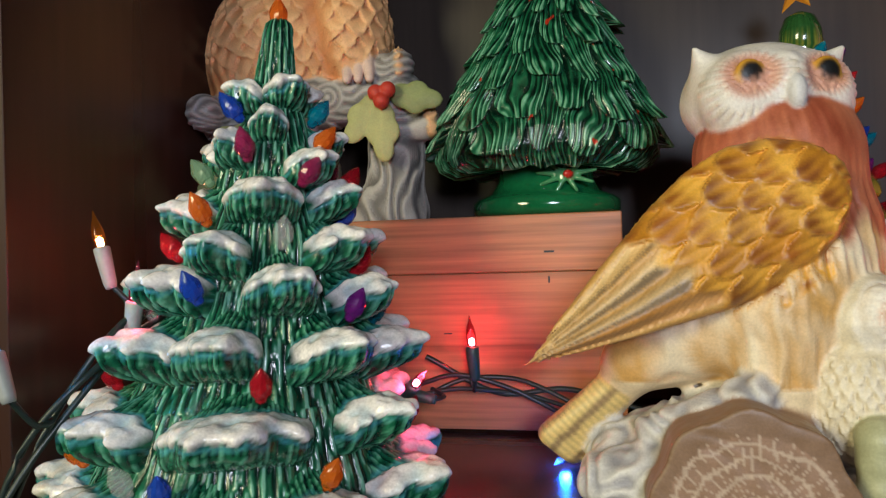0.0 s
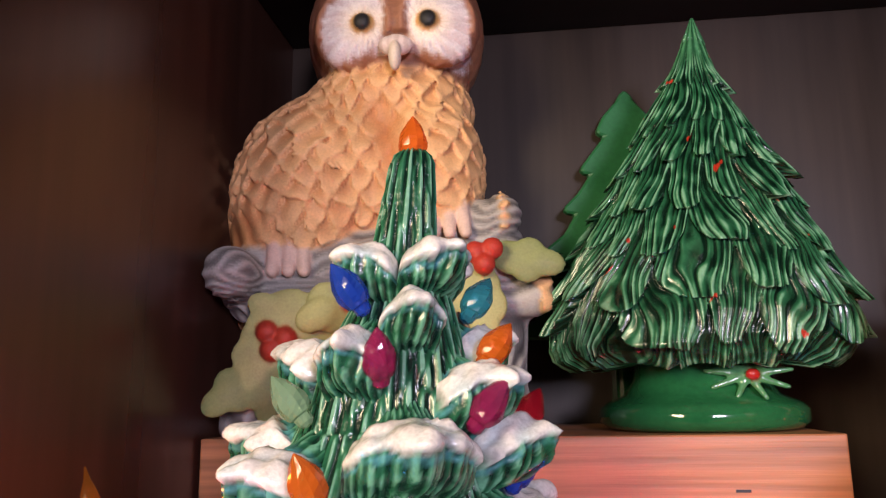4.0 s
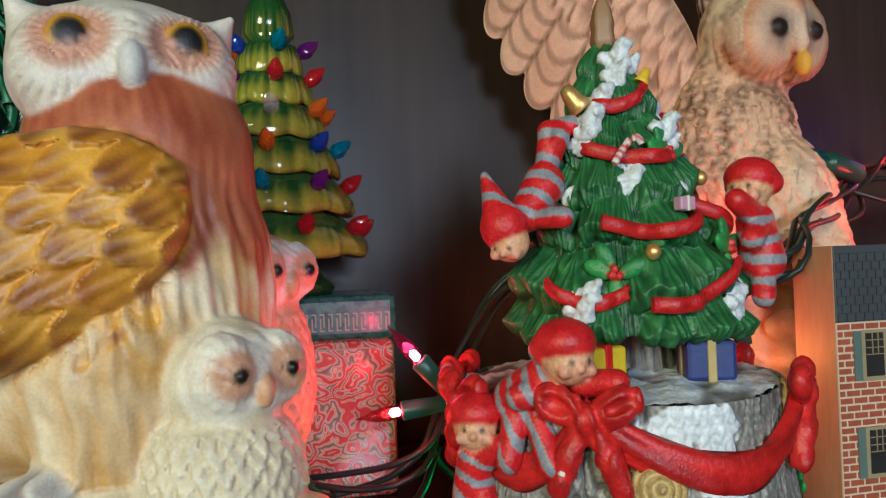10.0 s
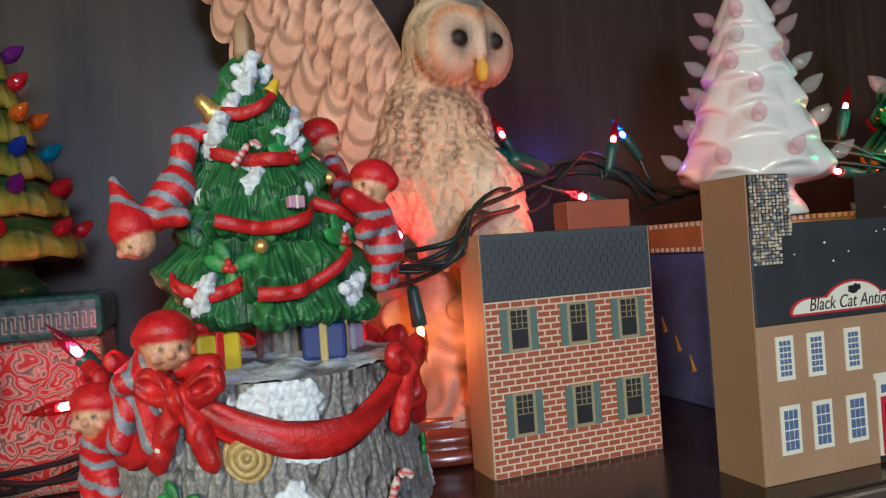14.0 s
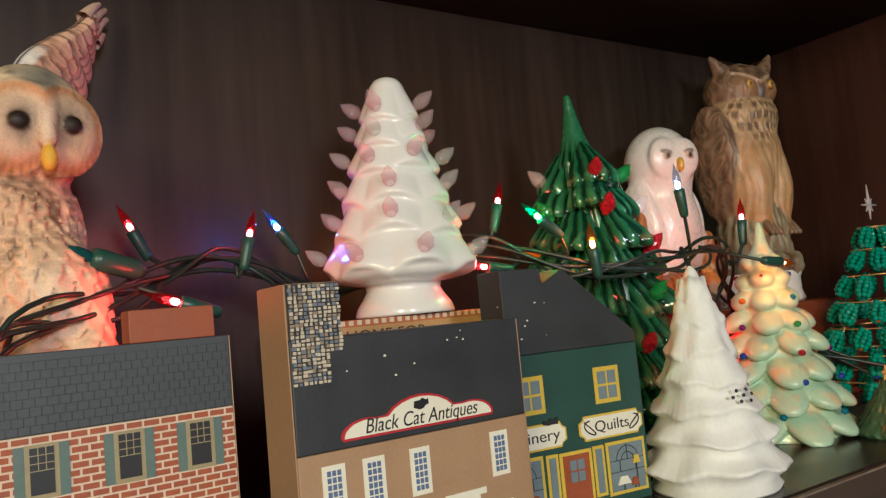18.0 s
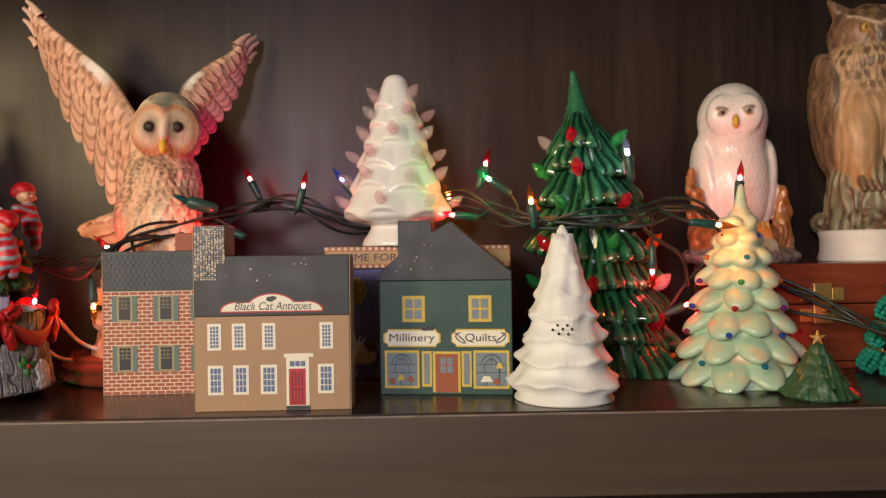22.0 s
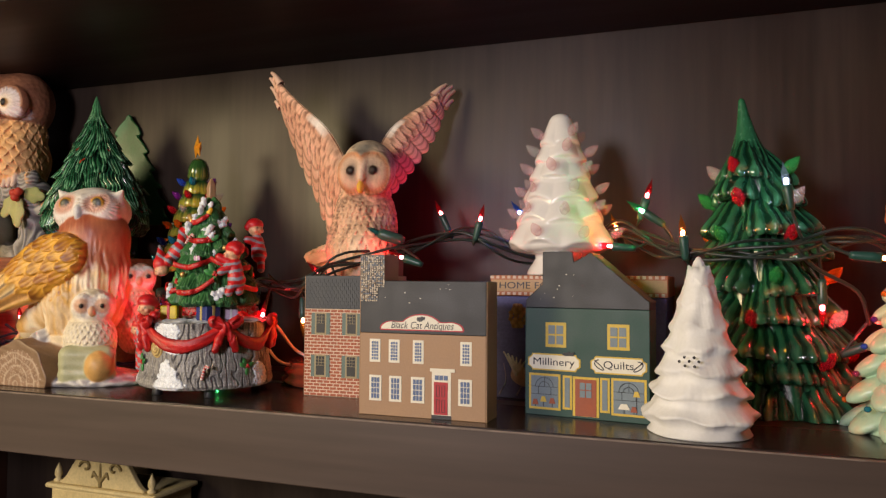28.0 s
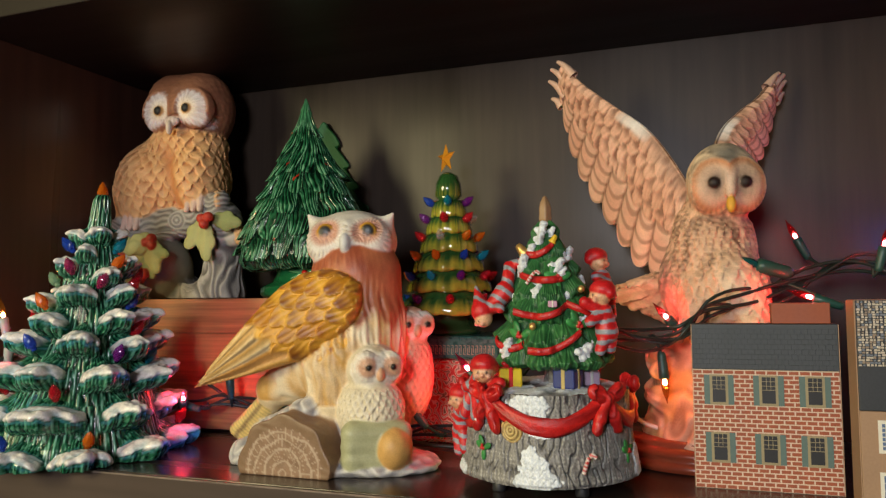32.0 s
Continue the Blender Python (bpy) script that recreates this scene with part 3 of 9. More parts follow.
for x0, words, tx, tw in ((0.0028, "Millinery", 0.0235, 0.034), (0.0540, "Quilts", 0.0752, 0.023)):
    sg = part("sign", prism(scroll(x0, x0 + 0.0420, 0.0362, 0.0483, 0.0006), -0.0004, 0, 0), yellow_paint, quilt, "cream scroll-cornered shop sign with yellow edge")
    part("sign_face", prism(scroll(x0 + 0.0006, x0 + 0.0414, 0.0367, 0.0478), -0.0008, -0.0004, 0), cream_paint, sg)
    text_plate(words, 0.0082, (tx, -0.00085, 0.0424), dark_paint, sg, width=tw)
    if words == "Quilts":
        for s in (-1, 1):
            curl = [(0.0752 + s * (0.0150 + 0.0035 * math.sin(a * 1.3)), -0.0011, 0.0424 + 0.0038 * math.cos(a)) for a in np.linspace(0, 6, 14)]
            part("flourish", mesh_of("flourish", *tube(curl, 0.0004, 5, 0.002), dark_paint), None, sg)
part("cat_mark", prism([(0.031, 0.0484), (0.034, 0.0476), (0.036, 0.0480), (0.040, 0.0478), (0.0405, 0.0512), (0.038, 0.0504), (0.036, 0.0512), (0.0345, 0.0500), (0.0315, 0.0504)], -0.0012, 0, 0), dark_paint, quilt)
for x0, x1 in ((0.0030, 0.0292), (0.0695, 0.0962)):
    sw = part("shop_window", plate(x0, x1, 0.0047, 0.0330), yellow_paint, quilt, "yellow framed shop window with painted goods")
    part("pane", plate(x0 + 0.0018, x1 - 0.0018, 0.0065, 0.0312, 2), pane_paint, sw)
    part("lead_tracery", mesh_of("lead_tracery", *plates([(x0 + 0.002, x1 - 0.002, z, z + 0.0003) for z in (0.0165, 0.0225)] + [(x0 + f * (x1 - x0), x0 + f * (x1 - x0) + 0.0003, a, b) for f, a, b in ((0.5, 0.0225, 0.031), (0.3, 0.0165, 0.0225), (0.7, 0.0165, 0.0225))], 3), dark_paint, False), None, sw)
    mid = (x0 + x1) / 2
    for ra in (0.0042, 0.0075):
        arch = [(mid + ra * math.cos(a), -0.0012, 0.0225 + ra * math.sin(a)) for a in np.linspace(0, math.pi, 9)]
        part("arch_line", mesh_of("arch_line", *tube(arch, 0.0002, 4, 0.002), dark_paint), None, sw)
    goods = ((-0.0075, 0.006, rust_paint), (-0.0008, 0.0085, yellow_paint), (0.0065, 0.0075, rust_paint)) if x0 < 0.05 else ((-0.0035, 0.0075, cream_paint), (0.0040, 0.006, rust_paint), (0.0060, 0.0175, yellow_paint))
    for dx, top, mat in goods:
        w = 0.0046 if mat is cream_paint else 0.0026
        part("goods", prism([(mid + dx - w, 0.0065 + top - 0.0042), (mid + dx + w, 0.0065 + top - 0.0042), (mid + dx + w * 0.5, 0.0065 + top), (mid + dx - w * 0.5, 0.0065 + top)], -0.0014, -0.0007, 0), mat, sw)
        part("stand", plate(mid + dx - 0.0003, mid + dx + 0.0003, 0.0068, 0.0065 + top - 0.004, 3), dark_paint, sw)
for x0 in (0.0310, 0.0608):
    sp = part("side_light", plate(x0, x0 + 0.0075, 0.0060, 0.0325), yellow_paint, quilt)
    part("pane", plate(x0 + 0.0017, x0 + 0.0058, 0.0078, 0.0308, 2), pane_paint, sp)
qd = part("door", plate(0.0392, 0.0600, 0.0018, 0.0322), yellow_paint, quilt, "rust red door in a yellow frame")
part("door_leaf", plate(0.0412, 0.0580, 0.0020, 0.0304, 2), rust_paint, qd)
part("door_glazing", mesh_of("door_glazing", *plates([(x, x + 0.0042, z, z + 0.0052) for x in (0.0450, 0.0500) for z in (0.0165, 0.0225)], 3), pane_paint, False), None, qd)


# chips where the roof paint shows pale wood
frng = random.Random(44)
for house, x1, z0, z1 in ((quilt, 0.060, 0.092, 0.112),) + tuple((ob, 0.09, 0.088, 0.106) for ob in bpy.data.objects if ob.name == "painted_house"):
    for i in range(9):
        x, z, s = frng.uniform(0.006, x1), frng.uniform(z0, z1), frng.uniform(0.0003, 0.0007)
        part("paint_chip", prism([(x - s, z), (x, z - s * 0.7), (x + s * 1.2, z), (x, z + s)], -0.0003, 0.0002, 0), cream_paint, house)


# ---- ceramic christmas trees ----
BULB_TINTS = {
    "red": (0.62, 0.015, 0.03), "blue": (0.03, 0.10, 0.62), "orange": (0.80, 0.20, 0.01), "purple": (0.22, 0.02, 0.30),
    "teal": (0.02, 0.30, 0.45), "clear": (0.93, 0.90, 0.90), "rose": (0.45, 0.03, 0.14), "mint": (0.36, 0.55, 0.36), "green": (0.04, 0.40, 0.10), "pink": (0.96, 0.80, 0.83),
}
tint_mats = {k: glass_bulb(k + "_plastic", v, 0, 0.84 if k in ("pink", "clear") else 0.58) for k, v in BULB_TINTS.items()}


def bulb_mesh(mat, length=0.013, r=0.0042):
    """A faceted flame-shaped plastic bulb, its foot at the origin, pointing along z."""
    prof = [(0.0012, -0.003), (0.0022, -0.002), (0.0024, 0.0)]
    prof += [(r * (math.sin(math.pi * (0.14 + 0.86 * t) ** 0.78) ** 0.85 + 0.02), length * t) for t in np.linspace(0.02, 0.98, 10)] + [(0.0001, length)]
    ribs = lambda A, R, Z: (R * (1 + 0.05 * np.cos(6 * A + 900 * Z)), Z)
    return mesh_of("bulb", *lathe(prof, 12, ribs), mat, False)


bulb_meshes = {k: bulb_mesh(m) for k, m in tint_mats.items()}


def bulb(parent, place, out, tint, size=1.0):
    m = Matrix.Translation(place) @ Vector(out).to_track_quat("Z", "Y").to_matrix().to_4x4() @ Matrix.Scale(size, 4)
    return part("bulb", bulb_meshes[tint], None, parent, tint + " plastic bulb", m)


def boughs(A, Z, trunk, tiers, wide, seed, lobes, droop, up, lip, fill=0.9, dent=0.10, jitter=0.12):
    """Radius of a tree of separate drooping boughs; also how far along each bough's leaf, below its edge, and across."""
    r = random.Random(seed)
    R, edge, cross = trunk.copy(), np.full_like(A, 9.0), np.zeros_like(A)
    for n, (z, count) in enumerate(tiers):
        for i in range(count):
            a0 = 2 * math.pi * (i + 0.5 * (n % 2) + 0.14 * r.uniform(-1, 1)) / count
            z0, w = z + r.uniform(-jitter, jitter) * up * 2, math.pi / count * fill * r.uniform(0.9, 1.12)
            reach = float(wide(z0)) * r.uniform(0.94, 1.05)
            da = ((A - a0 + np.pi) % (2 * np.pi) - np.pi) / w
            leafy = np.abs(np.cos(lobes * math.pi / 2 * np.clip(da, -1, 1) + r.uniform(-0.3, 0.3)))
            lz = Z - (z0 - droop * da**2 - 0.25 * lip * leafy)
            side = np.clip(1 - np.abs(da) ** 2.6, 0, 1) ** 0.7 * (1 - dent * (1 - leafy))
            top = 1 - np.clip(lz / up, 0, 1) ** 0.85
            low = 1 - 0.30 * np.clip(-lz / lip, 0, 1) ** 1.4 - 0.8 * np.clip((-lz - lip) / (0.6 * lip), 0, 1)
            form = trunk + (reach - trunk) * side * np.where(lz > 0, top, low)
            win = (form > R) & (side > 0)
            edge, cross = np.where(win, lz, edge), np.where(win, leafy, cross)
            R = np.maximum(R, form)
    return R, edge, cross


# green tree with snow-laden boughs
def shell_bough(a0, z0, w, reach, inner, seed, frond=False):
    """One shell-shaped bough: hairy with lumpy snow along its outer edge, or a plain fluted frond; points, faces, colours."""
    r = random.Random(seed)
    n, m = 64, 46
    S, T = np.meshgrid(np.linspace(-1, 1, n), np.linspace(0, 1, m), indexing="ij")
    ins, ino = inner(z0 + (0.028 if frond else 0.016)), inner(z0 - (0.004 if frond else 0.016))
    round_ = np.sqrt(np.clip(1 - np.abs(S) ** 2.4, 0, 1))
    lobes = 1 + 0.055 * np.cos(S * r.uniform(4.5, 6.5) + r.uniform(-1, 1)) + 0.030 * np.cos(S * 13 + r.uniform(0, 6))
    out = ins + (reach * lobes - ins) * round_
    deep = 1.0 if frond else 0.55 + 0.45 * min(1.0, reach / 0.07)
    # profile: down the top, over a plump lip, back under the bough
    pr = np.interp(T, (0, 0.22, 0.40, 0.52, 0.60, 0.70, 0.82, 1), (0, 0.40, 0.78, 0.96, 1.0, 0.93, 0.66, 0.0))
    pz = np.interp(T, (0, 0.22, 0.40, 0.52, 0.60, 0.70, 0.82, 1), (0.0165, 0.0085, 0.0050, 0.0040, 0.0006, -0.0064, -0.0115, -0.0170))
    if frond:
        pr = np.interp(T, (0, 0.20, 0.38, 0.52, 0.62, 0.72, 0.84, 1), (0, 0.34, 0.62, 0.86, 1.0, 0.97, 0.70, 0.0))
        pz = np.interp(T, (0, 0.20, 0.38, 0.52, 0.62, 0.72, 0.84, 1), (0.0300, 0.0205, 0.0110, 0.0030, -0.0030, -0.0075, -0.0075, -0.0050))
    for _ in range(3):
        pr[:, 1:-1] = (pr[:, :-2] + 2 * pr[:, 1:-1] + pr[:, 2:]) / 4
        pz[:, 1:-1] = (pz[:, :-2] + 2 * pz[:, 1:-1] + pz[:, 2:]) / 4
    base = np.where(T < 0.55, ins - 0.004, ino - 0.006)
    rad = base + (np.maximum(out, base) - base) * pr
    z = z0 + pz * deep * (0.45 + 0.55 * round_) - (0.0060 + 0.03 * reach) * S**2
    ang = a0 + S * w
    pts = np.stack([rad * np.cos(ang), rad * np.sin(ang), z], -1)
    lump = 0.75 * wave(pts, 0.0060, seed) + 0.40 * wave(pts, 0.0028, seed + 2.0)
    k = max(7.0, 2 * w * reach / 0.0031) * math.pi
    sway = 1.5 * wave(pts, 0.012, seed) + 0.9 * wave(pts, 0.005, 3.0)
    stroke = wave(pts * np.array([1, 1, 0.6]), 0.0026, seed + 4.0)
    ridge = np.clip(0.5 + 0.36 * np.sin(k * S + 2.2 * sway) + 0.42 * stroke + 0.30 * wave(pts, 0.0014, 7.0), 0, 1)
    if frond:
        ridge = np.clip(0.5 + 0.5 * np.sin(0.30 * k * S + 0.7 * sway + 2.5 * T), 0, 1)
    snow = (not frond) * np.clip((T - 0.27 - 0.05 * lump) / 0.02, 0, 1) * np.clip((0.585 + 0.055 * lump - T) / 0.02, 0, 1) * np.clip((0.93 - np.abs(S) + 0.05 * lump) / 0.05, 0, 1)
    rim = np.clip(1 - np.abs(T - 0.612 - 0.055 * lump) / 0.028, 0, 1) + np.clip(1 - np.abs(T - 0.25 - 0.05 * lump) / 0.035, 0, 1)
    rim = np.clip(rim, 0, 1) * (np.abs(S) < 0.97)
    nz = np.interp(T, (0, 0.45, 0.60, 0.75, 1), (0.7, 0.95, 0.25, -0.5, -0.9))
    nr = np.sqrt(1 - nz**2)
    lift = snow * (0.0022 + 0.0021 * lump) + (1 - snow) * (0.0014 * ridge - 0.0008) * round_
    if frond:
        lift = 0.0024 * (ridge - 0.4) * round_ * np.clip(T * 3, 0, 1)
    rad, z = rad + nr * lift, z + nz * lift
    v = np.stack([rad * np.cos(ang), rad * np.sin(ang), np.maximum(z, 0.0006)], -1).reshape(-1, 3)
    # groove shade and pale crest highlights are painted along the bough's ridges
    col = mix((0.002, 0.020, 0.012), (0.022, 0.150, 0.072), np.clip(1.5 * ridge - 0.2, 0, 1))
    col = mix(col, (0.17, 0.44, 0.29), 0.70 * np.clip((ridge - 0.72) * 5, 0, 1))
    col = mix(col, (0.10, 0.36, 0.42), 0.70 * rim * (0.5 + 0.5 * (lump > -0.2)))
    col = mix(col, mix((0.84, 0.79, 0.75), (0.40, 0.58, 0.66), 0.12 - 0.75 * lump), snow)
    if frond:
        # painted shade in the frond's flutes, then a painted highlight along its curled lip
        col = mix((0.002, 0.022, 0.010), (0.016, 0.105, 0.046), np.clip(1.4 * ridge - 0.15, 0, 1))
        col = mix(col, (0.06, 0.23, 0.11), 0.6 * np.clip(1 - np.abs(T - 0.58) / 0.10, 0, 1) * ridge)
        col = mix(col, (0.20, 0.13, 0.04), 0.45 * np.clip(1 - np.abs(T - 0.60) / 0.06, 0, 1) * (wave(pts, 0.018, 7.0) > 0.35))
    i, j = np.meshgrid(np.arange(n - 1), np.arange(m - 1), indexing="ij")
    f = np.stack([i * m + j, (i + 1) * m + j, (i + 1) * m + j + 1, i * m + j + 1], -1).reshape(-1, 4)[:, ::-1]
    return v, f, col.reshape(-1, 3)


def snow_tree():
    t = thing("christmas_tree", pose(-0.127, 0.352, 0, 0, 0, 25), "glossy green ceramic tree with snowy boughs and coloured bulbs", "christmas tree", "christmas trees on the shelf")
    face = -87.0
    wide = lambda z: float(np.interp(z, (0, 0.010, 0.040, 0.070, 0.098, 0.113, 0.135, 0.160, 0.187), (0.094, 0.095, 0.084, 0.073, 0.063, 0.055, 0.046, 0.034, 0.0225)))
    inner = lambda z: np.interp(z, (-0.02, 0, 0.014, 0.030, 0.060, 0.12, 0.175, 0.190, 0.2235), (0.074, 0.072, 0.069, 0.062, 0.050, 0.032, 0.0150, 0.0098, 0.0060))
    lean = (0.020 / 0.23, -0.008 / 0.23)
    # trunk, combed with fine wandering needles
    ring = np.r_[np.linspace(-3.9, -0.1, 700, endpoint=False), np.linspace(-0.1, 2 * np.pi - 3.9, 120, endpoint=False)]
    A, Z = np.meshgrid(ring, np.r_[np.linspace(0, 0.219, 300), 0.2215, 0.2232, 0.2240])
    R = inner(Z)
    pts = np.stack([R * np.cos(A), R * np.sin(A), Z], -1)
    count = np.select([Z < 0.045, Z < 0.095, Z < 0.140, Z < 0.186], [72.0, 58.0, 44.0, 30.0], 14.0)
    drift = 3.4 * wave(pts, 0.026, 4.0) + 1.5 * wave(pts, 0.009, 1.0)
    drift = drift + 1.3 * wave(pts, 0.0045, 8.0)
    ridge = np.clip(0.5 + 0.40 * np.sin(count * A + drift) + 0.22 * np.sin(1.7 * count * A - 1.2 * drift + 60 * Z) + 0.30 * wave(pts * np.array([1, 1, 0.4]), 0.0028, 2.0), 0, 1)
    R = R + 0.0012 * ridge - 0.0006 + 0.0016 * wave(pts, 0.012, 6.0) * (Z < 0.18)
    R[-3:] *= np.array([0.9, 0.6, 0.08])[:, None]
    # trunk colour carries shade in the grooves and highlights on the crests
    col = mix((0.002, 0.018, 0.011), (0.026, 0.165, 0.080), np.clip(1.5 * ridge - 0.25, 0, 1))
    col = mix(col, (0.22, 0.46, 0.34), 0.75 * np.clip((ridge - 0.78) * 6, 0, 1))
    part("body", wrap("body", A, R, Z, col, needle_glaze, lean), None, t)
    seen = [
        (-55, 0.010, 20, 1), (-19, 0.007, 19, 1), (19, 0.007, 19, 1), (57, 0.010, 19, 1),
        (-60, 0.039, 17, 1), (-8, 0.040, 31, 1), (47, 0.040, 17, 1),
        (-57, 0.072, 18, 1), (-19, 0.073, 21, 1), (33, 0.070, 22, 1), (74, 0.067, 17, 1),
        (-52, 0.099, 20, 1), (8, 0.098, 22, 1), (58, 0.092, 19, 1),
        (-31, 0.114, 22, 1), (46, 0.115, 22, 1),
        (-68, 0.130, 22, 1), (-6, 0.137, 33, 1), (60, 0.137, 24, 1),
        (38, 0.152, 28, 1), (-45, 0.161, 24, 1), (-7, 0.172, 28, 0.95), (78, 0.163, 24, 1), (20, 0.188, 46, 1), (-60, 0.186, 40, 1),
    ]
    hidden = [(az + 15 * (n % 2), z, w, 1) for n, (z, w, step) in enumerate([(0.010, 19, 40), (0.040, 22, 46), (0.070, 21, 45), (0.096, 22, 46), (0.116, 24, 55), (0.137, 28, 60), (0.160, 30, 70), (0.187, 45, 90)]) for az in range(100, 265, step)]
    start = 0
    V, F, C = [], [], []
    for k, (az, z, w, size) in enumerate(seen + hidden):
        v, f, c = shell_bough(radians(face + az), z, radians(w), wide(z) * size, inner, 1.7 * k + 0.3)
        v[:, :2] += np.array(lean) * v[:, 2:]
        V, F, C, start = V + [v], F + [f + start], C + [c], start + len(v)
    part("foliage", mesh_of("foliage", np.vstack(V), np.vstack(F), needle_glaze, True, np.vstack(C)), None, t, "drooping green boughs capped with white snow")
    for az, z, rr, tint, tip in (
        (-46, 0.172, 0.022, "blue", -0.5), (-24, 0.153, 0.027, "rose", 0), (48, 0.157, 0.028, "orange", 0.6), (62, 0.171, 0.021, "teal", 0.5), (25, 0.141, 0.034, "rose", 0.5), (-70, 0.143, 0.029, "mint", -0.6),
        (-38, 0.124, 0.043, "orange", -0.2), (68, 0.123, 0.037, "blue", 0.5), (8, 0.113, 0.043, "clear", 0), (-75, 0.109, 0.040, "red", -0.5), (-30, 0.091, 0.055, "blue", -0.2), (66, 0.100, 0.046, "red", 0.4),
        (40, 0.081, 0.058, "purple", 0.1), (80, 0.076, 0.054, "teal", 0.4), (-72, 0.083, 0.050, "clear", 0.1), (0, 0.052, 0.066, "red", 0), (-85, 0.052, 0.062, "red", -0.4), (-62, 0.026, 0.078, "orange", -0.3),
        (-40, 0.017, 0.076, "clear", -0.1), (-27, 0.015, 0.077, "blue", 0.2), (22, 0.015, 0.076, "orange", 0.1), (66, 0.138, 0.038, "red", 0.4), (110, 0.06, 0.064, "orange", 0), (130, 0.10, 0.048, "blue", 0), (100, 0.02, 0.08, "red", 0), (150, 0.03, 0.076, "clear", 0), (120, 0.145, 0.034, "rose", 0),
    ):
        a = radians(face + az)
        out = Vector((0.55 * math.cos(a) - tip * math.sin(a), 0.55 * math.sin(a) + tip * math.cos(a), 1.0)).normalized()
        bulb(t, (lean[0] * z + math.cos(a) * rr, lean[1] * z + math.sin(a) * rr, z + 0.002), out, tint, 1.05)
    bulb(t, (lean[0] * 0.222, lean[1] * 0.222, 0.221), (0, 0, 1), "orange", 1.05)


snow_tree()


# glossy needle-clad tree on a foot, with a flat fretted half behind it
def needle_tree():
    t = thing("christmas_tree", pose(0.006, 0.511, 0.1315, 0, 0, 4), "dark green glazed ceramic tree on a round foot with holly", "christmas tree", "christmas trees on the shelf")
    A, Z = np.meshgrid(np.r_[np.linspace(-3.4, 0.3, 760, endpoint=False), np.linspace(0.3, 2 * np.pi - 3.4, 90, endpoint=False)], np.r_[0.030, np.linspace(0.0302, 0.1975, 300)])
    base = np.interp(Z, (0.030, 0.0302, 0.034, 0.040, 0.052, 0.080, 0.113, 0.152, 0.170, 0.180, 0.1975), (0.02, 0.058, 0.066, 0.0705, 0.0705, 0.0605, 0.0425, 0.0205, 0.0105, 0.0068, 0.0006))
    pts = np.stack([base * np.cos(A), base * np.sin(A), Z], -1)
    # tufts of combed needles that fan out and lift at their ends
    girth = np.clip(base, 0.014, 1) * 6.2
    u = (A + 0.16 * wave(pts, 0.030, 3.0)) / (2 * np.pi)
    v = Z + 0.0065 * wave(pts, 0.026, 8.0) + 0.0025 * wave(pts, 0.011, 2.0)
    dv, du, own = shingles(u, v, 1 / 14.0, 0.0200)
    du = du + 0.22 * wave(pts, 0.010, 6.0)
    comb = (14.0 * du * (1.15 - 0.22 * dv) + 5.0 * (own - 0.5) * dv + 6 * own) * np.clip(girth / 0.30, 0.45, 1.2) + 1.1 * wave(pts, 0.008, 4.0)
    strand = np.clip(0.5 + 0.45 * np.sin(1.25 * comb) + 0.30 * wave(pts * np.array([1, 1, 0.5]), 0.0030, 7.0) + 0.15 * np.sin(2.7 * comb + 2), 0, 1)
    strand2 = np.clip(0.5 + 0.6 * np.sin(2.4 * comb + 1.4 * wave(pts, 0.005, 1.0)), 0, 1)
    full = np.clip((base - 0.006) / 0.04, 0.02, 1) ** 0.6
    R = base + full * (0.0085 * np.clip(1 - dv / 1.25, 0, 1) ** 1.3 * (1.15 - 0.75 * np.abs(du)) * (0.5 + own) + 0.0011 * (strand - 0.6) + 0.0006 * (strand2 - 0.5) + 0.0034 * wave(pts, 0.024, 2.0) - 0.0034)
    Z2 = Z - full * 0.0045 * np.clip(1 - dv / 1.0, 0, 1)
    # shadow below each overlapping tuft is painted: colour darkens towards the roots
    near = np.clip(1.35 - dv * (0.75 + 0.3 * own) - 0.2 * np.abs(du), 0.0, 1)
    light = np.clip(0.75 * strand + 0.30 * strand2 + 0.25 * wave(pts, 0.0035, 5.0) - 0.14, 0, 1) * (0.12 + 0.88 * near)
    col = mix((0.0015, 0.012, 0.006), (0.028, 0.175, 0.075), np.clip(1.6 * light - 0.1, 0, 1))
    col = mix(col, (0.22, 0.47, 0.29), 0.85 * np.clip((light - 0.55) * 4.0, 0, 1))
    dot = (wave(pts, 0.0045, 9.0) > 0.90) & (wave(pts, 0.012, 4.0) > 0.15)
    col = mix(col, (0.42, 0.03, 0.01), 1.0 * dot)
    tip = np.clip((Z - 0.168) / 0.012, 0, 1)
    col = mix(col, mix((0.012, 0.07, 0.03), (0.06, 0.24, 0.11), 0.5 + 0.5 * np.sin(11 * A + 60 * Z)), tip)
    R[0], Z2[0] = 0.02, 0.0315
    R[-1] = 0.0004
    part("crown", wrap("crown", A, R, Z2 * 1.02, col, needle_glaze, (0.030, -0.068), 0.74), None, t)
    prof = [(0.001, 0.0), (0.044, 0.0), (0.0475, 0.003), (0.0475, 0.009), (0.044, 0.012), (0.036, 0.015), (0.031, 0.022), (0.0295, 0.032), (0.034, 0.042)]
    green_glaze = material("deep_green_glaze", (0.014, 0.125, 0.042), 0.1, vary=0.2, coat=0.6, bump=0.03)
    ft = part("foot", mesh_of("foot", *lathe(prof, 64, lambda A, R, Z: (R * np.where(np.abs(np.sin(A)) > 0, 1 - 0.16 * np.sin(A) ** 2, 1), Z)), green_glaze), None, t, "smooth green glazed foot")
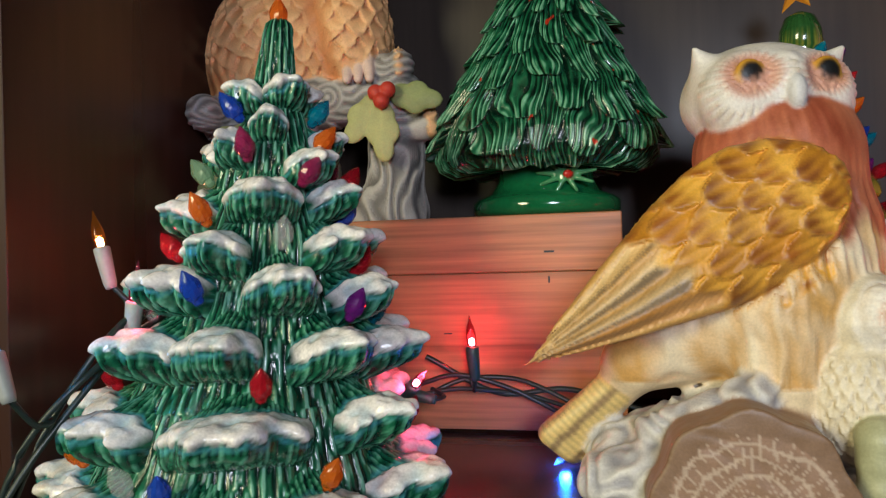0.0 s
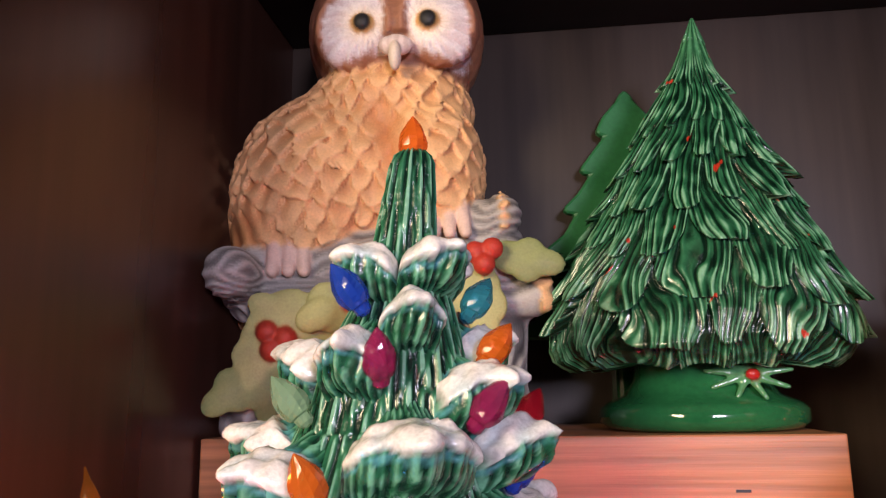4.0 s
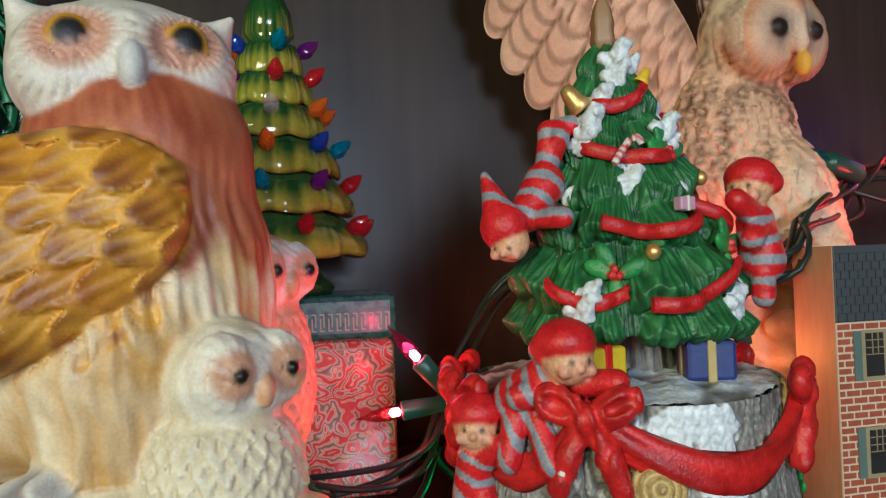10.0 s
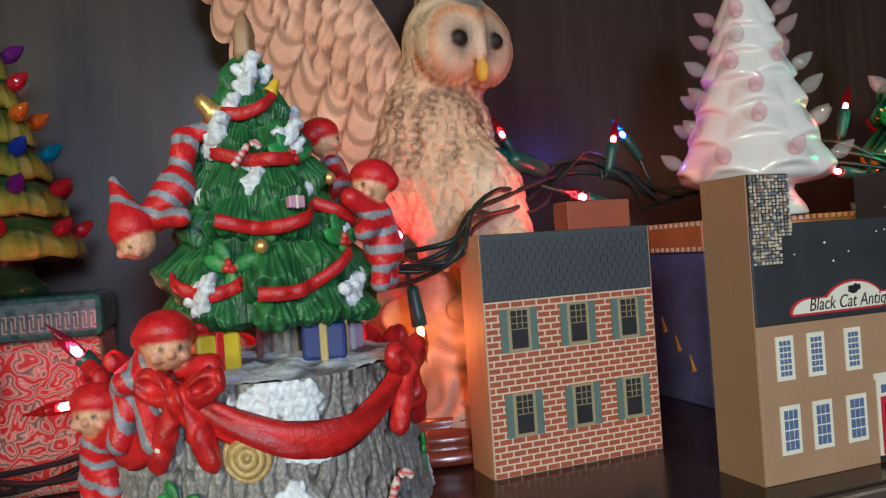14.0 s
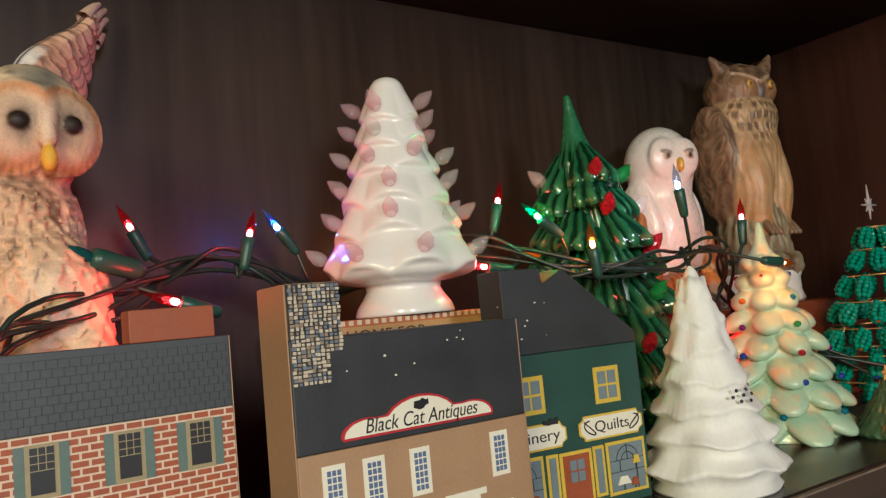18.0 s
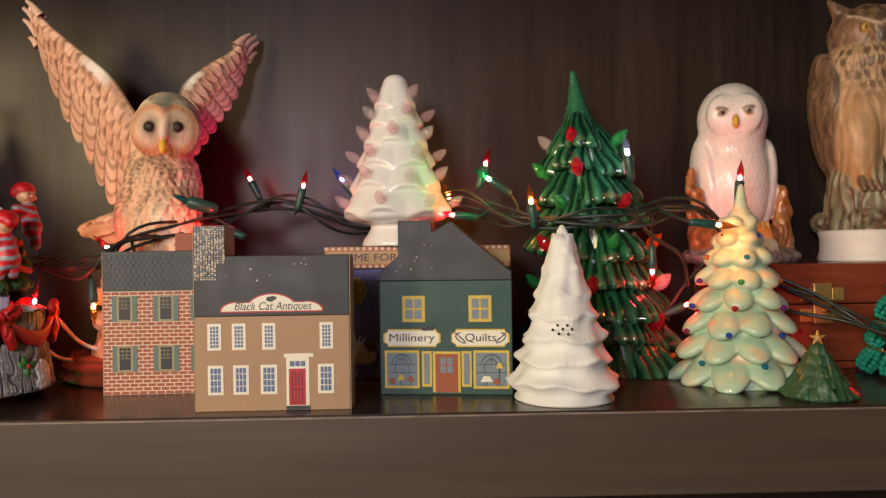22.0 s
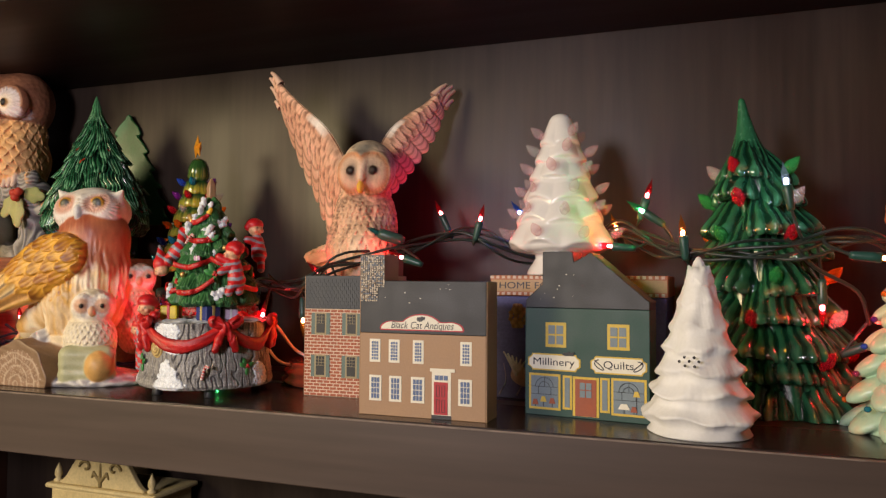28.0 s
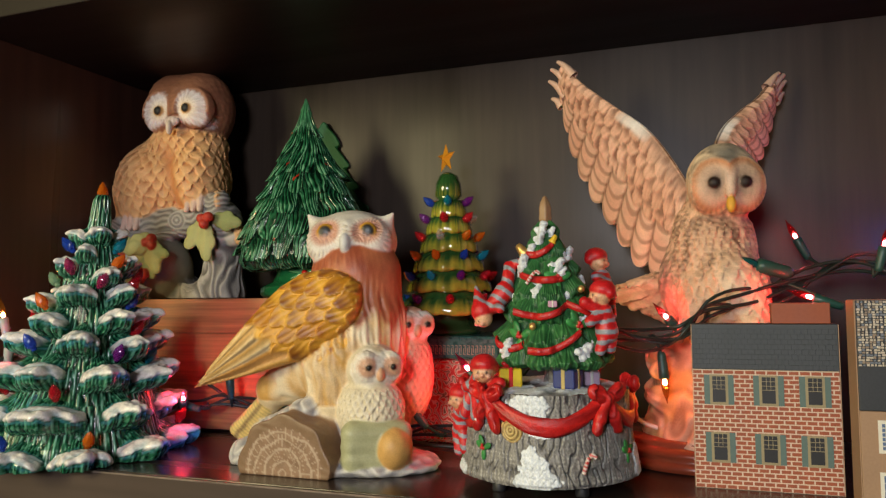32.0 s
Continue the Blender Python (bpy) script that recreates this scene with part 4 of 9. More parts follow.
    h = Clay((-0.03, -0.05, 0.0), (0.04, -0.01, 0.045), 0.0009, (0.06, 0.22, 0.09))
    for i in range(9):
        a = radians(i * 40 + 10)
        h.rod((0.013, -0.0285, 0.024), (0.013 + 0.018 * math.cos(a), -0.0300 - 0.003 * math.sin(a + 2.2), 0.024 + 0.011 * math.sin(a)), 0.0022, 0.0011, (0.07, 0.24, 0.10), 0.001)
    h.ball((0.014, -0.0325, 0.024), (0.0032, 0.002, 0.0026), (0.45, 0.02, 0.01), 0.0005)
    part("holly_relief", h.mesh("holly_relief", glaze), None, ft, "raised holly sprig with a red berry")
    edge = []
    for s in (1, -1):
        side = []
        for k in range(6):
            w, z = 0.066 * (1 - k / 6.3) + 0.003, 0.046 + k * 0.0245
            side += [(s * w, z), (s * (w + 0.0008), z + 0.003), (s * (w * 0.80), z + 0.012), (s * (w * 0.90 - 0.011), z + 0.0235)]
        edge.append(side)
    outline = edge[0] + [(0.004, 0.194), (0.0, 0.198), (-0.004, 0.194)] + edge[1][::-1]
    bm = prism([(x, z) for x, z in outline][::-1], 0.0, 0.006, 0.0012)
    part("fretted_back", bm, material("mid_green_glaze", (0.018, 0.14, 0.05), 0.42, vary=0.25, coat=0.1, bump=0.03), t, "flat fretted green back half", pose(-0.0110, 0.057, 0.000, -3, 0, 9) @ Matrix.Diagonal((1.10, 1, 1, 1)))
    bm = block(-0.031, 0.011, 0.044, 0.066, 0.0, 0.046, 0.003)
    part("back_foot", bm, green_glaze, t)


needle_tree()


# tree with yellow-tipped tiers on the tin
def tiered_tree():
    t = thing("christmas_tree", pose(0.162, 0.508, 0.0955, 0, 0, 10), "green ceramic tree with yellow-tipped tiers and coloured bulbs", "christmas tree", "christmas trees on the shelf")
    rows = [(0.024, 0.047), (0.045, 0.040), (0.064, 0.0335), (0.082, 0.0275), (0.099, 0.0220), (0.115, 0.0170)]
    prof, tone = [(0.001, 0.020), (0.020, 0.021)], [0, 0]
    for n, (z, r) in enumerate(rows):
        nxt = rows[n + 1] if n < 5 else (0.130, 0.0125)
        prof += [(r * 0.80, z - 0.002), (r * 0.97, z - 0.0045), (r, z - 0.002), (r * 0.985, z + 0.002), (r * 0.93, z + 0.0055), ((r * 0.80 + nxt[1] * 0.06), z + 0.0095), (nxt[1] * 0.74, nxt[0] - 0.0035)]
        tone += [0.3, 0.9, 1.0, 0.75, 0.2, 0.0, 0.0]
    prof += [(0.0128, 0.131), (0.0118, 0.142), (0.0085, 0.150), (0.003, 0.153), (0.0005, 0.1535)]
    tone += [0.25, 0, 0, 0, 0]
    seg = 120

    def scallop(A, R, Z):
        k = np.array(tone)[:, None]
        return R * (1 + 0.018 * k * np.sin(9 * A + 60 * Z) + 0.008 * k * np.sin(23 * A)), Z - 0.0022 * k * np.abs(np.sin(4.5 * A + 40 * Z))

    v, f = lathe(prof, seg, scallop)
    k = np.repeat(np.array(tone), seg)
    a = np.arctan2(v[:, 1], v[:, 0])
    k = np.clip(k + (k > 0.05) * 0.35 * np.sin(40 * a + 9 * np.sin(7 * a)), 0, 1)[:, None]
    col = (1 - k) * np.array([[0.025, 0.085, 0.02]]) + k * np.array([[0.36, 0.34, 0.035]])
    col *= (1 + 0.14 * np.sin(55 * a + 9 * np.sin(5 * a)))[:, None]
    part("body", mesh_of("body", v, f, glaze, True, col), None, t)
    foot = [(0.001, 0), (0.028, 0), (0.0295, 0.003), (0.028, 0.006), (0.024, 0.009), (0.021, 0.016), (0.022, 0.023)]
    part("foot", mesh_of("foot", *lathe(foot, 48), material("bottle_green_glaze", (0.02, 0.06, 0.018), 0.12, coat=0.5)), None, t, "dark green glazed foot")
    tints = ["red", "orange", "purple", "clear", "blue", "red", "orange", "teal"]
    for n, (z, r) in enumerate(rows):
        count = (9, 9, 8, 7, 6, 5)[n]
        for i in range(count):
            a = 2 * math.pi * (i + 0.37 * n) / count
            out = Vector((math.cos(a), math.sin(a), 0.75)).normalized()
            bulb(t, (math.cos(a) * r * 0.90, math.sin(a) * r * 0.90, z + 0.0065), out, tints[(i * 3 + n * 5) % 8], 0.92)
    star = []
    for i in range(10):
        a, rr = math.pi * i / 5 + math.pi / 2, (0.0115, 0.0048)[i % 2]
        star.append((rr * math.cos(a), 0.0115 + rr * math.sin(a)))
    bm = bmesh.new()
    ring = [bm.verts.new((x, 0, z)) for x, z in star]
    for y in (-0.0035, 0.0035):
        mid = bm.verts.new((0, y, 0.0115))
        for i in range(10):
            bm.faces.new((ring[i], ring[(i + 1) % 10], mid))
    bmesh.ops.recalc_face_normals(bm, faces=bm.faces[:])
    part("star", bm, glass_bulb("amber_star", (0.75, 0.33, 0.02), 0, 0.3), t, "amber plastic star", pose(-0.002, 0, 0.152, 0, 0, -45) @ Matrix.Scale(1.28, 4))


tiered_tree()


# white glazed tree with clear bulbs, on the winter box
def white_tree():
    t = thing("christmas_tree", pose(0.605, 0.461, 0.1118) @ Matrix.Diagonal((1, 1, 0.972, 1)), "white glazed ceramic tree with clear pinkish bulbs", "christmas tree", "christmas trees on the shelf")
    rows = [(0.034, 7), (0.056, 7), (0.076, 6), (0.095, 6), (0.113, 5), (0.129, 4)]
    prof = [(0.001, 0.0), (0.0300, 0.0), (0.0305, 0.0015), (0.0290, 0.006), (0.0255, 0.011), (0.0228, 0.016), (0.0235, 0.0195), (0.031, 0.0205), (0.0395, 0.0225), (0.0435, 0.0255)]
    side = lambda z: float(np.interp(z, (0.0255, 0.034, 0.060, 0.100, 0.132, 0.141, 0.148), (0.0435, 0.0425, 0.0335, 0.0220, 0.0138, 0.0122, 0.0102)))
    prof += [(side(z), z) for z in np.linspace(0.0275, 0.148, 110)] + [(0.0080, 0.1512), (0.0045, 0.1530), (0.0003, 0.1537)]
    seats = [(2 * math.pi * (i + 0.5 * n + 0.08 * math.sin(5 * i + n)) / count, z + 0.0018 * math.sin(3 * i + 2 * n)) for n, (z, count) in enumerate(rows) for i in range(count)]

    def boughs_of(A, R, Z):
        puff = 0 * A
        for a, z in seats:
            du = (np.angle(np.exp(1j * (A - a)))) * side(z)
            dz = Z - z + 26 * np.minimum(np.abs(du), 0.016) ** 2
            up = np.where(dz > 0, 0.0110, 0.0046)
            puff = np.maximum(puff, np.exp(-((du / 0.0150) ** 2) - (dz / up) ** 2))
        return R + np.where(Z > 0.021, 0.0056 * puff * np.clip(0.5 + R / 0.05, 0, 1), 0), Z - 0.0022 * puff * (Z > 0.021)

    part("body", mesh_of("body", *lathe(prof, 144, boughs_of), white_glaze), None, t)
    for i, (a, z) in enumerate(seats):
        out = Vector((math.cos(a), math.sin(a), 0.75)).normalized()
        r = side(z) + 0.0042
        bulb(t, (math.cos(a) * r, math.sin(a) * r, z + 0.002), out, "pink" if i % 3 else "clear", 1.08)


white_tree()


# matt white tree
def matt_tree():
    t = thing("christmas_tree", pose(0.728, 0.344, 0, 0, 0, 20) @ Matrix.Diagonal((1, 1, 1.015, 1)), "small matt white bisque tree with pierced holes", "christmas tree", "christmas trees on the shelf")
    prof, tone = [(0.001, 0), (0.034, 0), (0.0355, 0.0015), (0.0325, 0.006)], [0, 0, 0.3, 0.3]
    for n in range(7):
        z, r = 0.0135 + n * 0.0152, 0.0400 - n * 0.0050
        prof += [(r * 0.97, z - 0.0015), (r, z), (r * 0.97, z + 0.0016), (r * 0.85, z + 0.0055), (r * 0.755, z + 0.0112)]
        tone += [1, 1, 1, 0.6, 0.5]
    prof += [(0.0052, 0.114), (0.0035, 0.119), (0.0016, 0.1222), (0.0002, 0.123)]
    tone += [0.3, 0.1, 0, 0]
    k = np.array(tone)[:, None]
    shape = lambda A, R, Z: (R * (1 + k * (0.04 * np.sin(5 * A + 90 * Z) + 0.025 * np.sin(9 * A - 130 * Z) + 0.010 * np.sin(43 * A + 300 * Z))), Z + k * (0.0016 * np.sin(3 * A + 200 * Z) + 0.0009 * np.sin(8 * A)))
    part("body", mesh_of("body", *lathe(prof, 128, shape), white_matt), None, t)
    # near-black caps on the skin stand for the shade inside pierced holes
    hole_cap = mesh_of("hole_cap", *lathe([(0.0001, 0.0006), (0.0009, 0.0005), (0.0010, 0.0)], 12), dark_paint)
    for a, z in ((-118, 0.0515), (-112, 0.0545), (-105, 0.0520), (-99, 0.0545), (-93, 0.0520), (-110, 0.0490), (-98, 0.0488)):
        rr, an = 0.0303 - (z - 0.05) * 0.35, radians(a - 16)
        part("hole_cap", hole_cap, None, t, "", Matrix.Translation((rr * math.cos(an), rr * math.sin(an), z)) @ Vector((math.cos(an), math.sin(an), 0.2)).to_track_quat("Z", "Y").to_matrix().to_4x4())


matt_tree()


# tall dark green tree with long drooping fronds
def frond_tree():
    t = thing("christmas_tree", pose(0.790, 0.470, 0, 0, 0, 15), "tall glossy green ceramic tree with drooping fronds and bulbs", "christmas tree", "christmas trees on the shelf")
    lean = lambda z: -0.030 * (z / 0.26)
    A, Z = np.meshgrid(np.linspace(0, 2 * np.pi, 480, endpoint=False), np.linspace(0.0, 0.264, 300))
    wide = lambda z: float(np.interp(z, (0, 0.02, 0.06, 0.10, 0.15, 0.19, 0.205, 0.222), (0.064, 0.066, 0.061, 0.056, 0.048, 0.036, 0.030, 0.020)))
    inner = lambda z: np.interp(z, (0, 0.05, 0.10, 0.15, 0.19, 0.212, 0.224, 0.235, 0.250, 0.2625, 0.264), (0.050, 0.042, 0.034, 0.026, 0.0195, 0.0165, 0.0115, 0.0080, 0.0047, 0.0026, 0.0005))
    R = inner(Z)
    pts = np.stack([R * np.cos(A), R * np.sin(A), Z], -1)
    # soft flutes on the trunk, fading to a plain tip
    flute = np.clip(0.5 + 0.5 * np.sin(17 * A + 2.6 * wave(pts, 0.034, 5.0) + 20 * Z), 0, 1)
    R = R + 0.0014 * (flute - 0.5) * np.clip((0.232 - Z) / 0.03, 0, 1)
    Z2 = Z
    # hollows between trunk flutes get their shade from the colour
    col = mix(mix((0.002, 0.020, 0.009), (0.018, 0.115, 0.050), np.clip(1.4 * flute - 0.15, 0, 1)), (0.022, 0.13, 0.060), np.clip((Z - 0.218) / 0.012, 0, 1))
    r, start = random.Random(31), 0
    V, F, C = [], [], []
    for n, (z, count) in enumerate([(0.009, 6), (0.034, 6), (0.059, 5), (0.084, 5), (0.109, 5), (0.133, 4), (0.157, 4), (0.179, 4), (0.199, 3)]):
        for i in range(count):
            z0 = z + r.uniform(-0.006, 0.006)
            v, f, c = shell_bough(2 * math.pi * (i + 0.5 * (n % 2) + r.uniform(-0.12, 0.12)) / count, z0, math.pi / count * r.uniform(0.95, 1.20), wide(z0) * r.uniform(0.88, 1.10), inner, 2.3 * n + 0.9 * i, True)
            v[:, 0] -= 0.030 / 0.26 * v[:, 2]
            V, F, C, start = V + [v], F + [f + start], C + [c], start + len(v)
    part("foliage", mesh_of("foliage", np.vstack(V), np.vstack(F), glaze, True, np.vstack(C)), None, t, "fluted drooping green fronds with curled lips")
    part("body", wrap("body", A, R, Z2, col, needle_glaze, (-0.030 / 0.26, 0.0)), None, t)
    tints = ["red", "green", "red", "green", "red", "clear", "orange", "green"]
    for n, (z, rr, count) in enumerate([(0.040, 0.056, 5), (0.072, 0.052, 5), (0.106, 0.046, 5), (0.140, 0.040, 5), (0.170, 0.034, 5), (0.196, 0.028, 4)]):
        for i in range(count):
            a = 2 * math.pi * (i + 0.31 * n) / count
            out = Vector((math.cos(a), math.sin(a), 1.0)).normalized()
            bulb(t, (lean(z) + math.cos(a) * rr * 1.02, math.sin(a) * rr * 1.02, z + 0.002), out, tints[(i * 3 + n) % 8], 1.25)


frond_tree()


# pearly mint tree with little coloured balls
def mint_tree():
    t = thing("christmas_tree", pose(0.878, 0.398, 0) @ Matrix.Diagonal((1.07, 1.07, 0.98, 1)), "pearly mint ceramic tree with small coloured balls", "christmas tree", "christmas trees on the shelf")
    c = Clay((-0.062, -0.058, -0.002), (0.062, 0.058, 0.162), 0.0011, (0.40, 0.58, 0.44))
    mint = (0.40, 0.60, 0.44)
    c.rod((0, 0, 0.0), (0.002, 0, 0.13), 0.038, 0.010, mint, 0.004)
    c.rod((0.002, 0, 0.125), (0.003, 0, 0.158), 0.0080, 0.0022, mint, 0.004)
    r = random.Random(8)
    for n, (z, reach, count) in enumerate([(0.008, 0.052, 9), (0.027, 0.0475, 9), (0.046, 0.042, 8), (0.064, 0.036, 8), (0.081, 0.030, 7), (0.097, 0.0235, 6), (0.111, 0.018, 5), (0.124, 0.013, 4)]):
        for i in range(count):
            a = 2 * math.pi * (i + 0.5 * (n % 2) + 0.15 * r.uniform(-1, 1)) / count
            rr, w = reach * r.uniform(0.94, 1.05), 2.45 * reach / count
            zz = z + r.uniform(-0.002, 0.002)
            c.ball((math.cos(a) * rr * 0.66, math.sin(a) * rr * 0.66, zz + 0.0045), (rr * 0.40, w * 0.95, 0.0066), mint, 0.0014, (0, 36, math.degrees(a)))
    c.flat(0.0)

    def blush(p, col):
        n = wave(p, 0.009, 2.0) + 0.5 * wave(p, 0.004, 5.0)
        return mix(mix((0.38, 0.58, 0.42), (0.50, 0.64, 0.46), 0.5 + 0.5 * n), (0.64, 0.47, 0.26), 0.85 * np.clip(n - 0.20, 0, 1))

    pearl = material("pearl_glaze", (1, 1, 1), 0.34, paint=True, vary=0.08, scale=90, bump=0.03, coat=0.25)
    part("body", c.mesh("body", pearl, blush), None, t)
    tints = ["red", "blue", "teal", "orange", "purple", "blue", "rose", "teal", "green"]
    ballm = {}
    for k in set(tints):
        ballm[k] = mesh_of("ball", *lathe([(0.0023 * math.sin(x), -0.0023 * math.cos(x)) for x in np.linspace(0.02, math.pi - 0.02, 10)], 16), tint_mats[k])
    for n, (z, rr, count) in enumerate([(0.018, 0.049, 7), (0.040, 0.043, 7), (0.060, 0.037, 6), (0.080, 0.030, 5), (0.099, 0.023, 4), (0.116, 0.017, 4)]):
        for i in range(count):
            a = 2 * math.pi * (i + 0.43 * n + 0.2) / count
            k = tints[(i * 4 + n * 3) % 9]
            part("ball", ballm[k], None, t, k + " ball", Matrix.Translation((math.cos(a) * rr * 0.96, math.sin(a) * rr * 0.96, z + 0.002)))


mint_tree()


# little dark tree with a gold star
def little_tree():
    t = thing("christmas_tree", pose(0.907, 0.333, 0) @ Matrix.Diagonal((0.90, 0.90, 0.86, 1)), "tiny dark green resin tree flecked with gold", "christmas tree", "christmas trees on the shelf")
    prof, tone = [(0.001, 0), (0.026, 0), (0.0275, 0.002)], [0, 0, 0.5]
    for n in range(5):
        z, r = 0.003 + n * 0.0082, 0.0278 - n * 0.0053
        prof += [(r, z), (r * 0.98, z + 0.0016), (r * 0.80, z + 0.0078)]
        tone += [1, 1, 0.4]
    prof += [(0.0030, 0.0425), (0.0005, 0.0445)]
    tone += [0, 0]
    k = np.array(tone)[:, None]
    v, f = lathe(prof, 96, lambda A, R, Z: (R * (1 + 0.05 * k * np.sin(24 * A + 500 * Z) + 0.04 * k * np.sin(7 * A + 90 * Z)), Z + 0.001 * k * np.sin(9 * A)))
    col = np.repeat(np.array([[0.035, 0.095, 0.045]]), len(v), 0)
    col[wave(v, 0.0016, 2.0) > 0.80] = (0.35, 0.24, 0.06)
    part("body", mesh_of("body", v, f, resin, True, col), None, t)
    s = Clay((-0.008, -0.005, 0.04), (0.008, 0.005, 0.058), 0.0005, (0.5, 0.3, 0.08))
    for i in range(5):
        a = math.pi / 2 + 2 * math.pi * i / 5
        s.rod((0, 0, 0.0485), (0.0062 * math.cos(a), 0, 0.0485 + 0.0062 * math.sin(a)), 0.0021, 0.0006, (0.5, 0.3, 0.08), 0.001)
    part("star", s.mesh("star", resin), None, t, "dull gold star")


little_tree()


# tree of teal beads on gold pins
def bead_tree():
    t = thing("beaded_tree", pose(1.051, 0.400, 0) @ Matrix.Diagonal((1, 1, 0.965, 1)), "teal glass bead tree on gold pins with clear star", "christmas tree")
    teal = glass_bulb("teal_bead", (0.008, 0.36, 0.26), 0, 0.30)
    lump_v, lump_f = lathe([(0.0027 * math.sin(x), -0.0027 * math.cos(x)) for x in np.linspace(0.05, math.pi - 0.05, 5)], 6)
    lumps = [(lump_v + np.array([wide * math.cos(q), wide * math.sin(q), z]), lump_f) for z, wide in ((-0.0085, 0.0036), (-0.0050, 0.0052), (-0.0010, 0.0052), (0.0030, 0.0044), (0.0068, 0.0032)) for q in np.linspace(0, 2 * math.pi, 6, endpoint=False) + 300 * z]
    bead = mesh_of("bead", *joined(*lumps), teal)
    small = {k: mesh_of("small_bead", *lathe([(0.0024 * math.sin(x), -0.0024 * math.cos(x)) for x in np.linspace(0.02, math.pi - 0.02, 8)], 12), tint_mats[k]) for k in ("red", "blue", "orange")}
    pin = mesh_of("pin", *tube([(0, 0, -0.009), (0, 0, 0.009)], 0.0006, 6), brass)
    r = random.Random(2)
    for n, (z, rr, count) in enumerate([(0.010, 0.060, 15), (0.032, 0.054, 14), (0.055, 0.046, 12), (0.078, 0.038, 10), (0.101, 0.029, 8), (0.124, 0.020, 6), (0.144, 0.012, 4)]):
        ring = [(rr * 0.93 * math.cos(a), rr * 0.93 * math.sin(a), z + 0.0125) for a in np.linspace(0, 2 * math.pi, 25)]
        part("ring", mesh_of("ring", *tube(ring, 0.0006, 6), brass), None, t, "thin gold wire ring")
        for i in range(count):
            a = 2 * math.pi * (i + 0.5 * (n % 2)) / count + r.uniform(-0.04, 0.04)
            tilt = pose(rr * math.cos(a), rr * math.sin(a), z + 0.001, 0, r.uniform(-34, -16), math.degrees(a))
            part("bead", bead, None, t, "", tilt @ Matrix.Translation((0, 0, 0.003 + r.uniform(-0.002, 0.002))))
            if i % 2 == n % 2:
                part("small_bead", small[("red", "blue", "orange")[(i // 2 + n) % 3]], None, t, "", tilt @ Matrix.Translation((0, 0, -0.0055)))
            if i % 2:
                part("pin", pin, None, t, "", tilt @ Matrix.Translation((-0.004, 0, 0.006)))
    star = []
    for i in range(8):
        a, ln = math.pi / 4 * i + math.pi / 2, (0.0135, 0.0085)[i % 2] if i else 0.019
        star.append(tube([(0, 0, 0.177), (ln * math.cos(a), 0, 0.177 + ln * math.sin(a))], (0.0021, 0.0004), 6, 0.003))
    part("star", mesh_of("star", *joined(*star), glass_bulb("clear_star", (0.6, 0.58, 0.62), 0, 0.3)), None, t, "clear plastic eight-pointed star")


bead_tree()


# ---- porcelain owls ----
def on_egg(c, r, az, el):
    """A point on an egg-shaped skin; az 0 looks to -y, positive to +x."""
    a, e = radians(az), radians(el)
    return (c[0] + r[0] * math.sin(a) * math.cos(e), c[1] - r[1] * math.cos(a) * math.cos(e), c[2] + r[2] * math.sin(e))


def leaf(c, at, length, az, dip, colour, wide=0.45, tilt=0):
    """A pointed leaf, its stalk end at the place given."""
    a, d = radians(az), radians(dip)
    way = np.array([math.sin(a) * math.cos(d), -math.cos(a) * 0.35 * math.cos(d), -math.sin(d)])
    at = np.array(at)
    for f, w in ((0.25, 0.75), (0.5, 1.0), (0.75, 0.6)):
        p = at + way * length * f
        c.ball(p, (length * 0.28, 0.0024, length * wide * w * 0.55), tuple(v * (0.85 + 0.3 * f) for v in colour), 0.0012, (0, dip if az > 0 else -dip, 0))
    c.rod(at + way * length * 0.05 + (0, -0.0021, 0), at + way * length * 0.92 + (0, -0.0018, 0), 0.0007, 0.0004, tuple(v * 1.25 for v in colour), 0.0008)


def eye(c, p, r, facing, ring, iris=None):
    """A round eye: ring, iris, black pupil, on the skin at p, looking along facing."""
    f = np.array(facing) / np.linalg.norm(facing)
    p = np.array(p)
    c.ball(p, r * 1.25, ring, 0.0012)
    if iris:
        c.ball(p + f * r * 0.35, r, iris, 0.0008)
    c.ball(p + f * r * 0.85, r * 0.74, (0.008, 0.007, 0.007), 0.0006)


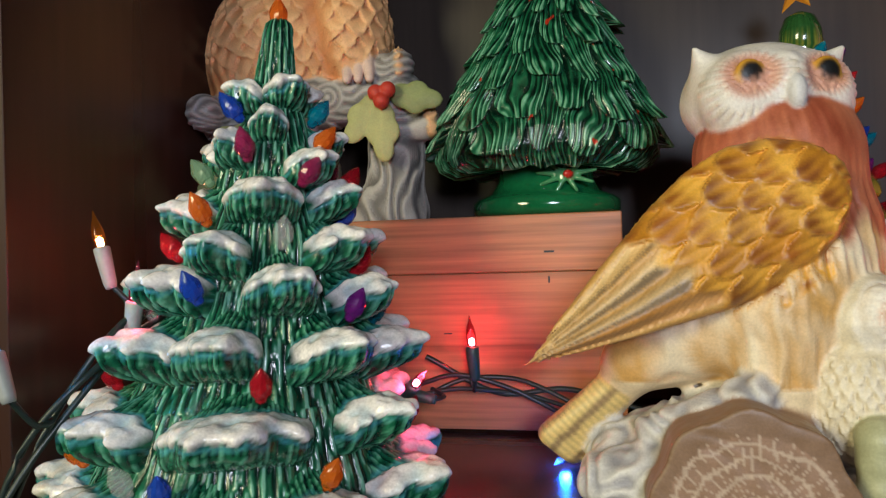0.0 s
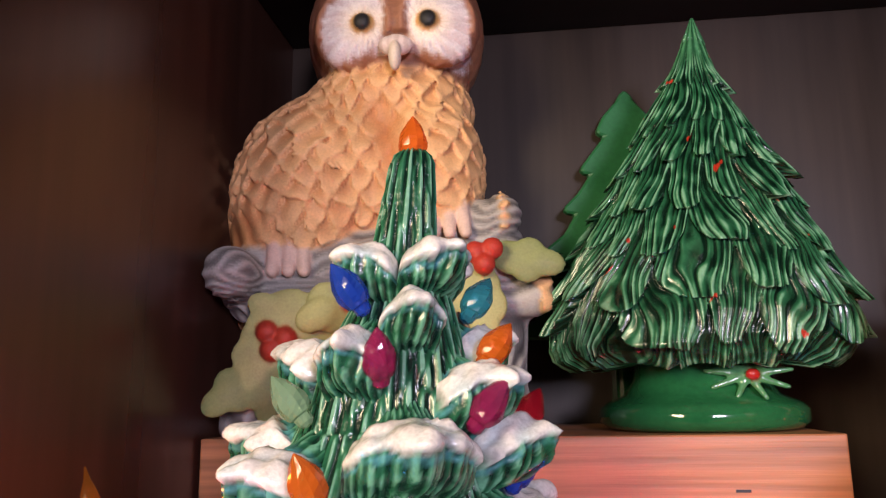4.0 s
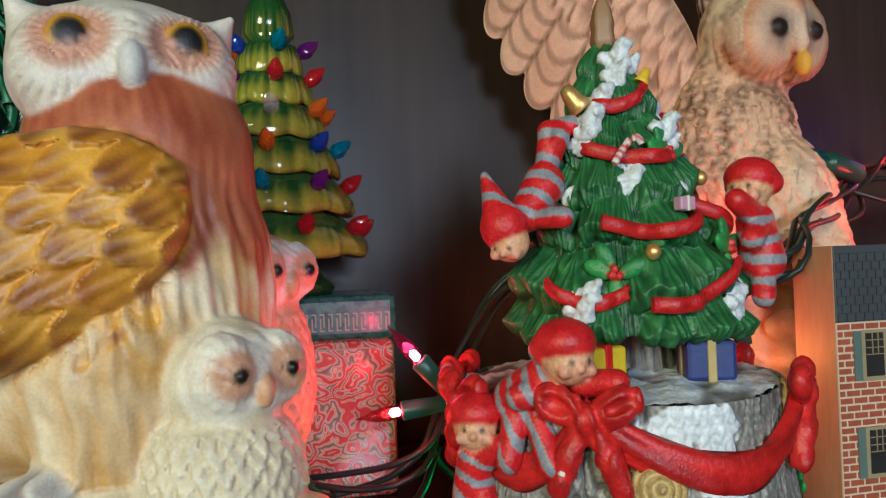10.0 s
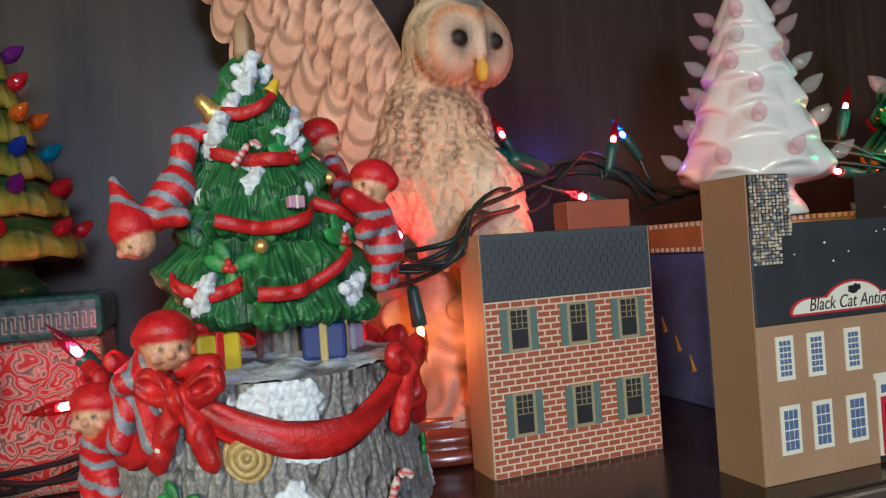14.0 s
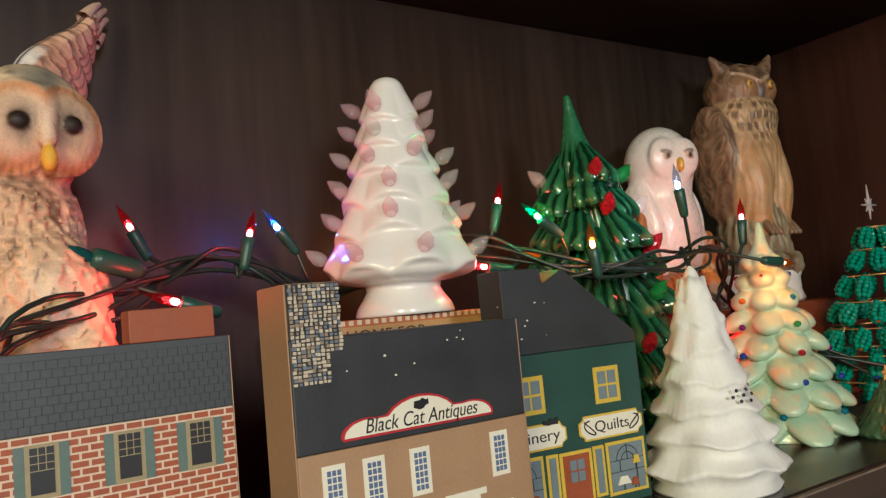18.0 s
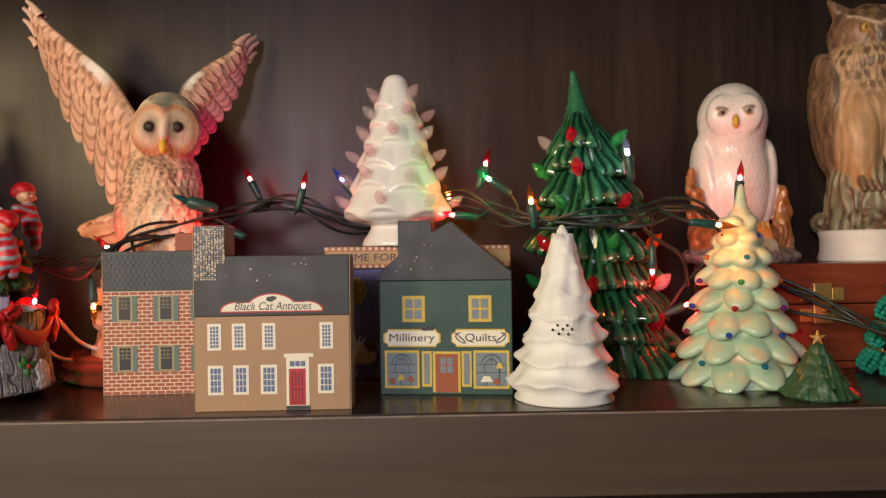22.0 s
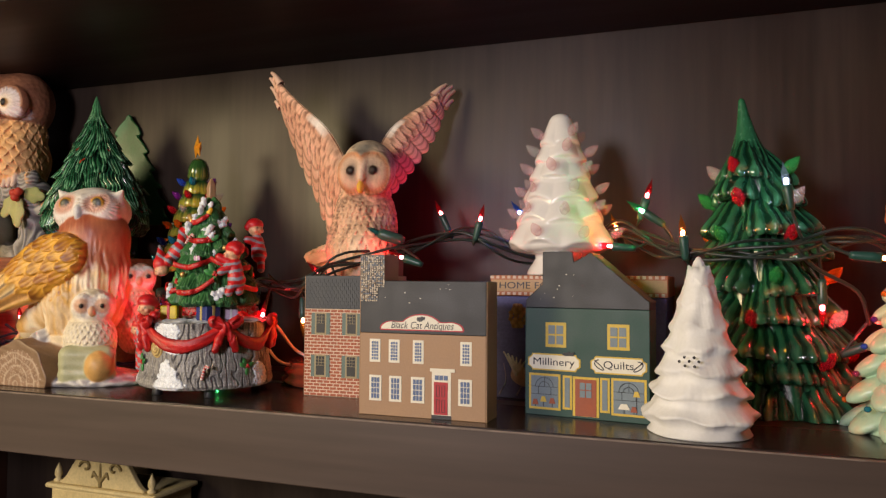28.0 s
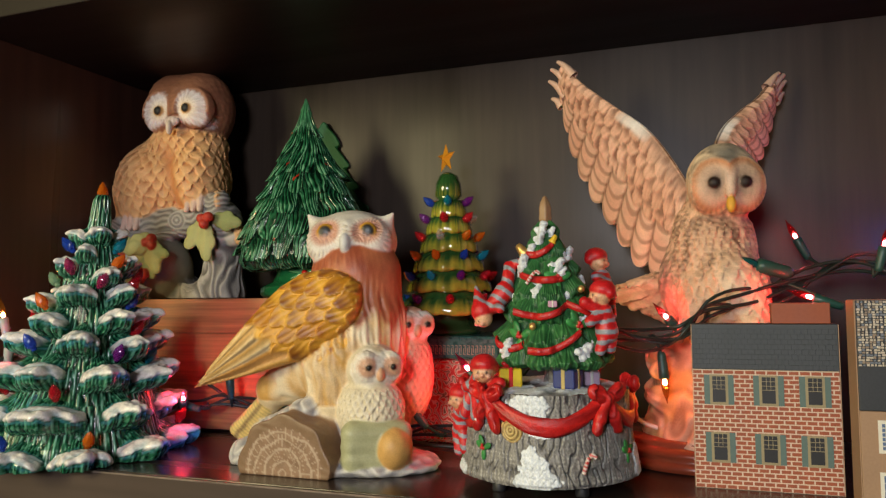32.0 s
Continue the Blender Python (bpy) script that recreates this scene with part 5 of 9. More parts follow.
def brown_owl():
    c = Clay((-0.10, -0.066, -0.002), (0.092, 0.06, 0.248), 0.00115, (0.3, 0.3, 0.3))
    bark, tan = (0.25, 0.235, 0.225), (0.62, 0.38, 0.13)
    # branch arch
    c.rod((-0.045, 0, 0.004), (-0.035, 0, 0.062), 0.036, 0.024, bark, 0.006)
    c.rod((-0.060, -0.012, 0.072), (0.050, -0.012, 0.088), 0.020, 0.018, bark, 0.005)
    c.rod((0.056, -0.006, 0.082), (0.046, 0, 0.004), 0.017, 0.022, bark, 0.008)
    c.rod((-0.02, 0, 0.006), (0.05, 0, 0.006), 0.020, 0.022, bark, 0.006)
    c.rod((0.050, -0.010, 0.058), (0.076, -0.014, 0.064), 0.009, 0.009, bark, 0.004)
    c.rod((0.045, -0.02, 0.098), (0.058, -0.022, 0.102), 0.010, 0.0105, bark, 0.002)
    c.rod((-0.062, -0.022, 0.072), (-0.068, -0.040, 0.074), 0.011, 0.012, bark, 0.002)
    c.ball((0.020, 0, 0.040), (0.013, 0.08, 0.026), (0.10, 0.09, 0.09), 0.004, cut=True)

    def grain(p, col):
        level = np.clip((p[:, 2] - 0.060) / 0.012, 0, 1)
        flow = np.arctan2(p[:, 1], p[:, 0] - np.where(p[:, 0] > 0.01, 0.05, -0.04)) * 9 * (1 - level) + level * (p[:, 2] - 0.13 * p[:, 0]) * 620
        n = np.sin(flow * 1.6 + 6 * wave(p, 0.016) + 3 * wave(p * np.array([1, 1, 0.4]), 0.007, 2.0))
        knot = np.hypot(p[:, 0] - 0.012, p[:, 2] - 0.082)
        n = np.where((knot < 0.011) & (p[:, 1] < -0.02), np.sin(knot * 1500), n)
        return (0.0010 - 0.0005 * level) * n, mix((0.115, 0.105, 0.10), (0.40, 0.375, 0.35), 0.5 + 0.55 * n) * (1 + 0.15 * wave(p, 0.02))[:, None]

    c.carve(grain, 0.005)
    for p, rr in (((0.0770, -0.0142, 0.0642), (0.0062, 0.0095, 0.0095)), ((0.0590, -0.0222, 0.1022), (0.006, 0.0105, 0.0105)), ((-0.068, -0.041, 0.074), (0.0105, 0.006, 0.0105))):
        c.ball(p, rr, tan, 0.001)
    # body
    peach, rust, brown = (0.72, 0.40, 0.17), (0.47, 0.17, 0.055), (0.33, 0.135, 0.068)
    c.ball((-0.010, 0.008, 0.130), (0.058, 0.042, 0.052), peach, 0.006)
    c.ball((-0.036, -0.008, 0.122), (0.034, 0.034, 0.046), peach, 0.006)
    c.ball((0.022, -0.008, 0.126), (0.029, 0.032, 0.042), peach, 0.006)
    c.ball((-0.054, 0.004, 0.112), (0.026, 0.034, 0.050), peach, 0.008)
    c.rod((-0.074, 0.008, 0.098), (-0.080, 0.013, 0.058), 0.014, 0.007, peach, 0.006)
    c.ball((0.002, 0.004, 0.165), (0.044, 0.036, 0.026), peach, 0.006)

    def feathers(p, col):
        on = (p[:, 2] > 0.055) & (np.abs(col - np.array(peach, np.float32)).sum(1) < 0.25)
        az = np.arctan2(p[:, 0] + 0.008, -(p[:, 1] - 0.02))
        jit = 0.0035 * wave(p, 0.013, 2.0)
        jit = jit + 0.0022 * wave(p, 0.006, 8.0)
        dv, du, own = shingles(az * 0.058 + jit, p[:, 2] + 0.8 * jit + 0.08 * np.abs(p[:, 0] + 0.005), 0.0108, 0.0088)
        breast = np.exp(-((p[:, 0] - 0.004 + 0.25 * (p[:, 2] - 0.14)) / 0.0075) ** 2) * (p[:, 1] < 0) * np.clip((0.170 - p[:, 2]) / 0.02, 0, 1)
        low = np.clip((-0.052 - p[:, 0]) / 0.012, 0, 1) * np.clip((0.112 - p[:, 2]) / 0.014, 0, 1)
        tone = mix((0.52, 0.22, 0.075), (0.80, 0.47, 0.215), 1.15 - 0.80 * dv + 0.35 * (own - 0.5))
        tone = mix(tone, (0.50, 0.185, 0.06), 0.85 * breast)
        quill = np.sin(700 * p[:, 0] + 240 * p[:, 2])
        tone = mix(tone, mix((0.42, 0.145, 0.045), (0.60, 0.27, 0.09), 0.5 + 0.5 * quill), low)
        rel = (1 - low) * (1 - 0.75 * breast) * (0.0019 * np.clip(1.1 - dv, -0.4, 1) + 0.0009 * wave(p, 0.0045, 3.0)) + 0.0007 * low * quill - 0.003 * breast
        return np.where(on, rel, 0), np.where(on[:, None], tone, col)

    c.carve(feathers, 0.006)
    # head
    h = np.array([0.006, 0.007, 0.2030])
    c.ball(h, (0.0465, 0.0405, 0.0430), brown, 0.003)
    for s in (-1, 1):
        c.ball(h + (s * 0.016, -0.004, 0.012), (0.030, 0.034, 0.0320), brown, 0.008)
    eyes = [np.array([-0.0080, -0.0365, 0.1985]), np.array([0.0245, -0.0365, 0.1995])]
    for s, e in zip((-1, 1), eyes):
        c.ball(e + (s * 0.0065, 0.0105, 0.001), (0.0200, 0.0095, 0.0215), brown, 0.003, (0, 0, s * 12))
    c.rod((0.0085, -0.026, 0.220), (0.0085, -0.0325, 0.199), 0.0075, 0.0050, brown, 0.005)
    c.ball((0.0085, -0.0360, 0.1860), (0.0085, 0.0045, 0.0055), brown, 0.002)

    def mask(p, col):
        on = (np.abs(col - np.array(brown, np.float32)).sum(1) < 0.10) & (p[:, 2] > 0.15)
        dv, du, own = shingles(np.arctan2(p[:, 0] - h[0], -(p[:, 1] - h[1])) * 0.043 + 0.002 * wave(p, 0.008), p[:, 2] + 0.0015 * wave(p, 0.007), 0.0062, 0.0048)
        chin = np.clip((0.181 - p[:, 2]) / 0.006, 0, 1)
        new = mix((0.34, 0.145, 0.075), (0.22, 0.085, 0.045), 0.5 + 0.6 * wave(p, 0.012, 3.0) + 0.25 * np.sin(1100 * p[:, 2] + 5 * wave(p, 0.01)))
        new = mix(new, mix((0.50, 0.23, 0.12), (0.30, 0.10, 0.05), 0.9 * dv), chin)
        rel = chin * 0.0014 * (0.9 - dv) + 0.0004 * wave(p, 0.0028)
        for s, e in zip((-1, 1), eyes):
            x, y = p[:, 0] - e[0], p[:, 2] - e[2]
            rx, ry = (x - s * 0.0050) / 0.0165, (y - 0.0010) / 0.0190
            ang = np.arctan2(y, x)
            ray = np.sin(21 * ang + 5 * wave(p, 0.009)) * 0.7 + 0.5 * np.sin(37 * ang + 4 * wave(p, 0.006, 2.0))
            fan = np.clip((1.0 + 0.05 * ray - (np.abs(rx) ** 2.8 + np.abs(ry + 0.25 * s * rx) ** 2.8) ** (1 / 2.8)) / 0.10, 0, 1) * (p[:, 1] < 0)
            inner = np.clip((0.0098 - np.hypot(x, y)) / 0.003, 0, 1)
            pale = mix(mix((0.80, 0.74, 0.75), (0.54, 0.40, 0.40), 0.40 - 0.45 * ray + 0.35 * wave(p, 0.007, 1.0)), (0.86, 0.72, 0.54), np.clip(1.3 - np.hypot(x, y) / 0.011, 0, 1))
            new = mix(new, pale, fan)
            rel = rel * (1 - fan) + fan * (0.0008 * ray) - 0.0006 * inner
            brow = np.exp(-((np.hypot(rx, ry) - 1.10) / 0.10) ** 2) * (y > -0.006) * (p[:, 1] < 0)
            rel = rel + 0.0018 * brow
            new = mix(new, (0.44, 0.20, 0.11), 0.6 * brow)
        beard = np.clip(1.2 - np.hypot((p[:, 0] - 0.0085) / 0.0115, (p[:, 2] - 0.1855) / 0.0065), 0, 0.3) / 0.3 * (p[:, 1] < -0.03)
        new = mix(new, mix((0.78, 0.66, 0.62), (0.52, 0.38, 0.34), 0.5 + 0.5 * np.sin(1500 * (p[:, 0] - 0.0085))), beard)
        return np.where(on, rel, 0), np.where(on[:, None], new, col)

    c.carve(mask, 0.005)
    for s, e in zip((-1, 1), eyes):
        c.ball(e + (0, 0.0022, 0), (0.0062, 0.0036, 0.0058), (0.55, 0.30, 0.10), 0.0006)
        c.ball(e + (0, 0.0012, 0), (0.0050, 0.0034, 0.0048), (0.60, 0.36, 0.10), 0.0004)
        c.ball(e + (0, 0.0004, 0), (0.0046, 0.0030, 0.0047), (0.008, 0.008, 0.009), 0.0003)
    c.ball((0.0085, -0.0405, 0.1785), (0.0032, 0.0042, 0.0078), (0.66, 0.55, 0.45), 0.0008)
    # claws, leaves, berries
    for x, z in ((-0.050, 0.080), (0.026, 0.097)):
        for k in range(3):
            c.rod((x + k * 0.0065, -0.028, z + 0.008), (x + k * 0.0075, -0.034, z - 0.005), 0.0040, 0.0030, (0.66, 0.48, 0.40), 0.001)
    green, pale = (0.22, 0.25, 0.09), (0.36, 0.36, 0.14)
    leaf(c, (0.046, -0.030, 0.080), 0.036, -60, 50, pale, 0.6)
    leaf(c, (0.048, -0.032, 0.076), 0.038, 8, 80, pale, 0.55)
    leaf(c, (0.054, -0.028, 0.082), 0.034, 75, 10, green, 0.6)
    for x, y, z in ((0.045, -0.0365, 0.082), (0.053, -0.037, 0.0835), (0.049, -0.0385, 0.076)):
        c.ball((x, y, z), 0.0052, (0.45, 0.035, 0.015), 0.0006)
    c.ball((-0.024, -0.009, 0.032), (0.038, 0.032, 0.038), (0.27, 0.26, 0.20), 0.004)
    for az, dip, x, z in ((-70, -20, -0.030, 0.050), (70, 55, -0.020, 0.046), (-70, 30, -0.034, 0.030), (70, 20, -0.038, 0.034), (-60, 70, -0.040, 0.026), (60, 60, -0.032, 0.026), (75, -15, -0.036, 0.044)):
        leaf(c, (x, -0.043, z), 0.030, az, dip, green if dip > 25 else pale, 0.6)
    for az, dip, x, z, ln in ((-40, 25, -0.010, 0.064, 0.036), (-80, 10, -0.018, 0.056, 0.040), (30, 70, -0.006, 0.060, 0.036), (70, 10, -0.014, 0.050, 0.030), (-30, 80, -0.052, 0.052, 0.034), (-75, 35, -0.050, 0.030, 0.032)):
        leaf(c, (x, -0.044, z), ln, az, dip, pale if ln > 0.033 else green, 0.6)
    for x, z in ((-0.048, 0.046), (-0.040, 0.043), (-0.012, 0.058), (-0.006, 0.062), (-0.005, 0.055), (-0.046, 0.038), (-0.020, 0.028), (-0.013, 0.026), (-0.018, 0.021)):
        c.ball((x, -0.047, z), 0.0052, (0.36, 0.03, 0.012), 0.0006)
    c.flat(0.0)
    paint = lambda p, col: col * (1 + 0.08 * wave(p, 0.012)[:, None])
    tagged(part("owl_figurine", c.mesh("owl_figurine", bisque, paint), at=pose(-0.146, 0.508, 0.1315, 0, 0, 6)), "peach and brown bisque owl on grey branch with holly", "figurine", "owl figurines")


brown_owl()


def mother_owl():
    c = Clay((-0.13, -0.066, -0.002), (0.10, 0.075, 0.206), 0.0010, (0.6, 0.6, 0.6))
    stone, cream, yellow, rust = (0.55, 0.52, 0.48), (0.74, 0.60, 0.38), (0.66, 0.42, 0.08), (0.42, 0.115, 0.045)
    # ground, stump and cut log
    c.ball((0.015, 0.008, 0.004), (0.082, 0.048, 0.012), stone, 0.004)
    c.rod((-0.050, 0.008, 0.012), (0.025, 0.010, 0.030), 0.018, 0.026, stone, 0.006)
    c.rod((-0.058, -0.012, 0.006), (-0.034, -0.012, 0.010), 0.014, 0.018, stone, 0.005)
    c.rod((-0.040, -0.012, 0.030), (0.0, -0.020, 0.044), 0.006, 0.010, stone, 0.005)
    log = np.array([-0.004, -0.030, 0.003])
    s, p = c._cut((-0.055, -0.06, -0.002), (0.06, 0.0, 0.06))
    q = p - log
    disc = np.maximum(np.hypot(q[..., 0], q[..., 2] * 0.92) - 0.0385 - 0.0012 * np.sin(9 * np.arctan2(q[..., 2], q[..., 0])), np.abs(q[..., 1]) - 0.0165)
    c._blend(s, disc, (0.27, 0.155, 0.085), 0.002, False)
    for z in (0.012, 0.022, 0.031):
        c.rod((0.045, -0.030, z), (0.075, -0.012, z), 0.009, 0.009, (0.42, 0.42, 0.24), 0.003)
    c.ball((0.073, -0.018, 0.020), (0.013, 0.014, 0.016), (0.60, 0.34, 0.10), 0.002)

    def weather(p, col):
        n = np.sin(420 * p[:, 2] + 160 * p[:, 0] + 7 * wave(p, 0.012)) * 0.6 + 0.7 * wave(p, 0.004, 3.0)
        on = np.abs(col[:, 0] - col[:, 2]) < 0.12
        return np.where(on, 0.0011 * n, 0.0002 * n), np.where(on[:, None], mix((0.30, 0.29, 0.31), (0.66, 0.63, 0.58), 0.5 + 0.6 * n), col)

    c.carve(weather, 0.005)
    # body and tail
    mid = np.array([0.026, 0.020, 0.100])
    c.ball(mid, (0.040, 0.033, 0.060), cream, 0.006)
    c.rod((0.018, 0.014, 0.090), (-0.046, 0.008, 0.056), 0.037, 0.015, cream, 0.010)
    c.rod((0.014, 0.0, 0.078), (0.016, -0.004, 0.050), 0.026, 0.018, cream, 0.008)
    c.ball((0.022, 0.022, 0.148), (0.0375, 0.033, 0.036), cream, 0.008)
    for k in (-1, 0, 1):
        c.rod((-0.040, 0.010 + 0.002 * k, 0.058 + 0.002 * k), (-0.080 + 0.005 * k, 0.014 + 0.002 * k, 0.0165 - 0.0045 * k), 0.0090, 0.0062, (0.70, 0.52, 0.24), 0.004)

    def feathers(p, col):
        q = p - mid
        on = (p[:, 2] > 0.048) & (np.abs(col - np.array(cream, np.float32)).sum(1) < 0.12)
        tail = (p[:, 0] < -0.036) & (p[:, 2] < 0.062) & (col[:, 0] > 0.66) & (col[:, 2] < 0.30)
        az = np.arctan2(q[:, 0] + 0.12 * (q[:, 2] + 0.02), -q[:, 1])
        tall = np.stack([az * 0.036, q[:, 2] * 0.22 + 0.05 * q[:, 0], np.hypot(q[:, 0], q[:, 1]) * 0.3], 1)
        line = 0.75 * wave(tall + 0.0016 * wave(p, 0.02)[:, None], 0.0030, 2.0) + 0.55 * wave(tall, 0.0015, 6.0)
        ridge = np.clip(0.5 + 0.75 * line, 0, 1)
        collar = 0.109 + 0.006 * np.sin(9 * az) + 0.003 * line - 0.10 * np.clip(q[:, 0] - 0.03, 0, 1)
        red = np.clip((p[:, 2] - collar) / 0.008, 0, 1)
        warm = mix((0.82, 0.70, 0.50), (0.58, 0.33, 0.09), 0.25 + 0.7 * wave(p * np.array([1, 1, 0.5]), 0.013, 5.0) + 0.5 * (1 - ridge))
        new = mix(warm, mix((0.52, 0.17, 0.075), (0.30, 0.065, 0.028), 0.2 + 0.5 * wave(p, 0.014, 1.0) + 0.5 * (1 - ridge)), red)
        band = (np.sin((p[:, 0] - p[:, 2]) * 430 + 0.6 * wave(p, 0.006)) > 0.55) & (p[:, 0] < -0.050) & (p[:, 2] < 0.050)
        stripe = mix((0.74, 0.55, 0.20), (0.30, 0.20, 0.10), band * 0.9)
        stripe = stripe * (0.85 + 0.2 * np.sin(1400 * (p[:, 0] + p[:, 2])))[:, None]
        new = np.where(on[:, None], new, col)
        patch = np.clip(0.55 + 0.9 * wave(p * np.array([1, 1, 0.6]), 0.017, 9.0), 0.1, 1)
        return np.where(on, 0.0022 * patch * (ridge - 0.6) * np.clip((0.052 - q[:, 2]) / 0.02, 0.35, 1), 0), np.where(tail[:, None], stripe, new)

    c.carve(feathers, 0.005)
    # wing: a broad leaf lying on the side, scaled above and streaked towards the tip
    front, tip = np.array([0.041, -0.010, 0.141]), np.array([-0.0895, -0.038, 0.058])
    along = (tip - front) / np.linalg.norm(tip - front)
    out = np.cross(along, (-0.54, 0.0, 0.84))
    out *= -np.sign(out[1]) / np.linalg.norm(out)
    rise = np.cross(out, along)
    rise *= np.sign(rise[2])
    span = float(np.linalg.norm(tip - front))
    half = lambda s: np.interp(s, (0, 0.004, 0.010, 0.020, 0.036, 0.055, 0.075, 0.110, 0.135, 0.150, span), (0.0005, 0.0108, 0.0190, 0.0262, 0.0315, 0.0315, 0.0275, 0.0170, 0.0085, 0.0028, 0.0003))

    def wing(p):
        q = p - front
        s, b, o = q @ along, q @ rise - 0.0030 * np.clip((q @ along) / 0.04, 0, 1), q @ out
        w = half(s)
        th = 0.0135 * np.clip(w / 0.0265, 0.01, 1) ** 0.6
        d = (np.sqrt((b / w) ** 2 + ((o + 0.001) / th) ** 2) - 1) * np.minimum(w, th) * 0.8
        return np.maximum(d, np.maximum(-s, s - span))

    c.field((-0.095, -0.064, 0.045), (0.050, 0.02, 0.172), wing, yellow, 0.0012)

    def plumes(p, col):
        q = p - front
        s, b, o = q @ along, q @ rise - 0.0030 * np.clip((q @ along) / 0.04, 0, 1), q @ out
        on = (wing(p) < 0.003) & (o > -0.004) & (np.abs(col - np.array(yellow, np.float32)).sum(1) < 0.2)
        w = half(s)
        jit = 0.0034 * wave(p, 0.026, 4.0) + 0.0012 * wave(p, 0.009, 1.0)
        dv, du, own = shingles(b + jit, 0.098 - s + jit, 0.0150, 0.0128)
        fan = 0.45 * np.sin(8 * du * (1.1 + 0.4 * dv) + 5 * own)
        scaled = np.clip((0.086 - s + 0.35 * b + 0.004 * np.sin(b * 400)) / 0.004, 0, 1)
        gold = mix((0.76, 0.40, 0.040), (0.58, 0.25, 0.012), own + 0.3 * wave(p, 0.012, 2.0))
        deep = mix((0.36, 0.115, 0.008), (0.20, 0.062, 0.010), (own * 7) % 1)
        k = np.clip(1.15 - dv / (0.70 + 0.5 * own), 0, 1) ** 0.8 * (0.70 + 0.75 * fan + 0.35 * wave(p, 0.005, 7.0)) * np.clip(1.35 - np.abs(du), 0, 1)
        one = mix(gold, deep, 1.30 * k)
        one = mix(one, (0.76, 0.56, 0.22), 0.22 * np.clip(1 - dv / 0.10, 0, 1))
        lane = b / np.maximum(w, 0.004) * 5.2 + 0.3 * wave(p, 0.02)
        streak = np.clip(np.sin(lane * 2.6) * 3 - 0.6, 0, 1) * np.clip((s - 0.060 - 0.15 * np.abs(b)) / 0.012, 0, 1) * (b > -0.45 * w) * (b < 0.55 * w)
        barb = np.sin(2600 * (s * 0.45 + b))
        two = mix(mix((0.78, 0.54, 0.24), (0.64, 0.34, 0.07), 0.5 + 0.5 * np.sin(lane * 2.6 + 1.5)), (0.16, 0.115, 0.075), 0.92 * streak)
        two = mix(two, (0.55, 0.24, 0.05), 0.7 * (b < -0.45 * w) * (b > -0.8 * w))
        new = mix(two * (0.94 + 0.06 * barb)[:, None], one, scaled)
        rim = np.clip((1 - np.abs(b) / np.maximum(w, 0.002)) * 4, 0, 1)
        rel = rim * scaled * (0.0015 * np.clip(1 - dv / 1.5, 0, 1) + 0.0004 * fan) + rim * (1 - scaled) * (0.0008 * np.cos(lane * 2.6) + 0.0002 * barb) - 0.0006
        return np.where(on, rel, 0), np.where(on[:, None], new, col)

    c.carve(plumes, 0.004)
    # head: a pale mask with two wide eye fans
    h, f, sd = np.array([0.0165, 0.0275, 0.1755]), np.array([0.27, -0.963, 0.0]), np.array([0.963, 0.27, 0.0])
    white = (0.80, 0.76, 0.70)
    c.ball(h, (0.0365, 0.0325, 0.0245), white, 0.002, (0, 0, 15.6))
    c.ball(h + (0, 0, 0.004), (0.0330, 0.0300, 0.0225), white, 0.006, (0, 0, 15.6))
    eyes = [np.array([0.0080, -0.0055, 0.1825]), np.array([0.0410, 0.0035, 0.1832])]
    for sx, e in zip((-1, 1), eyes):
        c.ball(h + sd * sx * 0.0160 + f * 0.0150 + (0, 0, -0.0005), (0.0190, 0.0165, 0.0205), white, 0.0025, (0, 0, 15.6))
        c.rod(h + sd * sx * 0.026 + f * 0.006 + (0, 0, 0.012), h + sd * sx * 0.0345 + f * 0.010 + (0, 0, 0.0225), 0.0105, 0.0016, white, 0.005)
    c.ball(h + f * 0.027 + (0, 0, 0.003), (0.006, 0.006, 0.013), white, 0.005)

    def mask(p, col):
        rel, new = np.zeros(len(p)), col.copy()
        on = (np.abs(col - np.array(white, np.float32)).sum(1) < 0.05)
        new[on] = mix(np.array(white), np.array([0.66, 0.58, 0.47]), 0.30 + 0.45 * wave(p[on], 0.009))
        for sx, e in zip((-1, 1), eyes):
            q = p - e
            x, y = q @ sd, q[:, 2]
            rad, ang = np.hypot(x, y * 0.95), np.arctan2(y, x)
            near = on & (q @ f > -0.016) & (x * sx > -0.0185)
            ray = np.sin(30 * ang + 1.5 * np.sin(3 * ang))
            socket = np.clip((0.0128 + 0.0016 * ray + 0.0015 * np.sin(2 * ang + 1) - rad) / 0.0030, 0, 1)
            rose = mix((0.64, 0.28, 0.17), (0.46, 0.17, 0.09), 0.5 + 0.5 * ray)
            fringe = np.clip(1 - np.abs(rad - 0.0178 - 0.0016 * np.sin(5 * ang)) / 0.0042, 0, 1) * (y < 0.006)
            new = np.where(near[:, None], mix(mix(new, (0.50, 0.38, 0.22), 0.55 * fringe * (ray > 0.2)), rose, 0.82 * socket), new)
            rel += near * (-0.0016 * np.clip((0.0115 - rad) / 0.004, 0, 1) + 0.0006 * ray * (socket + 1.3 * fringe))
        return rel, new

    c.carve(mask, 0.004)
    for e in eyes:
        c.ball(e - f * 0.0026, (0.0069, 0.0024, 0.0073), (0.60, 0.30, 0.02), 0.0005, (0, 0, 15.6))
        c.ball(e - f * 0.0023, (0.0062, 0.0024, 0.0066), (0.008, 0.008, 0.008), 0.0003, (0, 0, 15.6))
    c.ball(h + f * 0.0335 + (0, 0, -0.002), (0.0042, 0.0044, 0.0078), (0.62, 0.60, 0.58), 0.0012)
    # chicks
    r = random.Random(9)
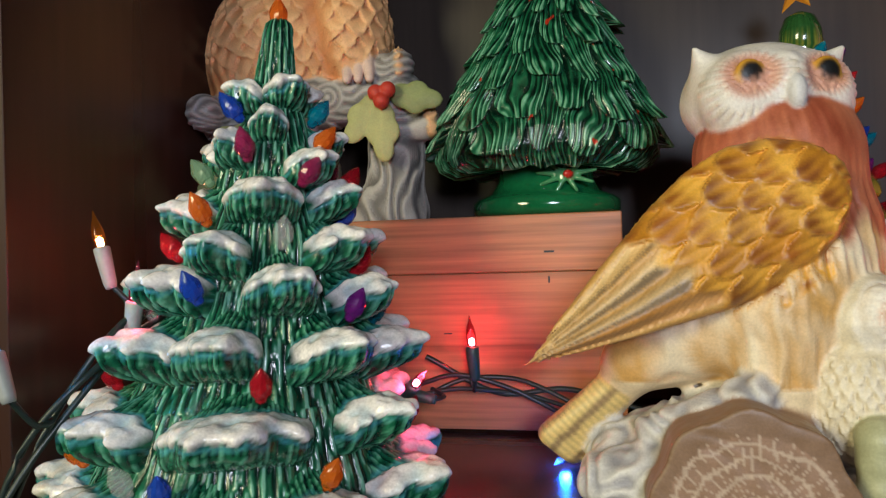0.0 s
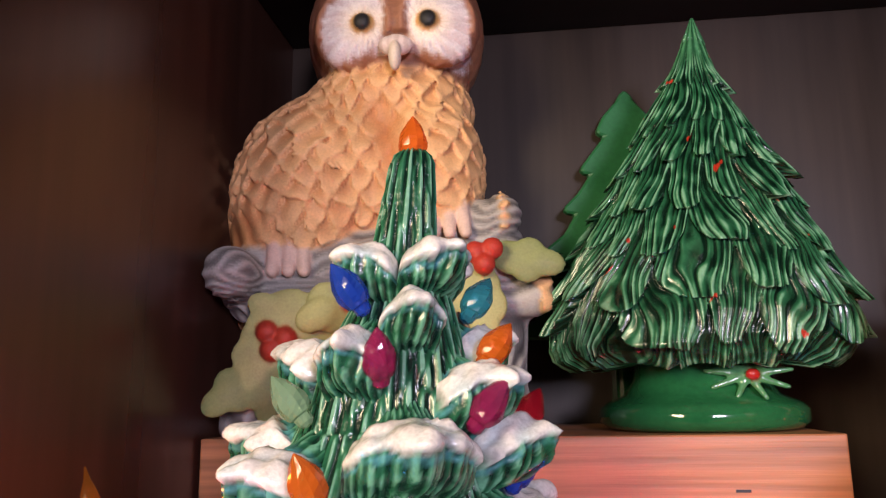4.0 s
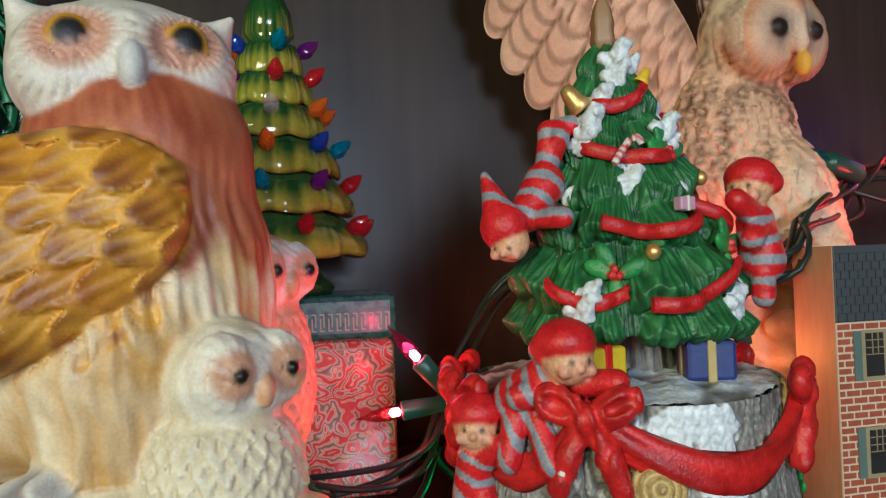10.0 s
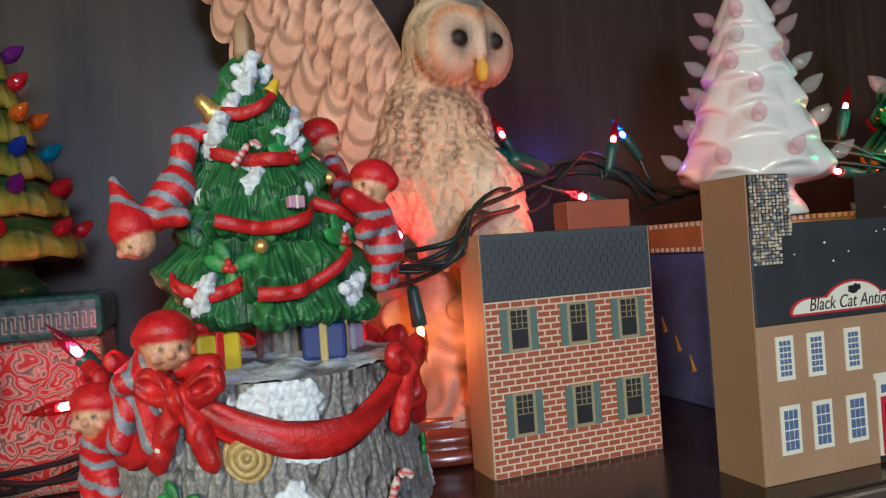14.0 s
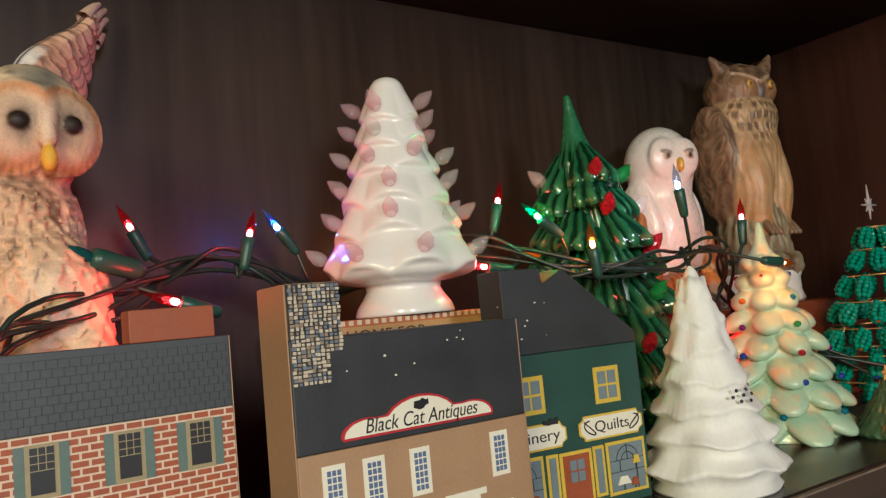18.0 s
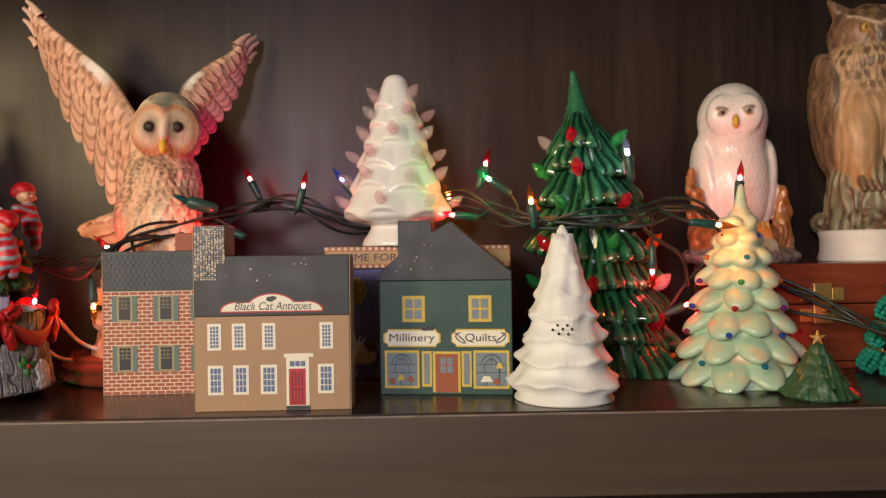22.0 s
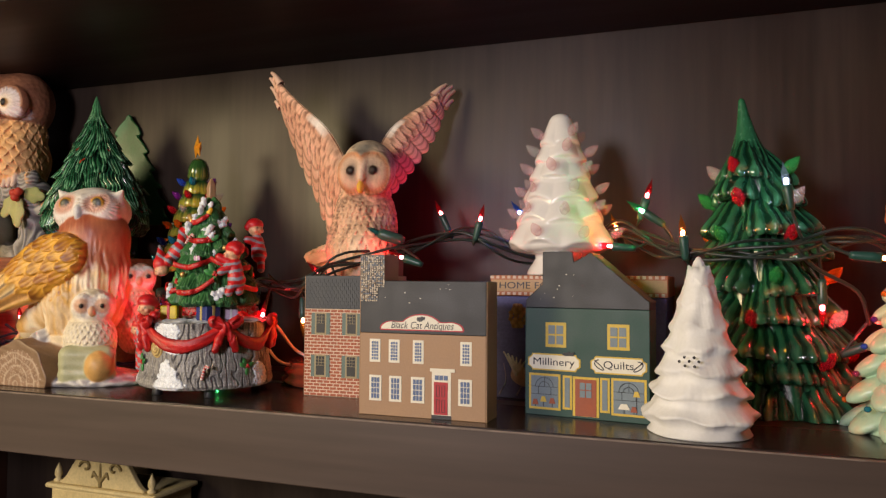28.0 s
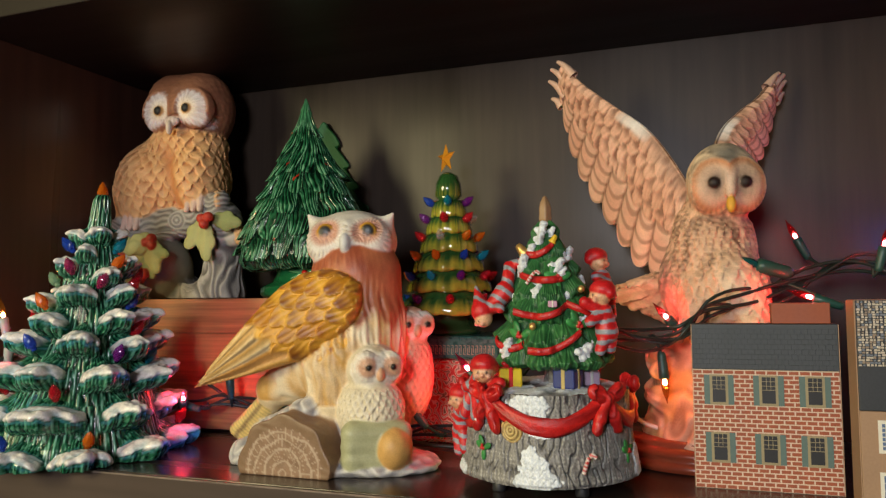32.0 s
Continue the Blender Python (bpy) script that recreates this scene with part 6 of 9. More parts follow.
    for bc, br, hc, hr, fd, pale, dark in (
        ((0.048, -0.006, 0.044), (0.026, 0.022, 0.030), (0.050, -0.005, 0.0765), 0.0205, (0.66, -0.75, 0), (0.74, 0.66, 0.50), (0.52, 0.42, 0.24)),
        ((0.055, 0.046, 0.068), (0.023, 0.021, 0.042), (0.057, 0.047, 0.1060), 0.0190, (0.75, -0.66, 0), (0.66, 0.42, 0.27), (0.46, 0.24, 0.14)),
    ):
        fd, hc, bc = np.array(fd), np.array(hc), np.array(bc)
        sd2 = np.array([-fd[1], fd[0], 0])
        c.ball(bc, br, pale, 0.003)
        c.ball(hc, (hr, hr, hr * 0.90), pale, 0.003)
        for sx in (-1, 1):
            e = hc + sd2 * sx * hr * 0.46 + fd * hr * 0.70 + (0, 0, hr * 0.12)
            c.ball(e - fd * 0.002, (hr * 0.50, hr * 0.40, hr * 0.58), pale, 0.0016)

        def down(p, col, bc=bc, hc=hc, fd=fd, sd2=sd2, hr=hr, pale=pale, dark=dark, br=br):
            on = (np.abs(col - np.array(pale, np.float32)).sum(1) < 0.05) & ((np.linalg.norm(p - hc, axis=1) < hr * 1.5) | (np.linalg.norm((p - bc) / np.array(br), axis=1) < 1.3))
            q = p - bc
            az = np.arctan2(q @ sd2, q @ fd)
            dv, du, own = shingles(az * br[0] + 0.001 * wave(p, 0.006), p[:, 2] + 0.0015 * wave(p, 0.008, 2.0), 0.0066, 0.0052)
            body = p[:, 2] < hc[2] - hr * 0.7
            rel = np.where(body, 0.0012 * (1 - dv) + 0.0003 * np.sin(9 * du), 0.0004 * wave(p, 0.002))
            new = np.where(body[:, None], mix(dark, pale, 1.3 - 0.8 * dv), mix(pale, dark, 0.25 + 0.4 * wave(p, 0.006)))
            for sx in (-1, 1):
                e = hc + sd2 * sx * hr * 0.46 + fd * hr * 0.9 + np.array([0, 0, hr * 0.12])
                x, y = (p - e) @ sd2, p[:, 2] - e[2]
                rad, ang = np.hypot(x, y), np.arctan2(y, x)
                face = ((p - hc) @ fd > hr * 0.3) & ~body
                ray = np.sin(18 * ang)
                new = np.where(face[:, None], mix(new, (0.82, 0.76, 0.66), np.clip((hr * 0.72 - rad) / (hr * 0.12), 0, 1)), new)
                new = np.where(face[:, None], mix(new, mix((0.52, 0.25, 0.14), (0.66, 0.42, 0.28), 0.5 + 0.5 * ray), np.clip((hr * 0.42 + 0.0007 * ray - rad) / (hr * 0.10), 0, 1)), new)
                rel = np.where(face, rel + 0.0005 * ray * np.clip(1 - rad / (hr * 0.7), 0, 1), rel)
            return np.where(on, rel, 0), np.where(on[:, None], new, col)

        c.carve(down, 0.004)
        for sx in (-1, 1):
            e = hc + sd2 * sx * hr * 0.46 + fd * hr * 0.70 + (0, 0, hr * 0.12)
            c.ball(e + fd * hr * 0.33, 0.0022, (0.01, 0.008, 0.008), 0.0005)
        c.ball(hc + fd * hr * 0.98 + (0, 0, -hr * 0.15), (0.0028, 0.0034, 0.0052), (0.66, 0.36, 0.20), 0.0012)
    c.flat(0.0)

    def paint(p, col):
        q = p - log
        face = (q[:, 1] < -0.0150) & (np.hypot(q[:, 0], q[:, 2] * 0.92) < 0.040)
        rad, ang = np.hypot(q[:, 0], q[:, 2]), np.arctan2(q[:, 2], q[:, 0])
        ring = (np.sin(rad * 900 + 2 * wave(p, 0.008)) > 0.80) | ((np.sin(ang * 40 + 3 * wave(p, 0.006)) > 0.90) & (rad > 0.008))
        out = col * (1 + 0.06 * wave(p, 0.010)[:, None])
        out[face] = np.array([0.29, 0.175, 0.105]) * (1 + 0.16 * wave(p[face], 0.004)[:, None])
        out[face & (rad > 0.0325)] = (0.22, 0.13, 0.07)
        out[face & ring & (rad < 0.033)] = (0.46, 0.34, 0.24)
        return out

    tagged(part("owl_figurine", c.mesh("owl_figurine", satin, paint), at=pose(0.1005, 0.370, 0)), "large painted porcelain owl with two chicks on a log", "figurine", "owl figurines")


mother_owl()


def flying_owl():
    t = thing("owl_figurine", pose(0.397, 0.470, 0), "pinkish tawny owl with raised wings on wooden base", "figurine", "owl figurines")
    c = Clay((-0.110, -0.075, 0.015), (0.070, 0.075, 0.262), 0.0013, (0.6, 0.4, 0.3))
    pale, rock = (0.74, 0.50, 0.38), (0.60, 0.42, 0.31)
    # rock and leaves
    c.rod((-0.002, 0.004, 0.018), (-0.004, 0.004, 0.060), 0.058, 0.044, rock, 0.008)
    c.rod((-0.004, 0.004, 0.055), (0.0, 0.0, 0.100), 0.040, 0.030, rock, 0.008)
    r = random.Random(14)
    for i in range(16):
        p = on_egg((0, 0.004, 0.060), (0.048, 0.048, 0.042), r.uniform(-130, 130), r.uniform(-35, 45))
        c.ball(p, (0.014, 0.004, 0.009), rock, 0.002, (0, r.uniform(-80, 80), r.uniform(-40, 40)))

    def stone(p, col):
        n = np.sin(360 * p[:, 2] + 200 * p[:, 0] + 8 * wave(p, 0.016)) * 0.5 + 0.7 * wave(p, 0.007, 3.0)
        return 0.0013 * n, mix(mix((0.26, 0.16, 0.10), (0.70, 0.50, 0.37), 0.5 + 0.55 * n), (0.46, 0.31, 0.10), 0.6 * (wave(p, 0.020, 6.0) > 0.35))

    c.carve(stone, 0.005)
    # body, legs, tail
    c.ball((0.000, 0.008, 0.158), (0.033, 0.032, 0.058), pale, 0.006)
    c.ball((-0.010, 0.010, 0.140), (0.032, 0.030, 0.038), pale, 0.006)
    c.ball((0.012, -0.012, 0.135), (0.023, 0.024, 0.032), pale, 0.006)
    c.rod((-0.010, -0.012, 0.135), (-0.014, -0.022, 0.108), 0.016, 0.011, pale, 0.006)
    c.rod((0.024, -0.014, 0.135), (0.028, -0.026, 0.108), 0.016, 0.011, pale, 0.006)
    for x in (-0.016, 0.028):
        for k in (-1, 0, 1):
            c.rod((x + k * 0.006, -0.028, 0.108), (x + k * 0.009, -0.040, 0.096), 0.0048, 0.0028, (0.66, 0.46, 0.36), 0.002)
    for k in range(6):
        b = np.array([-0.084 + k * 0.009, 0.042 + k * 0.003, 0.131 - k * 0.004])
        c.rod((-0.012, 0.030, 0.150), b, 0.0100, 0.0060, pale, 0.002)
    h = np.array([0.0090, -0.0030, 0.2180])
    f, sd = np.array([0.18, -0.983, -0.04]), np.array([0.983, 0.18, 0])
    c.ball(h + (0, 0, 0.001), (0.0275, 0.0285, 0.0300), pale, 0.008)
    for sx in (-1, 1):
        c.ball(h + sd * sx * 0.0115 + f * 0.0150 + (0, 0, -0.004), (0.0165, 0.0120, 0.0205), pale, 0.003, (0, 0, 10))
    c.rod(h + f * 0.024 + (0, 0, 0.012), h + f * 0.0290 + (0, 0, -0.010), 0.0045, 0.0040, pale, 0.004)
    eyes = [h + sd * sx * 0.0112 + f * 0.0255 + np.array([0, 0, -0.0025]) for sx in (-1, 1)]

    def coat(p, col):
        on = np.abs(col - np.array(pale, np.float32)).sum(1) < 0.08
        q = p - h
        x, y, z = q @ sd, q @ f, q[:, 2]
        top = np.linalg.norm(q, axis=1) < 0.038
        dv, du, own = shingles(np.arctan2(p[:, 0], -p[:, 1]) * 0.036 + 0.002 * wave(p, 0.01), p[:, 2] + 0.002 * wave(p, 0.012), 0.0085, 0.0088)
        dash = np.clip((wave(p * np.array([0.8, 0.8, 2.0]), 0.0024, 4.0) + 0.35 * wave(p, 0.011, 6.0) - 0.22) * 5, 0, 1)
        chest = np.clip((p[:, 2] - 0.135) / 0.02, 0, 1)
        new = mix((0.78, 0.55, 0.39), (0.58, 0.33, 0.19), 0.6 * dv - 0.1 + 0.35 * wave(p, 0.02))
        new = mix(new, (0.13, 0.075, 0.045), dash * (0.3 + 0.7 * chest))
        new = mix(new, (0.84, 0.72, 0.58), 0.8 * np.exp(-(((p[:, 0] - 0.014) / 0.016) ** 2 + ((p[:, 2] - 0.130) / 0.022) ** 2)))
        ruff = np.exp(-(((p[:, 2] - 0.186) / 0.006) ** 2)) * (wave(p, 0.0032, 2.0) > 0.15) * (p[:, 1] < 0.02)
        new = mix(new, (0.26, 0.16, 0.11), 0.75 * ruff)
        rel = 0.0018 * (0.9 - dv)
        disc = np.minimum(np.hypot((x - 0.0110) / 0.0165, (z + 0.005) / 0.0215), np.hypot((x + 0.0110) / 0.0165, (z + 0.005) / 0.0215))
        front = top & (y > 0.002)
        face = np.clip((1.0 - disc) / 0.06, 0, 1) * front
        speck = 0.6 * wave(p, 0.0055, 7.0) + 0.6 * wave(p, 0.0024, 3.0)
        crown = mix(mix((0.80, 0.68, 0.50), (0.22, 0.18, 0.13), 0.05 + 1.1 * speck), (0.18, 0.19, 0.18), 0.9 * np.exp(-((x / (0.0035 + 0.45 * np.clip(z - 0.004, 0, 1))) ** 4 + ((z - 0.016) / 0.012) ** 4)) * front)
        new = np.where((top & (z > -0.012))[:, None], crown, new)
        rays = np.sin(40 * np.arctan2(z, np.abs(x) - 0.012))
        orange = mix((0.72, 0.35, 0.16), (0.44, 0.18, 0.07), 0.5 + 0.5 * rays)
        inner = mix((0.66, 0.48, 0.36), (0.22, 0.17, 0.14), (1.75 + 0.25 * rays - np.minimum(np.hypot((np.abs(x) - 0.0090) * 0.9, (z + 0.0035) * 0.8), 0.02) / 0.0060) * 0.75)
        inner = mix(inner, (0.80, 0.62, 0.50), np.exp(-((x / 0.0036) ** 2)))
        new = mix(new, mix(inner, orange, (disc - 0.66) / 0.25), face)
        rim = np.exp(-(((disc - 1.0) / 0.07) ** 2)) * front
        rel = np.where(top, 0.0012 * rim + 0.0003 * face * rays + 0.0003 * speck * (1 - face), rel)
        new = mix(new, (0.22, 0.14, 0.10), 0.6 * rim * (rays > 0.1))
        return np.where(on, rel, 0), np.where(on[:, None], new, col)

    c.carve(coat, 0.005)
    for e in eyes:
        c.ball(e + f * 0.0012, (0.0048, 0.0034, 0.0045), (0.016, 0.006, 0.004), 0.0006)
    c.ball(h + f * 0.0300 + (0, 0, -0.0195), (0.0036, 0.0046, 0.0064), (0.78, 0.46, 0.05), 0.0008)
    pieces = [c.skin(lambda p, col: col * np.array([0.96, 0.86, 0.78]) * (1 + 0.14 * wave(p, 0.007)[:, None]))]
    # wings: two curved sheets of overlapping feathers, with fingers at the tip
    for arm, trail, lay in (
        (((-0.010, 0.010, 0.200), (-0.022, 0.008, 0.229), (-0.047, 0.010, 0.267), (-0.080, 0.014, 0.295), (-0.104, 0.016, 0.316), (-0.119, 0.018, 0.334)), ((-0.012, 0.018, 0.140), (-0.058, 0.044, 0.154), (-0.088, 0.062, 0.198), (-0.108, 0.066, 0.231), (-0.122, 0.058, 0.272), (-0.1265, 0.030, 0.322)), (-0.62, -0.78, 0.05)),
        (((0.006, 0.020, 0.205), (0.002, 0.034, 0.243), (0.010, 0.046, 0.270), (0.026, 0.058, 0.288), (0.042, 0.070, 0.302), (0.055, 0.082, 0.320)), ((0.014, 0.024, 0.185), (0.025, 0.046, 0.210), (0.037, 0.066, 0.238), (0.047, 0.080, 0.262), (0.054, 0.090, 0.288), (0.058, 0.091, 0.314)), (0.86, -0.50, 0.05)),
    ):
        n, m = 150, 64
        line = lambda pts: np.stack([np.interp(np.linspace(0, 1, n), np.linspace(0, 1, len(smooth_line(pts, 0.002))), smooth_line(pts, 0.002)[:, i]) for i in range(3)], 1)
        a, b, lay = line(arm), line(trail), np.array(lay)
        U, W = np.meshgrid(np.linspace(0, 1, n), np.linspace(0, 1, m), indexing="ij")
        lane = np.abs(np.sin(U * math.pi * 10)) ** 0.6
        reach = W * (0.90 + 0.13 * lane)
        P = a[:, None] * (1 - reach[..., None]) + b[:, None] * reach[..., None]
        wide = np.linalg.norm(b - a, axis=1)[:, None] * np.ones_like(U)
        jit = 0.0030 * wave(P, 0.014, 3.0) + 0.0010 * wave(P, 0.005, 8.0)
        dv, du, own = shingles(U * 0.165 + jit, (1 - reach) * np.maximum(wide, 0.012) + jit, 0.0104, 0.0135)
        long = np.clip((W - 0.50 - 0.05 * wave(P, 0.01)) / 0.04, 0, 1)
        gap = np.clip(1 - np.abs(np.sin(U * math.pi * 10)) * 3.2, 0, 1)
        core = np.sin(W**0.8 * math.pi)
        thick = 0.0042 * np.sqrt(np.clip(1 - W, 0, 1)) * np.sqrt(np.clip(W * 9, 0, 1)) + 0.0010
        thick *= np.clip((1 - U) * 14, 0.25, 1)
        front = P + lay * (thick + ((1 - long) * 0.0017 * np.clip(1 - dv / 1.4, 0, 1) - long * 0.0012 * gap) * core + 0.006 * core * (1 - U))[..., None]
        back = P - lay * (thick - 0.006 * core * (1 - U))[..., None]
        barb = np.sin(10 * du + 4 * own)
        edge = np.clip(dv / 0.16, 0, 1)
        covert = mix(mix((0.84, 0.60, 0.46), (0.62, 0.35, 0.23), 0.35 + 0.4 * wave(P, 0.02) + 0.15 * barb), (0.27, 0.15, 0.10), (0.65 + 0.4 * own) * np.clip((dv - 0.60) / 0.5, 0, 1) + 0.80 * np.clip((np.abs(du) - 0.72) * 5, 0, 1) + 0.15 * np.clip((0.16 - np.abs(du)) * 8, 0, 1))
        bars = np.clip(np.sin(W * 42 + 2 * wave(P, 0.02) + 5 * np.sin(np.floor(U * 10) * 2.1)) * 2 - 0.6, 0, 1)
        flight = mix(mix((0.86, 0.64, 0.50), (0.70, 0.44, 0.32), 0.5 + 0.5 * wave(P, 0.015)), (0.25, 0.14, 0.09), np.clip(0.6 * bars + 0.9 * gap, 0, 1))
        tone = mix(covert, flight, long) * np.array([1.0, 0.88, 0.80])
        tone = mix(tone, (0.30, 0.165, 0.10), 0.75 * np.clip((0.16 - W) / 0.08, 0, 1) * np.clip((0.62 - U) / 0.1, 0, 1) * (0.7 + 0.6 * wave(P, 0.006)))
        tone = mix(tone, (0.86, 0.82, 0.76), 0.9 * np.clip((0.10 - W) / 0.03, 0, 1) * np.clip(1 - np.abs(U - 0.50) / 0.10, 0, 1) ** 0.5)
        grid = np.arange(n * m).reshape(n, m)
        q = np.stack([grid[:-1, :-1], grid[1:, :-1], grid[1:, 1:], grid[:-1, 1:]], -1).reshape(-1, 4)
        rim = [grid[0, :], grid[:, -1], grid[-1, ::-1], grid[::-1, 0]]
        loop = np.concatenate([k[:-1] for k in rim])
        nxt = np.roll(loop, -1)
        k = n * m
        faces = np.vstack([q, (q + k)[:, ::-1], np.stack([nxt, loop, loop + k, nxt + k], -1)])
        flip = np.dot(np.cross(front[1, 1] - front[1, 0], front[2, 1] - front[1, 1]), lay) > 0
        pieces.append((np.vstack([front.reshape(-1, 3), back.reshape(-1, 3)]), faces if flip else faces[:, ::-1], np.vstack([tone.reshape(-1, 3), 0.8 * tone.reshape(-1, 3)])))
        way = (a[-1] - a[-12]) / np.linalg.norm(a[-1] - a[-12])
        for off, ln in ((0.0, 0.022), (0.33, 0.026), (0.66, 0.024), (1.0, 0.014)):
            p0 = a[-14] * (1 - off) + b[-14] * off
            v, fq = tube([p0, p0 + way * ln * 0.6, p0 + way * ln + (b[-1] - a[-1]) * 0.15], (0.0046, 0.0016), 8, 0.001)
            pieces.append((v, fq, np.repeat(np.array([(0.70, 0.46, 0.34)]), len(v), 0)))
    v, q = joined(*[(k[0], k[1]) for k in pieces])
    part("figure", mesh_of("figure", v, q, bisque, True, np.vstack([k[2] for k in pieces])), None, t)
    prof = [(0.001, 0), (0.074, 0), (0.078, 0.002), (0.079, 0.005), (0.0755, 0.008), (0.0745, 0.0095), (0.0765, 0.012), (0.076, 0.015), (0.0715, 0.0175), (0.0705, 0.019), (0.0715, 0.021), (0.070, 0.023), (0.001, 0.0232)]
    base = mesh_of("wooden_base", *lathe(prof, 72), mahogany)
    part("wooden_base", base, None, t, "turned glossy mahogany base", Matrix.Translation((-0.010, 0.012, 0)) @ Matrix.Diagonal((1, 0.9, 1, 1)))


flying_owl()


def snowy_owl():
    c = Clay((-0.075, -0.06, -0.002), (0.08, 0.06, 0.180), 0.00115, (0.75, 0.7, 0.68))
    white, brown, grey = (0.78, 0.74, 0.70), (0.42, 0.17, 0.06), (0.22, 0.19, 0.18)
    c.ball((0.002, -0.004, 0.006), (0.066, 0.042, 0.014), grey, 0.004)
    for pts, ra in ((((-0.046, -0.012, 0.005), (-0.050, -0.014, 0.030), (-0.044, -0.014, 0.046), (-0.050, -0.014, 0.064), (-0.056, -0.014, 0.070), (-0.055, -0.012, 0.086)), 0.0105), (((0.050, -0.012, 0.004), (0.044, -0.014, 0.028), (0.048, -0.012, 0.048), (0.046, -0.012, 0.066)), 0.0115), (((-0.05, -0.018, 0.020), (-0.02, -0.020, 0.027), (0.02, -0.020, 0.025), (0.05, -0.018, 0.020)), 0.0105), (((-0.046, -0.014, 0.045), (-0.058, -0.018, 0.046)), 0.005)):
        for k, (a, b) in enumerate(zip(pts, pts[1:])):
            c.rod(a, b, ra * (1 - 0.11 * k), ra * (1 - 0.11 * (k + 1)), brown, 0.003)

    def bark(p, col):
        n = np.sin(700 * p[:, 0] + 6 * wave(p, 0.012)) * 0.6 + 0.6 * wave(p, 0.004, 3.0)
        rock = p[:, 2] < 0.014
        return 0.0009 * n, np.where(rock[:, None], mix((0.11, 0.085, 0.075), (0.34, 0.26, 0.23), 0.5 + 0.5 * n), mix((0.20, 0.065, 0.02), (0.50, 0.21, 0.065), 0.5 + 0.5 * n))

    c.carve(bark, 0.004)
    c.ball((0.0, 0.004, 0.076), (0.0400, 0.036, 0.058), white, 0.004)
    for s in (-1, 1):
        c.ball((s * 0.0325, 0.006, 0.072), (0.013, 0.026, 0.047), white, 0.0035, (0, s * 8, 0))
    c.ball((-0.003, -0.001, 0.136), (0.0380, 0.0345, 0.0360), white, 0.012)
    f, sd = np.array([-0.30, -0.95, 0]), np.array([0.95, -0.30, 0])
    h = np.array([-0.004, -0.003, 0.138])
    for s in (-1, 1):
        d = h + sd * s * 0.0140 + f * 0.0262 + (0, 0, 0.001)
        c.ball(d, (0.0145, 0.0066, 0.0165), (0.77, 0.72, 0.68), 0.006, (0, 0, -17))
        e = d + f * 0.0062 - sd * s * 0.001
        c.ball(e, (0.0052, 0.0028, 0.0030), (0.40, 0.30, 0.20), 0.0012, (0, s * 16, -17))
        c.ball(e + f * 0.0018, 0.0021, (0.012, 0.01, 0.01), 0.0005)
        c.ball(e + (0, 0, 0.0036), (0.0068, 0.0034, 0.0018), (0.34, 0.26, 0.22), 0.0010, (0, s * -9, -17))
    c.ball(h + f * 0.0355 + (0, 0, -0.0075), (0.0034, 0.0040, 0.0064), (0.68, 0.36, 0.05), 0.0008)
    r = random.Random(21)

    def plumage(p, col):
        dv, du, own = shingles(np.arctan2(p[:, 0], 0.004 - p[:, 1]) * 0.04, p[:, 2] + 0.0012 * wave(p, 0.01), 0.0072, 0.0066)
        on = (p[:, 2] > 0.045) & (p[:, 2] < 0.122) & (col[:, 0] > 0.7)
        return np.where(on, 0.0003 * (0.9 - dv), 0), col

    c.carve(plumage, 0.004)
    for x in (-0.014, 0.016):
        for k in (-1, 0, 1):
            c.rod((x + k * 0.005, -0.030, 0.036), (x + k * 0.0065, -0.035, 0.024), 0.0030, 0.0022, (0.60, 0.30, 0.08), 0.001)
    leaf(c, (0.014, -0.036, 0.026), 0.032, 30, 60, (0.55, 0.50, 0.30), 0.7)
    leaf(c, (0.006, -0.034, 0.028), 0.022, 50, 10, (0.62, 0.28, 0.06), 0.7)
    c.flat(0.0)
    tagged(part("owl_figurine", c.mesh("owl_figurine", porcelain), at=pose(0.928, 0.521, 0.0918) @ Matrix.Diagonal((0.85, 0.90, 1.0, 1))), "white glazed snowy owl on a brown branch", "figurine", "owl figurines")


snowy_owl()


